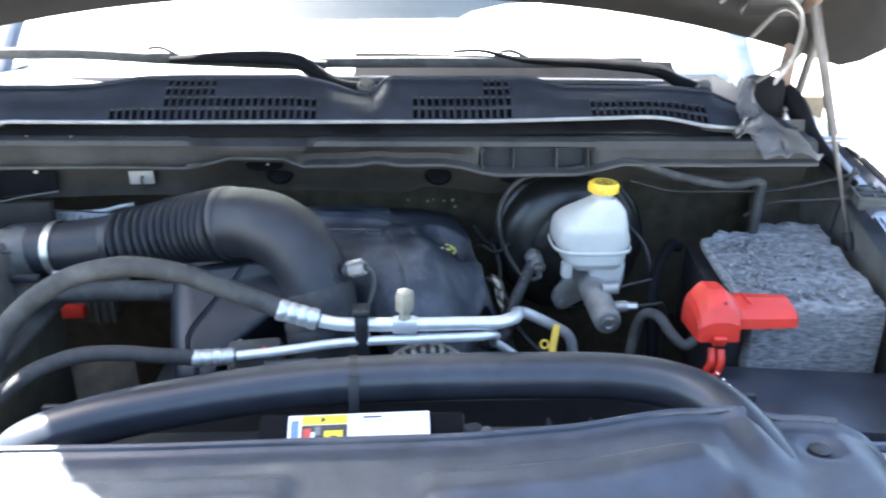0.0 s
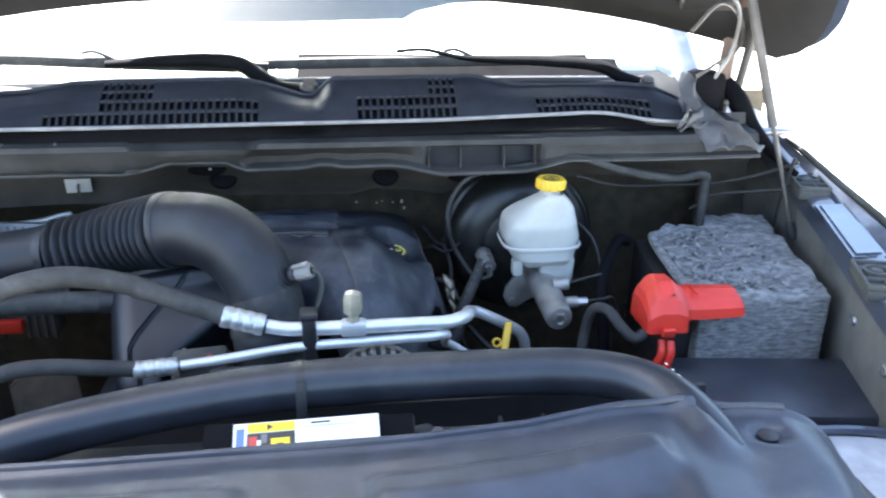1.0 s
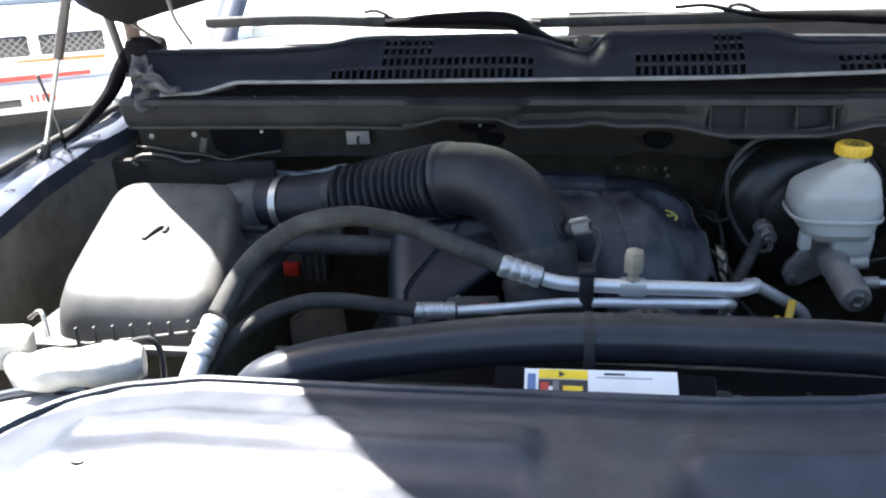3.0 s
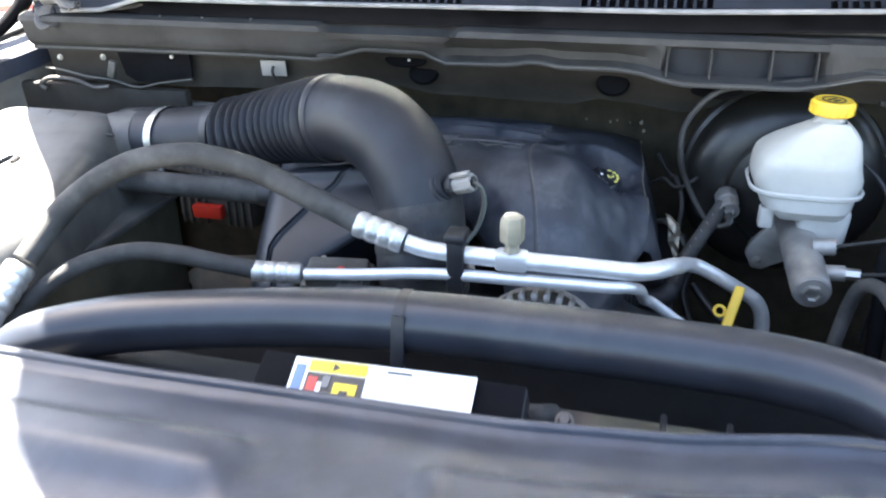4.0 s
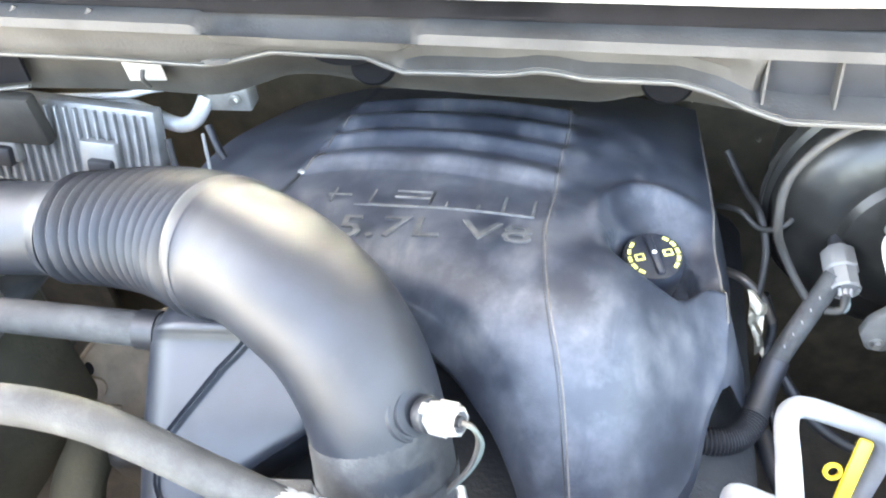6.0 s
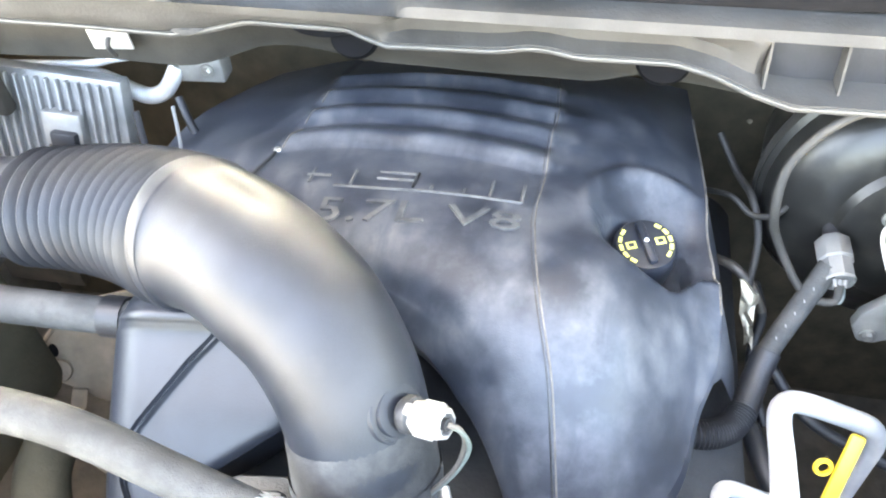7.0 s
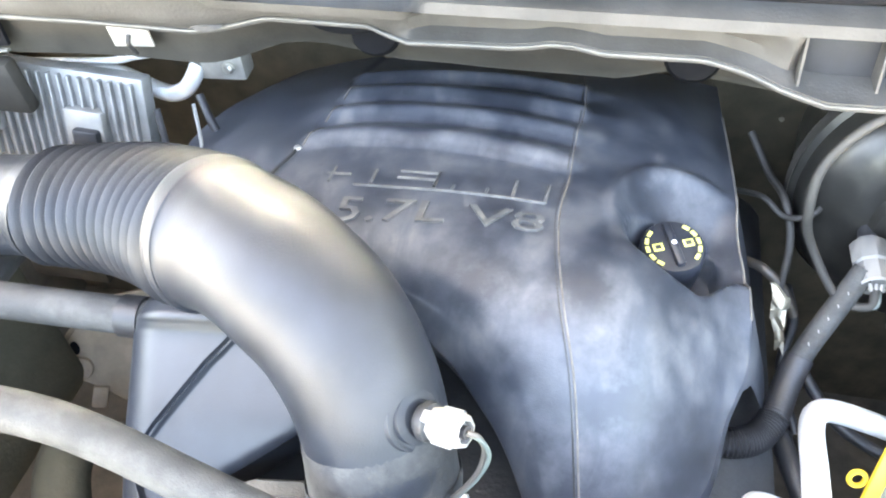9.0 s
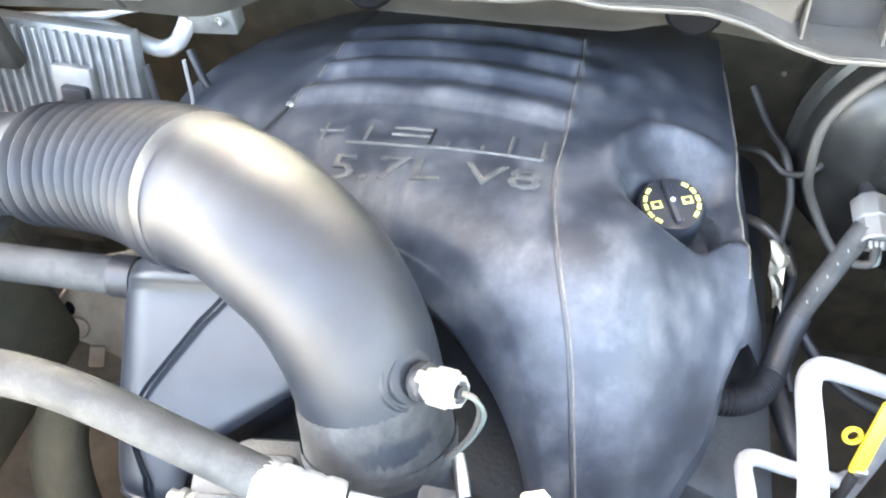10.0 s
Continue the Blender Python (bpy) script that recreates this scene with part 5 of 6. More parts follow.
def engine_cover():
    w = thing("engine_cover", (-0.06, 1.32, 0.95), "dusty blue-black moulded plastic engine cover with ribs and embossed lettering", "engine cover")

    def surf(u, v):
        y = 1.65 - 0.555 * u
        row = cover_row(y)
        x = row[0][0] + (row[-1][0] - row[0][0]) * v
        return (x, y, cover_z(x, y))
    us, vs = np.linspace(0, 1, 186), np.linspace(0, 1, 161)
    bm = sheet(surf, us, vs, 0.003)
    part("shell", bm, M_COVER, w, "moulded plastic shell", angle=60)

    # skirt along the right-hand and front edges, with the notch for the hose
    def skirt(u, v):
        y = 1.64 - 0.545 * u
        row = cover_row(y)
        x, z = row[-1][0], cover_z(row[-1][0], y)
        drop = lerp_rows(y, [(1.095, 0.02), (1.19, 0.012), (1.225, 0.006), (1.25, 0.004), (1.266, 0.020), (1.283, 0.095), (1.33, 0.10), (1.64, 0.09)])
        return (x + 0.032 * v * drop / 0.1, y, z - drop * v)
    part("skirt", sheet(skirt, np.linspace(0, 1, 120), np.linspace(0, 1, 8), 0.001), M_COVER, w)

    def front(u, v):
        row = cover_row(1.095)
        x = row[0][0] + (row[-1][0] - row[0][0]) * u
        return (x, 1.095 - 0.010 * v, cover_z(x, 1.095) - 0.040 * v)
    part("front_skirt", sheet(front, np.linspace(0, 1, 40), np.linspace(0, 1, 6), 0.001), M_COVER, w)

    def side(u, v):
        y = 1.28 - 0.185 * u
        row = cover_row(y)
        return (row[0][0] + 0.006 * v, y, cover_z(row[0][0], y) - 0.016 * v)
    part("side_skirt", sheet(side, np.linspace(0, 1, 40), np.linspace(0, 1, 6), 0.001), M_COVER, w)
    seam = mat("dusty_seam", (0.088, 0.080, 0.070), 0.78, vary=0.5, scale=60, dust=0.5, dust_col=(0.17, 0.14, 0.11), dust_scale=25, bump=0.3)
    pts = []
    for y in np.linspace(1.64, 1.097, 64):
        x = cover_row(y)[3][0]
        pts.append((x, y, cover_z(x, y) + 0.0002))
    part("seam", tube(pts, 0.0008, 6, 2), seam, w, "dust-filled seam line")
    pts = []
    for y in np.linspace(1.395, 1.30, 12):
        x = cover_row(y)[1][0]
        pts.append((x, y, cover_z(x, y) + 0.001))
    part("seam", tube(pts, 0.0018, 6, 2), M_LBLK, w)
    part("seam", tube([(x - 0.0032, y, z - 0.0006) for x, y, z in [(cover_row(y)[3][0], y, cover_z(cover_row(y)[3][0] - 0.0032, y)) for y in np.linspace(1.62, 1.10, 60)]], 0.0010, 6, 2), M_LBLK, w, "dark groove beside the seam")
    edge = [(cover_row(y)[-1][0], y, cover_z(cover_row(y)[-1][0], y) + 0.0003) for y in np.linspace(1.58, 1.30, 24)]
    part("edge", tube(edge, 0.0012, 6, 2), seam, w, "dusty worn edge")
    for y0, y1 in ((1.398, 1.428), (1.448, 1.478), (1.500, 1.530)):
        crease = []
        for y in np.linspace(y0, y1, 6):
            x = cover_row(y)[1][0] + 0.004 + 0.25 * (y - y0)
            crease.append((x, y, cover_z(x, y) + 0.0003))
        part("crease", tube(crease, 0.0009, 6, 2), seam, w, "worn crease at a rib end")
    part("stud", lathe([(0, 0.003), (0.003, 0.002), (0.004, 0)], aim((-0.242, 1.394, cover_z(-0.242, 1.394) + 0.001), (0, 0, 1)), 12), M_STEEL, w)

    # emblem frame: plain raised bars
    def bar(x0, y0, x1, y1, r=0.0016, material=None):
        n = 8
        q = []
        for k in range(n + 1):
            x, y = x0 + (x1 - x0) * k / n, y0 + (y1 - y0) * k / n
            q.append((x, y, cover_z(x, y) + 0.0008))
        part("emblem_bar", tube(q, r, 6, 1, flat=0.9), material or worn, w, smooth=True)
    worn = mat("worn_emboss", (0.066, 0.066, 0.066), 0.5, vary=0.4, scale=80, dust=0.35, dust_col=(0.22, 0.19, 0.15), dust_scale=30)
    bar(-0.165, 1.337, 0.006, 1.337)
    for x in (-0.045, -0.075, -0.022, 0.006):
        bar(x, 1.337, x, 1.337 + (0.030 if x > -0.03 else 0.010))
    for x in (-0.190, -0.150):
        bar(x, 1.340, x, 1.362)
    for y in (1.353, 1.364):
        bar(-0.128, y, -0.092, y)
    bar(-0.092, 1.342, -0.092, 1.366, material=M_LBLK)
    bar(-0.195, 1.352, -0.172, 1.352)
    # raised lettering
    cu = bpy.data.curves.new("lettering", "FONT")
    cu.body, cu.size, cu.extrude, cu.resolution_u, cu.align_x = "5.7L V8", 0.040, 0.002, 2, "RIGHT"
    tmp = bpy.data.objects.new("tmp", cu)
    scene.collection.objects.link(tmp)
    me = tmp.to_mesh()
    bm = bmesh.new()
    bm.from_mesh(me)
    for v in bm.verts:
        x, y = 0.012 + v.co.x * 1.5, 1.291 + v.co.y * 1.0
        v.co = Vector((x, y, cover_z(x, y) + v.co.z + 0.0005))
    tmp.to_mesh_clear()
    bpy.data.objects.remove(tmp)
    part("lettering", bm, worn, w, "embossed 5.7L V8 lettering", smooth=False)


engine_cover()


def oil_cap():
    at = (OIL.x, OIL.y + 0.001, 1.0655)
    w = thing("oil_filler_cap", at, "black oil filler cap with yellow symbols", "oil cap")
    m = aim(at, (0.02, -0.16, 1))
    part("cap", lathe([(0.027, -0.012), (0.0285, 0.004), (0.0285, 0.020), (0.0265, 0.0235), (0.012, 0.0245), (0, 0.0245)], m, 36), M_PIPE, w)
    part("grip", rbox((0.008, 0.046, 0.007), m @ pose(0, 0.0, 0.026, 0, 0, 14), 0.003), M_PIPE, w)
    part("neck", lathe([(0.025, -0.06), (0.025, -0.01)], m, 28), M_LBLK, w)
    ink = mat("yellow_ink", (0.72, 0.66, 0.16), 0.5, vary=0.15)
    for s in (-1, 1):
        for k in range(5):
            a = radians(90 + s * 90 - 44 + 22 * k + 14)
            part("print_bar", rbox((0.0032, 0.0060, 0.0008), m @ pose(0.0225 * math.cos(a), 0.0225 * math.sin(a), 0.0247, 0, 0, math.degrees(a)), 0), ink, w, smooth=False)
        part("symbol", rbox((0.009, 0.0075, 0.0008), m @ pose(s * 0.0130, s * 0.003, 0.0249, 0, 0, 14), 0.0003), ink, w, smooth=False)
        part("symbol", rbox((0.0052, 0.0042, 0.0010), m @ pose(s * 0.0130, s * 0.003, 0.0252, 0, 0, 14), 0), M_PIPE, w, smooth=False)
    part("centre_dot", lathe([(0.0022, 0.0288), (0.002, 0.030), (0, 0.0305)], m, 12), M_WHITE, w)


oil_cap()


# ---------------------------------------------------------------- brake booster, master cylinder, reservoir
def brake_booster():
    w = thing("brake_booster", (0.375, 1.47, 0.95), "round black brake booster drum on the firewall", "brake booster")
    m = aim((0.375, 1.53, 1.055), (0, -1, 0.04))
    part("rear_shell", lathe([(0.128, -0.06), (0.136, -0.02), (0.140, 0.02), (0.146, 0.028), (0.146, 0.040), (0.139, 0.044)], m, 56), M_BOOST, w)
    part("front_shell", lathe([(0.140, 0.042), (0.136, 0.068), (0.124, 0.086), (0.100, 0.098), (0.085, 0.100), (0.080, 0.108), (0.045, 0.118), (0.0, 0.118)], m, 56), M_BOOST, w)
    part("band", lathe([(0.1475, 0.026), (0.1475, 0.042)], m, 56), M_DARK, w)
    for a in (35, 145):
        q = m @ Vector((0.05 * math.cos(radians(a)), 0.05 * math.sin(radians(a)), 0.115))
        bolt(q, (0, -1, 0), 0.006, w)


brake_booster()


def master_cylinder():
    w = thing("master_cylinder", (0.38, 1.28, 0.98), "grey cast brake master cylinder with steel line fittings", "master cylinder")
    part("barrel", tube([(0.380, 1.42, 1.045, 0.026), (0.381, 1.34, 1.040, 0.025), (0.382, 1.25, 1.030, 0.0235), (0.384, 1.20, 1.022, 0.0225), (0.3842, 1.192, 1.021, 0.019)], 0.024, 24, 4), M_MC, w)
    part("end_plug", lathe([(0.012, 0), (0.012, 0.006), (0.008, 0.007), (0.007, 0.003), (0, 0.003)], aim((0.3842, 1.192, 1.021), (0, -1, -0.12)), 6), M_STEEL, w)
    ear = Matrix(((1, 0, 0, 0), (0, 0, 1, 1.385), (0, 1, 0, 0), (0, 0, 0, 1)))
    part("mounting_ear", slab([(0.327, 0.978), (0.331, 0.996), (0.349, 1.020), (0.369, 1.038), (0.405, 1.045), (0.405, 0.985), (0.372, 0.972), (0.354, 0.955), (0.338, 0.957)], -0.006, 0.006, ear, 0.003), M_MC, w, "flat cast mounting ear")
    bolt((0.344, 1.378, 0.970), (0, -1, 0), 0.005, w)
    part("port", tube([(0.390, 1.232, 1.030), (0.424, 1.228, 1.034)], 0.010, 14, straight=True), M_MC, w)
    part("port", tube([(0.388, 1.26, 1.052), (0.414, 1.258, 1.055)], 0.011, 14, straight=True), M_MC, w)
    part("fitting", tube([(0.424, 1.228, 1.034), (0.440, 1.226, 1.035)], 0.007, 6, straight=True), M_STEEL, w)
    part("brake_line", tube([(0.440, 1.226, 1.035), (0.470, 1.230, 1.036), (0.490, 1.24, 1.030), (0.50, 1.25, 0.98), (0.50, 1.27, 0.80)], 0.0026, 8), M_DARK, w)
    part("brake_line", tube([(0.414, 1.258, 1.055), (0.452, 1.256, 1.066), (0.478, 1.262, 1.066), (0.486, 1.27, 1.03), (0.488, 1.30, 0.85)], 0.0026, 8), M_DARK, w)


master_cylinder()


def brake_reservoir():
    w = thing("brake_reservoir", (0.385, 1.325, 1.06), "cloudy white brake fluid reservoir on the master cylinder", "fluid reservoir")

    def body(u, v):
        a = 2 * math.pi * u
        e = 0.55
        cx = abs(math.cos(a)) ** e * math.copysign(1, math.cos(a))
        cy = abs(math.sin(a)) ** e * math.copysign(1, math.sin(a))
        left = lerp_rows(v, [(0, 0.052), (0.12, 0.058), (0.28, 0.066), (0.34, 0.068), (0.6, 0.064), (0.75, 0.052), (0.88, 0.034), (0.96, 0.018), (1, 0.012)])
        right = lerp_rows(v, [(0, 0.058), (0.12, 0.060), (0.28, 0.064), (0.34, 0.066), (0.6, 0.058), (0.8, 0.046), (0.92, 0.032), (1, 0.020)])
        z = 1.088 + 0.107 * v
        x = 0.377 + (right * cx if cx > 0 else left * cx) + 0.016 * smooth(0.5, 1, v)
        return (x, 1.333 + 0.058 * (1 - 0.62 * smooth(0.55, 1, v)) * cy, z)
    bm = sheet(body, np.linspace(0, 1, 57), np.linspace(0, 1, 20))
    bmesh.ops.remove_doubles(bm, verts=bm.verts, dist=0.0002)
    part("upper_shell", bm, M_RES, w)

    def seam(u, v):
        x, y, z = body(u, 0.28 + 0.07 * v)
        c = Vector((0.377, 1.333))
        k = 1.045 if 0.2 < v < 0.8 else 1.0
        return (c.x + (x - c.x) * k, c.y + (y - c.y) * k, z - 0.012)
    bm = sheet(seam, np.linspace(0, 1, 57), [0, 0.25, 0.75, 1])
    bmesh.ops.remove_doubles(bm, verts=bm.verts, dist=0.0002)
    part("seam_flange", bm, M_RES, w)
    part("lower_shell", rbox((0.100, 0.10, 0.034), pose(0.386, 1.335, 1.084, 180), 0.012, 3, 0.82), M_RES, w)
    part("sump", rbox((0.060, 0.060, 0.058), pose(0.404, 1.325, 1.060, 0, 2, 0), 0.010, 3, 1.05), M_RES, w)
    part("foot", rbox((0.018, 0.02, 0.03), pose(0.335, 1.31, 1.068), 0.004), M_RES, w)
    m = aim((0.394, 1.336, 1.194), (0.02, -0.02, 1)) @ Matrix.Scale(0.9, 4)
    part("neck", lathe([(0.022, -0.004), (0.019, 0.004), (0.019, 0.010)], m, 28), M_RES, w)
    prof = [(0.024, 0.008), (0.0275, 0.010), (0.0275, 0.026), (0.025, 0.029), (0.020, 0.0285), (0.0, 0.0285)]
    cap = part("cap", lathe(prof, m, 40), M_YEL, w, "ribbed yellow filler cap")
    for k in range(22):
        a = 2 * math.pi * k / 22
        part("grip_rib", rbox((0.003, 0.0035, 0.015), m @ pose(0.0278 * math.cos(a), 0.0278 * math.sin(a), 0.018, 0, 0, math.degrees(a)), 0.0008, 1), M_YEL, cap)
    part("symbol_ring", lathe([(0.016, 0.0286), (0.016, 0.0295), (0.0135, 0.0295), (0.0135, 0.0286)], m, 28), M_LBLK, cap, "dark moulded symbols")
    part("symbol", rbox((0.016, 0.004, 0.001), m @ pose(0, 0.003, 0.029), 0), M_LBLK, cap, smooth=False)
    part("symbol", rbox((0.012, 0.004, 0.001), m @ pose(0, -0.005, 0.029), 0), M_LBLK, cap, smooth=False)


brake_reservoir()


def vacuum_sensor():
    w = thing("vacuum_sensor", (0.29, 1.39, 1.05), "grey vacuum valve plug with a looped wire on the booster", "sensor")
    d = Vector((0.08, -1.0, -0.18)).normalized()
    p = Vector((0.293, 1.414, 1.052))
    part("nipple", tube([(0.295, 1.445, 1.058), tuple(p)], 0.009, 14, straight=True), M_BLACK, w)
    part("plug", lathe([(0.013, -0.004), (0.0165, 0.0), (0.0165, 0.020), (0.0145, 0.022), (0.0145, 0.042)], aim(p, d), 8), M_GREY, w, "grey hexagonal plug")
    part("plug_face", lathe([(0.0145, 0.042), (0.013, 0.044), (0.012, 0.040), (0.0, 0.040)], aim(p, d), 16), M_GREY, w)
    q = p + d * 0.042
    for k in range(3):
        part("pin", tube([tuple(q + Vector((-0.005 + 0.005 * k, 0, 0.002))), tuple(q + d * 0.006 + Vector((-0.004 + 0.004 * k, 0, -0.001)))], 0.0022, 8, straight=True), M_GREY, w)
    part("wire", tube([tuple(q + d * 0.004), tuple(q + Vector((-0.002, -0.012, -0.016))), tuple(q + Vector((-0.028, -0.004, -0.016))), tuple(q + Vector((-0.060, 0.012, 0.03))), (0.222, 1.375, 1.12), (0.225, 1.385, 1.165), (0.258, 1.396, 1.205), (0.31, 1.41, 1.215), (0.42, 1.42, 1.228), (0.52, 1.425, 1.222)], 0.0042, 10), M_DARK, w, "dark taped wire loop")
    part("wire", tube([tuple(q + d * 0.004 + Vector((0.003, 0, 0))), tuple(q + Vector((0.002, -0.014, -0.014))), tuple(q + Vector((-0.022, -0.008, -0.020)))], 0.0018, 8), bpy.data.materials["green_wire"], w)


vacuum_sensor()


def vacuum_hose():
    w = thing("vacuum_hose", (0.24, 1.32, 0.95), "black vacuum hose with white print and a ribbed sleeve", "hose")
    part("hose", tube([(0.288, 1.385, 1.050), (0.268, 1.36, 1.02), (0.243, 1.325, 0.986), (0.236, 1.306, 0.972)], 0.0105, 16), M_RUBBER, w)
    line = spline([(0.244, 1.327, 0.987), (0.235, 1.306, 0.972), (0.227, 1.281, 0.961), (0.217, 1.262, 0.957), (0.204, 1.250, 0.957), (0.184, 1.243, 0.959), (0.15, 1.24, 0.962)], 14)
    part("sleeve", tube([(*p, 0.0122 + (0.0006 if k < 30 else 0.0018) * (k % 2)) for k, p in enumerate(line)], 0.013, 16, straight=True), M_BLACK, w, "ribbed black corrugated sleeve")
    for k in range(5):
        a = Vector((0.290, 1.385, 1.052)).lerp(Vector((0.246, 1.330, 0.991)), 0.3 + 0.15 * k)
        part("print_bar", rbox((0.0012, 0.0030, 0.0006), aim(a + Vector((-0.003, -0.0063, 0.0077)), (-0.25, -0.5, 0.8), 35), 0), M_GREY, w, smooth=False)


vacuum_hose()


def dipstick():
    w = thing("dipstick", (0.30, 1.235, 0.85), "yellow handled oil dipstick", "dipstick")
    a, b = Vector((0.310, 1.242, 0.993)), Vector((0.294, 1.204, 0.942))
    d = (a - b).normalized()
    part("handle", rbox((0.013, 0.007, 0.068), aim((a + b) / 2, d, 15), 0.003), M_YEL, w, "flat yellow grip")
    bm = lathe([(0.0075, -0.0022), (0.0088, 0), (0.0075, 0.0022), (0.005, 0.0022), (0.0045, 0), (0.005, -0.0022), (0.0075, -0.0022)], aim(b.lerp(a, 0.45) + Vector((-0.014, 0.004, 0)), (0.1, -1, 0.6)), 20)
    part("ring", bm, M_YEL, w)
    part("tube", tube([tuple(b), (0.29, 1.197, 0.90), (0.285, 1.19, 0.70)], 0.005, 10), M_DARK, w)
    part("stem_clip", rbox((0.012, 0.010, 0.020), pose(0.298, 1.206, 0.937), 0.003), M_STEEL, w)


dipstick()


# ---------------------------------------------------------------- battery side
def battery():
    w = thing("battery", (0.68, 1.26, 0.90), "car battery wrapped in a torn grey felt thermal jacket", "battery")
    out = [(0.570, 1.078), (0.780, 1.080), (0.858, 1.462), (0.728, 1.470), (0.716, 1.400), (0.648, 1.425), (0.600, 1.37)]

    def felt(base, top):
        bm = slab(out, base, top, bevel=0.004)
        bmesh.ops.subdivide_edges(bm, edges=[e for e in bm.edges if e.calc_length() > 0.03], cuts=9, use_grid_fill=True)
        bmesh.ops.triangulate(bm, faces=[f for f in bm.faces if len(f.verts) > 4])
        for e in range(2):
            bmesh.ops.subdivide_edges(bm, edges=[e for e in bm.edges if e.calc_length() > 0.014], cuts=1, use_grid_fill=True)
        for v in bm.verts:
            up = smooth(1.05, 1.09, v.co.z)
            n = (noise.noise_vector(v.co * 26) * 0.004 + noise.noise_vector(v.co * 70) * 0.0035) * (0.35 + 0.65 * up) + noise.noise_vector(v.co * 150) * 0.0016
            n.z += (0.007 * noise.noise(Vector((v.co.x * 34, v.co.y * 22, 3))) + 0.005 * noise.noise(Vector((v.co.x * 95, v.co.y * 70, 8)))) * up
            v.co += n
        return bm
    part("jacket", felt(0.965, 1.098), M_FELT, w, "torn grey felt jacket")
    part("case", rbox((0.22, 0.29, 0.19), pose(0.665, 1.24, 0.985, 0, 0, -8), 0.008), M_BLACK, w)
    part("tray", rbox((0.26, 0.40, 0.02), pose(0.69, 1.25, 0.90, 0, 0, -8), 0.004), M_BLACK, w)
    # fluffy shreds where the top layer has torn open
    rnd = random.Random(11)
    bm = bmesh.new()
    for k in range(420):
        x, y = rnd.uniform(0.585, 0.80), rnd.uniform(1.10, 1.43)
        if x > 0.74 + 0.2 * (y - 1.08) or (x > 0.69 and rnd.random() < 0.6) or y > 1.36 or x < 0.575 + 0.14 * (y - 1.08):
            continue
        a, length, wide = rnd.uniform(0, 6.28), rnd.uniform(0.008, 0.024), rnd.uniform(0.0015, 0.004)
        along, side = Vector((math.cos(a), math.sin(a), 0)), Vector((-math.sin(a), math.cos(a), rnd.uniform(-0.5, 0.5)))
        base = Vector((x, y, 1.100))
        rows = []
        for q in (0.0, 0.35, 0.7, 1.0):
            p = base + along * length * q + Vector((0, 0, rnd.uniform(0.003, 0.009) * math.sin(q * 2.4)))
            h = wide * (1 - 0.6 * q)
            rows.append((bm.verts.new(p - side * h), bm.verts.new(p + side * h)))
        for (p0, p1), (q0, q1) in zip(rows, rows[1:]):
            bm.faces.new((p0, p1, q1, q0))
    part("torn_layer", bm, M_FELT, w, "fluffy torn felt top layer")
    rim = [(0.566, 1.10), (0.578, 1.20), (0.595, 1.34), (0.62, 1.375), (0.66, 1.392)]
    part("torn_edge", tube([(x - 0.004, y, 1.10 + 0.006 * math.sin(40 * y)) for x, y in rim], 0.008, 8, 8), M_FELT, w)


battery()


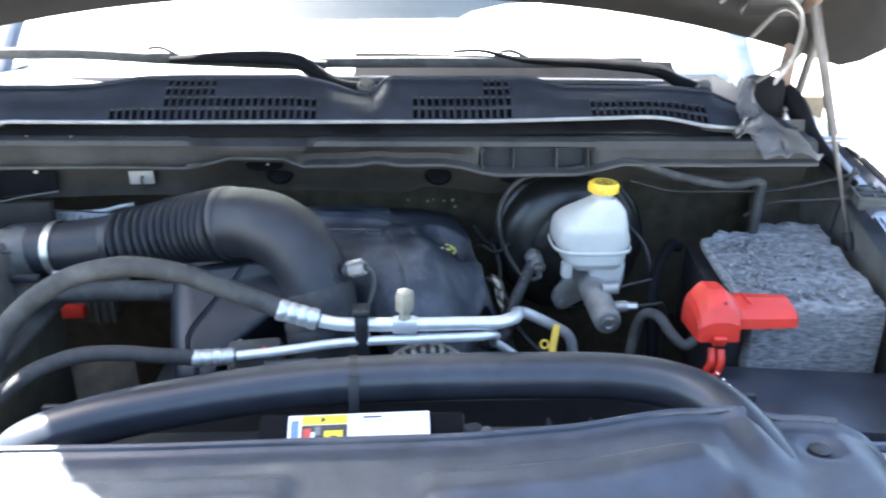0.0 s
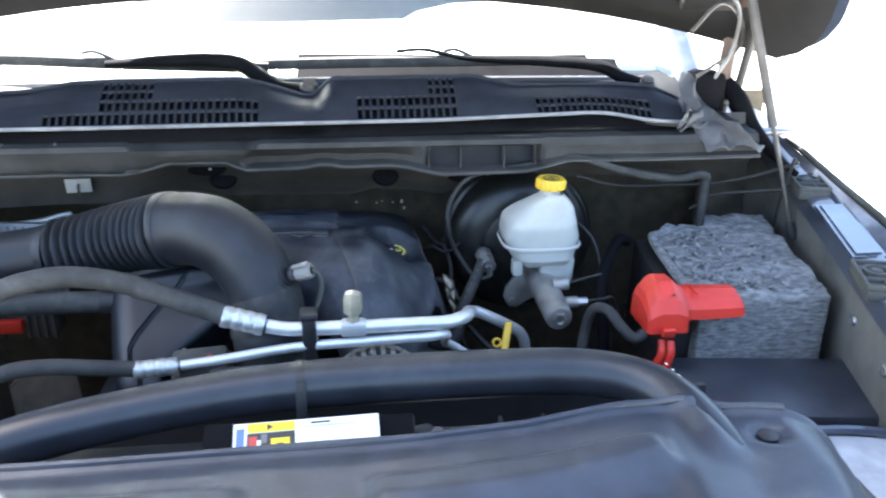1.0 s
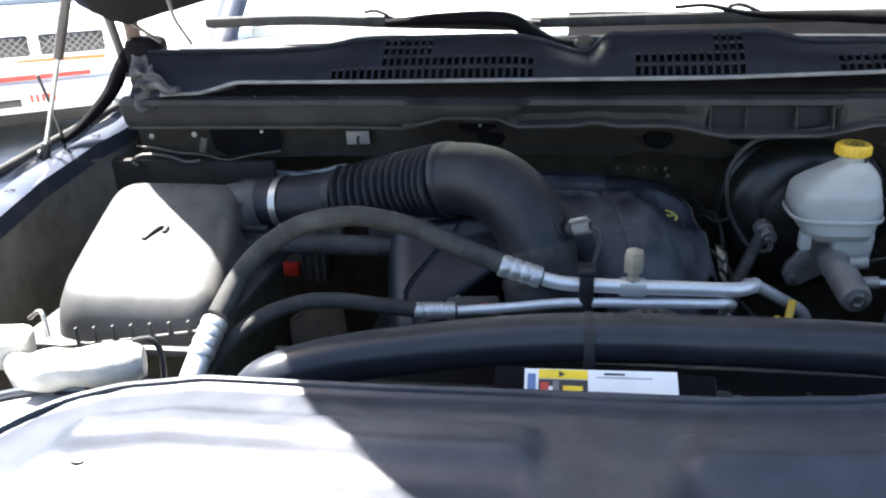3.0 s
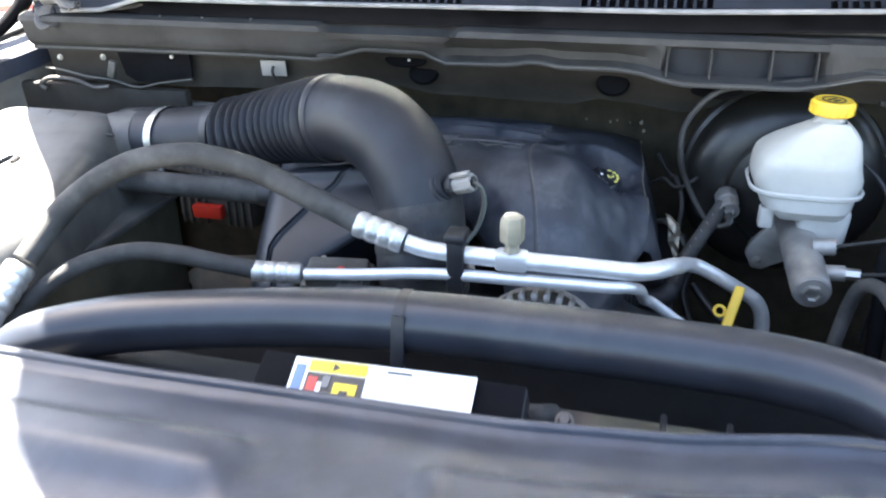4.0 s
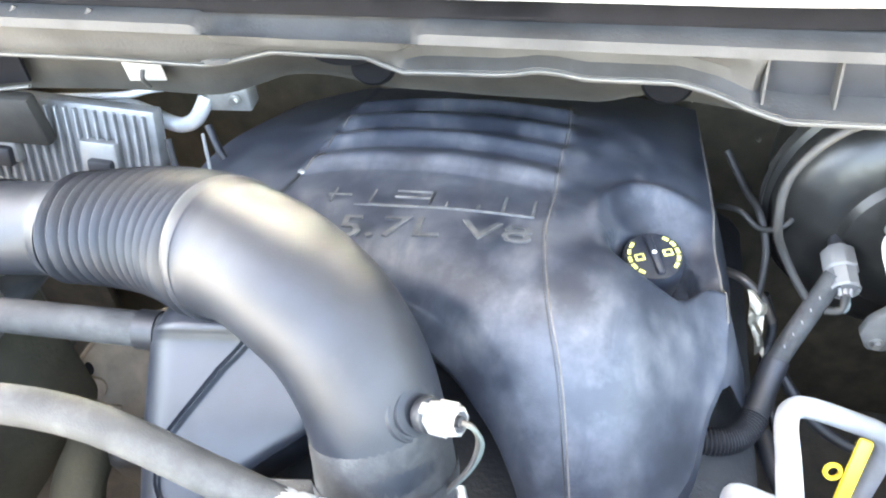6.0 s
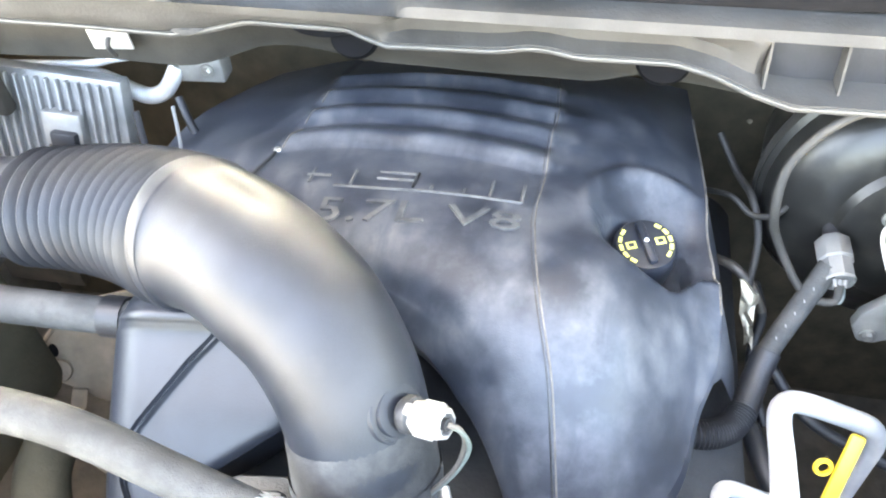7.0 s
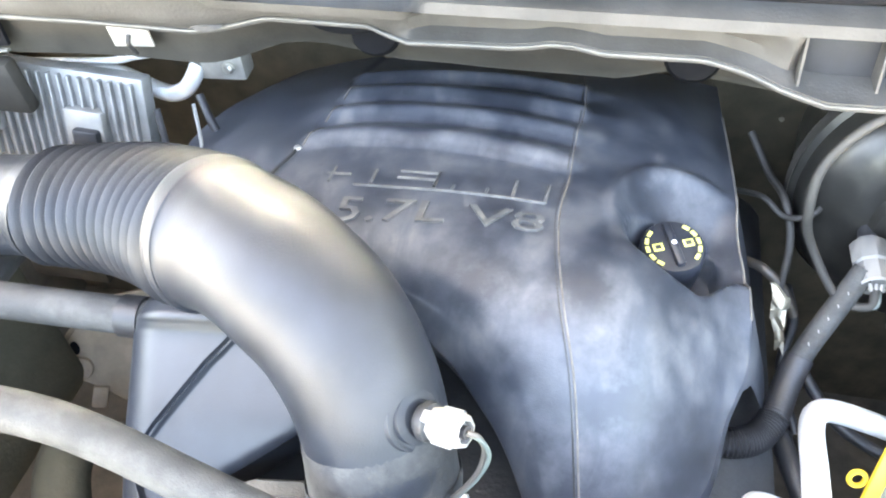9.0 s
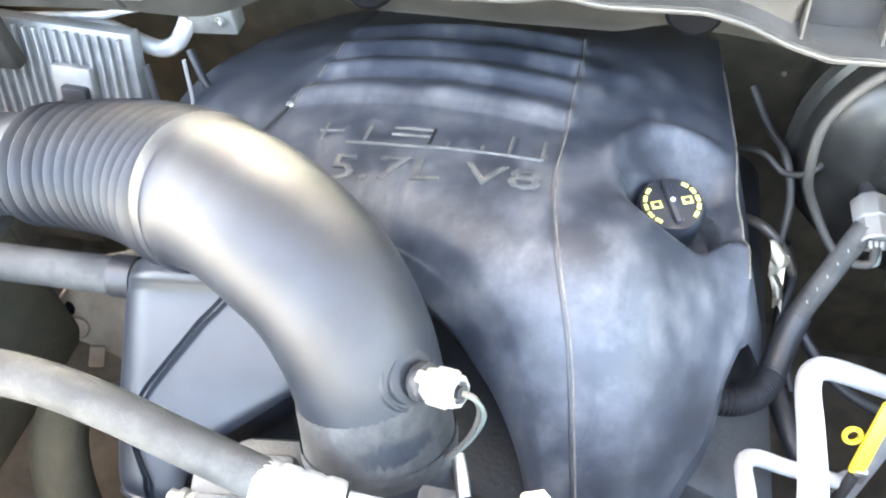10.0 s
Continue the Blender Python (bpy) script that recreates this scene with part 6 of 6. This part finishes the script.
def terminal_cover():
    w = thing("terminal_cover", (0.55, 1.07, 1.06), "bright red plastic battery terminal cover", "terminal cover")
    # a tall faceted hood over the clamp that steps down to a flat arm; x, top, bottom, front
    cut = [(0.473, 1.104, 1.066, 1.040), (0.477, 1.116, 1.066, 1.038), (0.487, 1.129, 1.066, 1.037), (0.494, 1.134, 1.066, 1.037), (0.517, 1.133, 1.066, 1.037), (0.529, 1.124, 1.066, 1.037), (0.534, 1.119, 1.067, 1.038), (0.536, 1.117, 1.080, 1.047), (0.541, 1.114, 1.080, 1.050), (0.590, 1.112, 1.080, 1.051), (0.624, 1.111, 1.081, 1.052), (0.627, 1.108, 1.083, 1.054)]

    def shell(u, v):
        k = min(max(int(round(u)) - 1, 0), len(cut) - 1)
        x, zt, zb, yf = cut[k]
        depth = zt - zb
        ring = [(yf, zb), (yf + 0.002, zb + 0.45 * depth), (yf + 0.012, zt - 0.28 * depth), (yf + 0.016, zt - 0.22 * depth), (yf + 0.034, zt - 0.002), (yf + 0.039, zt), (1.106, zt - 0.001), (1.111, zt - 0.006), (1.113, zb), (yf, zb)]
        if u < 0.5 or u > len(cut) + 0.5:
            return (x, 0.5 * (yf + 1.113), 0.5 * (zt + zb))
        return (x, *ring[int(round(v))])
    bm = sheet(shell, range(len(cut) + 2), range(10))
    bmesh.ops.remove_doubles(bm, verts=bm.verts, dist=0.0002)
    part("hood", bm, M_RED, w, angle=18)
    part("ridge", rbox((0.003, 0.040, 0.003), pose(0.556, 1.086, 1.114, 0, 0, 0), 0.001), M_RED, w)
    part("hinge_hole", lathe([(0.0022, 0.0), (0.002, 0.001), (0, 0.001)], aim((0.512, 1.052, 1.121), (0, -0.6, 0.8)), 10), M_BLACK, w)
    part("tab", rbox((0.020, 0.008, 0.016), pose(0.500, 1.028, 1.072, 20), 0.003), M_RED, w)
    part("cable", tube([(0.472, 1.05, 1.062), (0.455, 1.045, 1.058), (0.44, 1.055, 1.070), (0.425, 1.09, 1.085), (0.41, 1.12, 1.06), (0.40, 1.13, 0.95)], 0.008, 10), M_RUBBER, w)
    part("cable", tube([(0.50, 1.05, 1.05), (0.498, 1.04, 1.03), (0.492, 1.05, 1.0), (0.49, 1.06, 0.95)], 0.006, 10), M_RED, w)
    part("cable", tube([(0.512, 1.045, 1.05), (0.510, 1.035, 1.03), (0.504, 1.045, 0.99), (0.50, 1.06, 0.95)], 0.006, 10), M_RED, w)


terminal_cover()


def power_box():
    w = thing("power_box", (0.64, 0.99, 0.88), "flat black power distribution box lid beside the battery", "fuse box")
    out = [(0.500, 0.925), (0.798, 0.886), (0.828, 1.052), (0.530, 1.088)]
    part("lid", slab(out, 0.972, 1.000, bevel=0.006), M_SHIELD, w)
    c = Vector((0.652, 0.99))
    part("lid_rim", slab([(c.x + (x - c.x) * 1.02, c.y + (y - c.y) * 1.03) for x, y in out], 0.950, 0.975, bevel=0.003), M_BLACK, w)
    part("base", slab([(c.x + (x - c.x) * 0.98, c.y + (y - c.y) * 0.97) for x, y in out], 0.86, 0.952, bevel=0.004), M_BLACK, w)
    part("front_rail", rbox((0.24, 0.004, 0.006), pose(0.645, 0.9015, 0.962, 0, 0, -7.4), 0.001), M_GREY, w)
    part("latch", rbox((0.035, 0.006, 0.012), pose(0.60, 0.909, 0.985, 0, 0, -7.4), 0.002), M_BLACK, w)


power_box()


M_PAD = mat("dusty_grey_rubber", (0.060, 0.058, 0.052), 0.75, dust=0.4, dust_col=(0.16, 0.15, 0.13), bump=0.2)


def bump_pad(at, turn):
    w = thing("bump_stop", at, "black ribbed plastic bump stop on the fender rail", "bump stop", "fender bump stops")
    m = pose(*at, 0, 0, turn)
    part("base", rbox((0.056, 0.108, 0.018), m @ pose(0, 0, -0.001), 0.006), M_PAD, w)
    for dx, dy, sx, sy in ((0, -0.050, 0.052, 0.006), (0, 0.050, 0.052, 0.006), (-0.0255, 0, 0.005, 0.104), (0.0255, 0, 0.005, 0.104), (0, -0.020, 0.050, 0.004), (0.002, -0.034, 0.004, 0.028)):
        part("rib", rbox((sx, sy, 0.010), m @ pose(dx, dy, 0.011), 0.002), M_PAD, w)
    part("cup", lathe([(0.020, 0.007), (0.0195, 0.016), (0.016, 0.0165), (0.0155, 0.010), (0.009, 0.010), (0.008, 0.015), (0.0, 0.015)], m @ pose(0, 0.014, 0), 24), M_PAD, w)


bump_pad((0.890, 1.366, 1.180), -17)
bump_pad((0.797, 1.010, 1.146), -20)


# ---------------------------------------------------------------- engine below
def engine_block():
    w = thing("engine_block", (0, 1.3, 0.55), "grimy dark engine block under the cover", "engine")
    part("block", rbox((0.42, 0.50, 0.36), pose(-0.06, 1.36, 0.78), 0.03), M_BLOCK, w)
    part("head", rbox((0.13, 0.46, 0.12), pose(0.155, 1.38, 0.90, 0, 32, 0), 0.02), M_BLOCK, w)
    part("head", rbox((0.13, 0.46, 0.12), pose(-0.285, 1.38, 0.90, 0, -32, 0), 0.02), M_BLOCK, w)
    part("front_case", rbox((0.30, 0.10, 0.30), pose(-0.03, 1.10, 0.80), 0.03), M_BLOCK, w)
    for k in range(4):
        part("coil_pack", rbox((0.03, 0.05, 0.03), pose(0.195, 1.30 + 0.06 * k, 0.925, 0, 30, 0), 0.006), M_BLOCK, w)


engine_block()


def alternator():
    w = thing("alternator", (0.07, 1.06, 0.85), "silver finned alternator behind the cooling pipe", "alternator")
    m = aim((0.080, 1.012, 0.992), (0, -1, 0.25))
    part("housing", lathe([(0.066, -0.045), (0.074, -0.03), (0.078, -0.01), (0.072, 0.004), (0.062, 0.008)], m, 40), M_DARK, w, "dark vented shoulder")
    for k in range(34):
        a = 2 * math.pi * k / 34
        part("vent_rib", rbox((0.010, 0.0065, 0.034), m @ pose(0.074 * math.cos(a), 0.074 * math.sin(a), -0.010, 0, 0, math.degrees(a) + 12), 0.002, 1), M_CAST, w)
    part("rear_band", lathe([(0.070, -0.045), (0.076, -0.043), (0.078, -0.030), (0.074, -0.028)], m, 40), M_CAST, w)
    part("front_ring", lathe([(0.066, 0.004), (0.070, 0.010), (0.066, 0.016), (0.060, 0.016), (0.058, 0.008)], m, 40), M_CAST, w)
    part("fan_disc", lathe([(0.060, 0.006), (0.022, 0.010), (0.022, 0.030), (0, 0.030)], m, 32), M_DARK, w)
    for k in range(20):
        a = 2 * math.pi * k / 20
        part("fin", rbox((0.036, 0.005, 0.012), m @ pose(0.046 * math.cos(a), 0.046 * math.sin(a), 0.012, 0, 0, math.degrees(a) + 28), 0.001, 1), M_CAST, w)
    part("pulley", lathe([(0.032, 0.03), (0.034, 0.034), (0.030, 0.040), (0.034, 0.046), (0.030, 0.052), (0.034, 0.058), (0.012, 0.060), (0, 0.060)], m, 30), M_DARK, w)
    part("mount", rbox((0.035, 0.05, 0.09), pose(0.160, 1.05, 0.975, 0, 12, 0), 0.012), M_CAST, w)
    bolt((0.136, 1.005, 1.020), (0, -0.9, 0.4), 0.008, w)


alternator()


def left_bracket():
    w = thing("engine_bracket", (-0.36, 1.16, 0.85), "dusty tan cast bracket beside the engine", "bracket")
    # rounded cast plate deep beside the resonator, with one bolt hole
    n = Vector((0.5402, -0.6083, 0.5815))
    x = Vector((0.7477, 0.6640, 0.0))
    y = n.cross(x)
    m = Matrix(((x.x, y.x, n.x, -0.526), (x.y, y.y, n.y, 1.296), (x.z, y.z, n.z, 0.852), (0, 0, 0, 1)))
    bm = slab([(0.045, 0.052), (0.027, 0.048), (0.010, 0.041), (-0.007, 0.032), (-0.020, 0.022), (-0.030, 0.008), (-0.036, -0.005), (-0.030, -0.021), (-0.007, -0.045), (0.014, -0.075), (0.090, -0.080), (0.110, 0.040)], -0.012, 0.0, m, 0.003)
    part("plate", bm, M_PLATE, w)
    part("rim", tube([tuple(m @ Vector(p)) for p in ((0.045, 0.052, 0), (0.010, 0.041, 0), (-0.020, 0.022, 0), (-0.035, -0.005, 0), (-0.030, -0.021, 0))], 0.003, 8), M_TAN, w)
    part("bolt_hole", lathe([(0.0065, 0), (0.0065, 0.001), (0.0, 0.001)], m @ pose(-0.013, 0.010, 0.0003) @ Matrix.Diagonal((0.75, 1.3, 1, 1)), 20), M_JET, w, "dark bolt hole")
    part("boss", lathe([(0.015, 0), (0.013, 0.005), (0.0, 0.005)], m @ pose(-0.017, -0.016, 0.0), 20), M_TAN, w)
    part("lug", rbox((0.018, 0.026, 0.014), m @ pose(-0.010, -0.056, 0.002, 0, 0, -28), 0.003), M_TAN, w)
    part("arm", rbox((0.055, 0.035, 0.20), pose(-0.415, 1.20, 0.80, 15, 0, 20), 0.015, 3), M_DARK, w)


left_bracket()


def torn_foil():
    w = thing("torn_foil", (0.13, 1.706, 1.06), "torn shiny scraps of heat-shield foil on the firewall", "foil")
    rnd = random.Random(5)
    for x, z, r in ((0.062, 1.067, 0.005), (0.106, 1.065, 0.006), (0.118, 1.068, 0.004), (0.141, 1.065, 0.006), (0.161, 1.067, 0.008), (0.166, 1.052, 0.008), (0.161, 1.030, 0.008), (0.254, 0.973, 0.007)):
        ang = [2 * math.pi * k / 7 for k in range(7)]
        outline = [(0.5 * r * rnd.uniform(0.5, 1.3) * math.cos(a), 0.5 * r * rnd.uniform(0.5, 1.3) * math.sin(a)) for a in ang]
        part("scrap", slab(outline, -0.003, 0.001, pose(x, 1.709, z, 90 - rnd.uniform(10, 40), rnd.uniform(-20, 20), rnd.uniform(-25, 25)), 0.0004), M_COPPER, w)


torn_foil()


def control_module():
    w = thing("control_module", (-0.50, 1.38, 1.0), "grey finned aluminium control module on the firewall", "control module")
    m = pose(-0.602, 1.490, 1.052, 78, 4, 0)
    part("case", rbox((0.26, 0.13, 0.022), m, 0.004), M_CAST, w)
    for k in range(19):
        part("fin", rbox((0.004, 0.118, 0.008), m @ pose(-0.117 + 0.013 * k, 0, 0.014), 0.001, 1), M_CAST, w)
    for x in (-0.085, 0.055):
        part("bracket", rbox((0.050, 0.045, 0.016), m @ pose(x, 0.000, 0.018), 0.004), M_MC, w)
        part("plug", rbox((0.032, 0.026, 0.022), m @ pose(x + 0.004, -0.012, 0.024), 0.003), M_BLACK, w)
    part("harness", tube([(-0.432, 1.455, 1.10), (-0.425, 1.44, 1.06), (-0.42, 1.43, 1.02), (-0.40, 1.42, 0.96)], 0.004, 8), M_BLACK, w)
    part("harness", tube([(-0.395, 1.47, 1.10), (-0.388, 1.45, 1.06), (-0.385, 1.43, 1.04), (-0.36, 1.42, 1.01)], 0.0022, 8), M_GREY, w)
    part("red_plug", rbox((0.060, 0.020, 0.026), pose(-0.606, 1.487, 0.911), 0.004), M_RED, w, "red connector lock")
    part("connector", rbox((0.15, 0.05, 0.085), pose(-0.595, 1.525, 0.92), 0.006), M_INNER, w)
    for k in range(10):
        if k not in (4, 5):
            part("connector_rib", rbox((0.005, 0.012, 0.08), pose(-0.664 + 0.0155 * k, 1.497, 0.92), 0.001, 1), M_INNER, w)


control_module()


def heater_pipes():
    w = thing("heater_pipes", (-0.45, 1.42, 1.1), "pair of bright aluminium refrigerant pipes along the firewall", "pipe")
    part("large_pipe", tube([(-0.86, 1.53, 1.055), (-0.76, 1.53, 1.067), (-0.697, 1.53, 1.073), (-0.60, 1.53, 1.084), (-0.533, 1.53, 1.089), (-0.505, 1.53, 1.082), (-0.482, 1.53, 1.071), (-0.462, 1.53, 1.066), (-0.442, 1.53, 1.074), (-0.428, 1.532, 1.090), (-0.421, 1.54, 1.104)], 0.0100, 16, 8), M_ALU, w)
    part("small_pipe", tube([(-0.86, 1.535, 1.072), (-0.688, 1.53, 1.091), (-0.56, 1.53, 1.102), (-0.52, 1.53, 1.107), (-0.495, 1.53, 1.114), (-0.472, 1.534, 1.117)], 0.0048, 12, 8), M_ALU, w)
    part("end_block", rbox((0.058, 0.03, 0.034), pose(-0.393, 1.550, 1.104, 0, 0, 4), 0.004), M_MC, w)
    part("pipe_nut", lathe([(0.012, 0), (0.012, 0.012), (0, 0.012)], aim((-0.421, 1.536, 1.100), (0, 1, 0.4)), 6), M_STEEL, w)
    bolt((-0.380, 1.534, 1.106), (0, -1, 0), 0.005, w)


heater_pipes()


def washer_neck():
    w = thing("washer_fittings", (-0.62, 0.80, 0.95), "sun-bleached pale plastic filler fittings with a thin hose", "filler neck")
    pale = mat("bleached_plastic", (0.55, 0.53, 0.47), 0.6, vary=0.2, dust=0.4, bump=0.4)
    part("body", tube([(-0.665, 0.79, 1.075, 0.020), (-0.63, 0.785, 1.085, 0.026), (-0.60, 0.785, 1.09, 0.022), (-0.565, 0.79, 1.092, 0.026), (-0.535, 0.80, 1.092, 0.025), (-0.522, 0.805, 1.092, 0.018)], 0.02, 18, 6), pale, w)
    part("elbow", rbox((0.07, 0.05, 0.045), pose(-0.725, 0.83, 1.085, 8, 6, 20), 0.012, 3), pale, w)
    part("neck", tube([(-0.70, 0.82, 1.075), (-0.68, 0.805, 1.06), (-0.66, 0.80, 1.0)], 0.018, 14), pale, w)
    part("hose", tube([(-0.535, 0.81, 1.115), (-0.515, 0.815, 1.115), (-0.508, 0.82, 1.09), (-0.512, 0.815, 1.03)], 0.0035, 8), M_RUBBER, w)
    part("rod", tube([(-0.735, 0.90, 1.09), (-0.70, 0.88, 1.11), (-0.69, 0.87, 1.08)], 0.003, 8), M_STEEL, w)


washer_neck()


def cable_run(name, pts, r, label, material=None):
    w = thing(name, pts[0], label, "cable", "loose cables and wires")
    part("sheath", tube(pts, r, 10 if r < 0.01 else 18, 6), material or M_DARK, w)


cable_run("cable", [(-0.858, 1.432, 1.142), (-0.866, 1.431, 1.150), (-0.852, 1.432, 1.160), (-0.829, 1.432, 1.163), (-0.79, 1.432, 1.160), (-0.758, 1.432, 1.150), (-0.73, 1.436, 1.152)], 0.0042, "dark wiring cable hooked to the firewall", M_STRUT)
cable_run("cable", [(0.40, 1.42, 1.232), (0.46, 1.40, 1.238), (0.54, 1.39, 1.215), (0.64, 1.395, 1.195), (0.70, 1.40, 1.20), (0.71, 1.41, 1.16), (0.71, 1.42, 0.95)], 0.008, "grey taped wiring harness behind the battery", M_RUBBER)
cable_run("cable", [(0.47, 1.43, 1.195), (0.55, 1.43, 1.175), (0.66, 1.44, 1.170), (0.75, 1.44, 1.172), (0.82, 1.40, 1.20), (0.86, 1.36, 1.23)], 0.0035, "thin dark cable behind the battery")
cable_run("cable", [(0.475, 1.20, 0.85), (0.47, 1.22, 0.98), (0.475, 1.26, 1.06), (0.52, 1.33, 1.10), (0.55, 1.36, 1.09)], 0.010, "black corrugated loom beside the battery", M_JET)
cable_run("cable", [(0.44, 1.38, 1.14), (0.48, 1.34, 1.10), (0.49, 1.31, 1.03), (0.48, 1.30, 0.90)], 0.003, "thin black cable beside the brake reservoir", M_BLACK)
cable_run("cable", [(-0.36, 0.94, 0.98), (-0.34, 0.93, 1.03), (-0.315, 0.925, 1.0), (-0.31, 0.93, 0.93)], 0.004, "pale thin wire near the cooling pipe", M_GREY)
cable_run("cable", [(0.85, 1.36, 1.18), (0.80, 1.40, 1.165), (0.74, 1.43, 1.15), (0.70, 1.44, 1.12)], 0.003, "dark cable from the strut to the firewall", M_DARK)


cable_run("coolant_hose", [(-0.475, 1.19, 0.86), (-0.455, 1.13, 0.865), (-0.43, 1.08, 0.82), (-0.41, 1.04, 0.70)], 0.028, "dusty brown hose beside the engine", M_OLIVE)
cable_run("coolant_hose", [(0.185, 1.23, 0.925), (0.205, 1.19, 0.905), (0.25, 1.13, 0.87), (0.30, 1.02, 0.80)], 0.013, "black rubber hose below the engine cover", M_BLACK)
cable_run("coolant_hose", [(0.245, 1.30, 0.90), (0.265, 1.24, 0.89), (0.32, 1.16, 0.85), (0.36, 1.05, 0.78)], 0.010, "black rubber hose below the engine cover", M_BLACK)
cable_run("cable", [(0.26, 1.36, 0.93), (0.30, 1.32, 0.90), (0.36, 1.30, 0.88), (0.42, 1.29, 0.86)], 0.006, "dark wiring loom under the master cylinder", M_BLACK)
cable_run("cable", [(0.24, 1.42, 0.98), (0.255, 1.41, 0.94), (0.25, 1.38, 0.90), (0.27, 1.33, 0.86)], 0.005, "dark wiring loom beside the booster", M_BLACK)


cable_run("cable", [(0.195, 1.56, 1.06), (0.215, 1.52, 1.04), (0.225, 1.47, 1.05), (0.235, 1.44, 1.02), (0.23, 1.40, 0.98)], 0.004, "dark taped loom behind the engine cover", M_DARK)
cable_run("cable", [(0.185, 1.50, 1.03), (0.205, 1.47, 1.05), (0.225, 1.45, 1.045), (0.245, 1.44, 1.06), (0.262, 1.46, 1.07)], 0.003, "thin dark line behind the engine cover", M_DARK)
cable_run("cable", [(0.20, 1.44, 0.99), (0.215, 1.42, 1.00), (0.235, 1.41, 0.985), (0.25, 1.40, 0.96)], 0.005, "grey corrugated wire cover beside the booster", M_STRUT)
cable_run("cable", [(-0.405, 1.50, 1.09), (-0.385, 1.48, 1.06), (-0.36, 1.47, 1.03), (-0.33, 1.45, 0.99)], 0.005, "dark loom behind the engine cover", M_BLACK)


def foil():
    w = thing("heat_foil", (0.23, 1.37, 0.95), "crumpled shiny heat foil between cover and booster", "heat shield")
    part("sheet", sheet(lambda u, v: (0.210 + 0.020 * u + v * (0.021 - 0.009 * u) + 0.002 * math.sin(9 * v), 1.370 + 0.005 * math.sin(11 * v + 5 * u) + 0.004 * math.sin(23 * v), 1.034 - 0.012 * u - 0.083 * v), np.linspace(0, 1, 8), np.linspace(0, 1, 14), 0.001), M_COPPER, w)
    part("flap", sheet(lambda u, v: (0.40 + 0.05 * u, 1.24 + 0.06 * v, 0.83 + 0.006 * math.sin(13 * u + 9 * v)), np.linspace(0, 1, 8), np.linspace(0, 1, 8), 0.001), M_COPPER, w)


foil()


# ---------------------------------------------------------------- neighbouring truck across the yard
def parked_truck():
    w = thing("parked_truck", (-4.14, 5.7, 0), "white parked truck with red stripes and a dark mesh grille", "truck")
    m = pose(-4.14, 5.7, 0, 0, 0, 36)
    part("body", rbox((2.0, 2.2, 0.72), m @ pose(-0.35, 1.1, 0.68), 0.05, 3), M_WPAINT, w)
    part("cabin", rbox((1.8, 1.6, 0.75), m @ pose(-0.35, 2.0, 1.38), 0.14, 3, 0.85), M_WPAINT, w)
    part("bumper", rbox((2.0, 0.14, 0.22), m @ pose(-0.35, -0.03, 0.43), 0.04, 3), M_WPAINT, w)
    part("undercarriage", rbox((1.7, 2.0, 0.16), m @ pose(-0.35, 1.15, 0.26), 0.03), M_DARK, w)
    part("stripe", slab([(-0.14, 0.690), (0.55, 0.672), (0.55, 0.700), (-0.05, 0.706)], -0.005, 0.004, m @ pose(0, -0.004, 0, 90)), mat("orange_stripe_paint", (0.62, 0.16, 0.04), 0.35, vary=0.1), w)
    part("stripe", slab([(-1.25, 0.548), (0.42, 0.560), (0.42, 0.590), (-1.25, 0.597)], -0.005, 0.004, m @ pose(0, -0.004, 0, 90)), M_STRIPE, w)
    for x0, x1 in ((-0.62, 0.02), (0.10, 0.56)):
        g = part("grille", rbox((x1 - x0, 0.02, 0.15), m @ pose((x0 + x1) / 2, -0.002, 0.81), 0.012), M_LBLK, w, "dark mesh grille")
        for k in range(int((x1 - x0) / 0.055)):
            for tilt in (48, -48):
                part("mesh_bar", rbox((0.008, 0.006, 0.19), m @ pose(x0 + 0.04 + 0.055 * k, -0.016, 0.81, 0, tilt, 0), 0), M_GREY, g, smooth=False)
    part("lower_vent", rbox((0.42, 0.02, 0.06), m @ pose(-0.32, -0.098, 0.405), 0.006), M_LBLK, w)
    part("number_plate", rbox((0.22, 0.012, 0.12), m @ pose(0.045, -0.105, 0.425), 0.004), M_WHITE, w)
    for k in range(5):
        part("plate_bar", rbox((0.022, 0.006, 0.06), m @ pose(-0.035 + 0.04 * k, -0.114, 0.43), 0), M_STRIPE, w, smooth=False)
    for x in (-1.15, 0.45):
        part("wheel", lathe([(0.18, -0.10), (0.31, -0.10), (0.33, -0.08), (0.33, 0.08), (0.31, 0.10), (0.18, 0.10), (0.16, 0.04), (0, 0.04)], m @ aim((x, 0.75, 0.33), (1, 0, 0)), 32), M_RUBBER, w)


parked_truck()
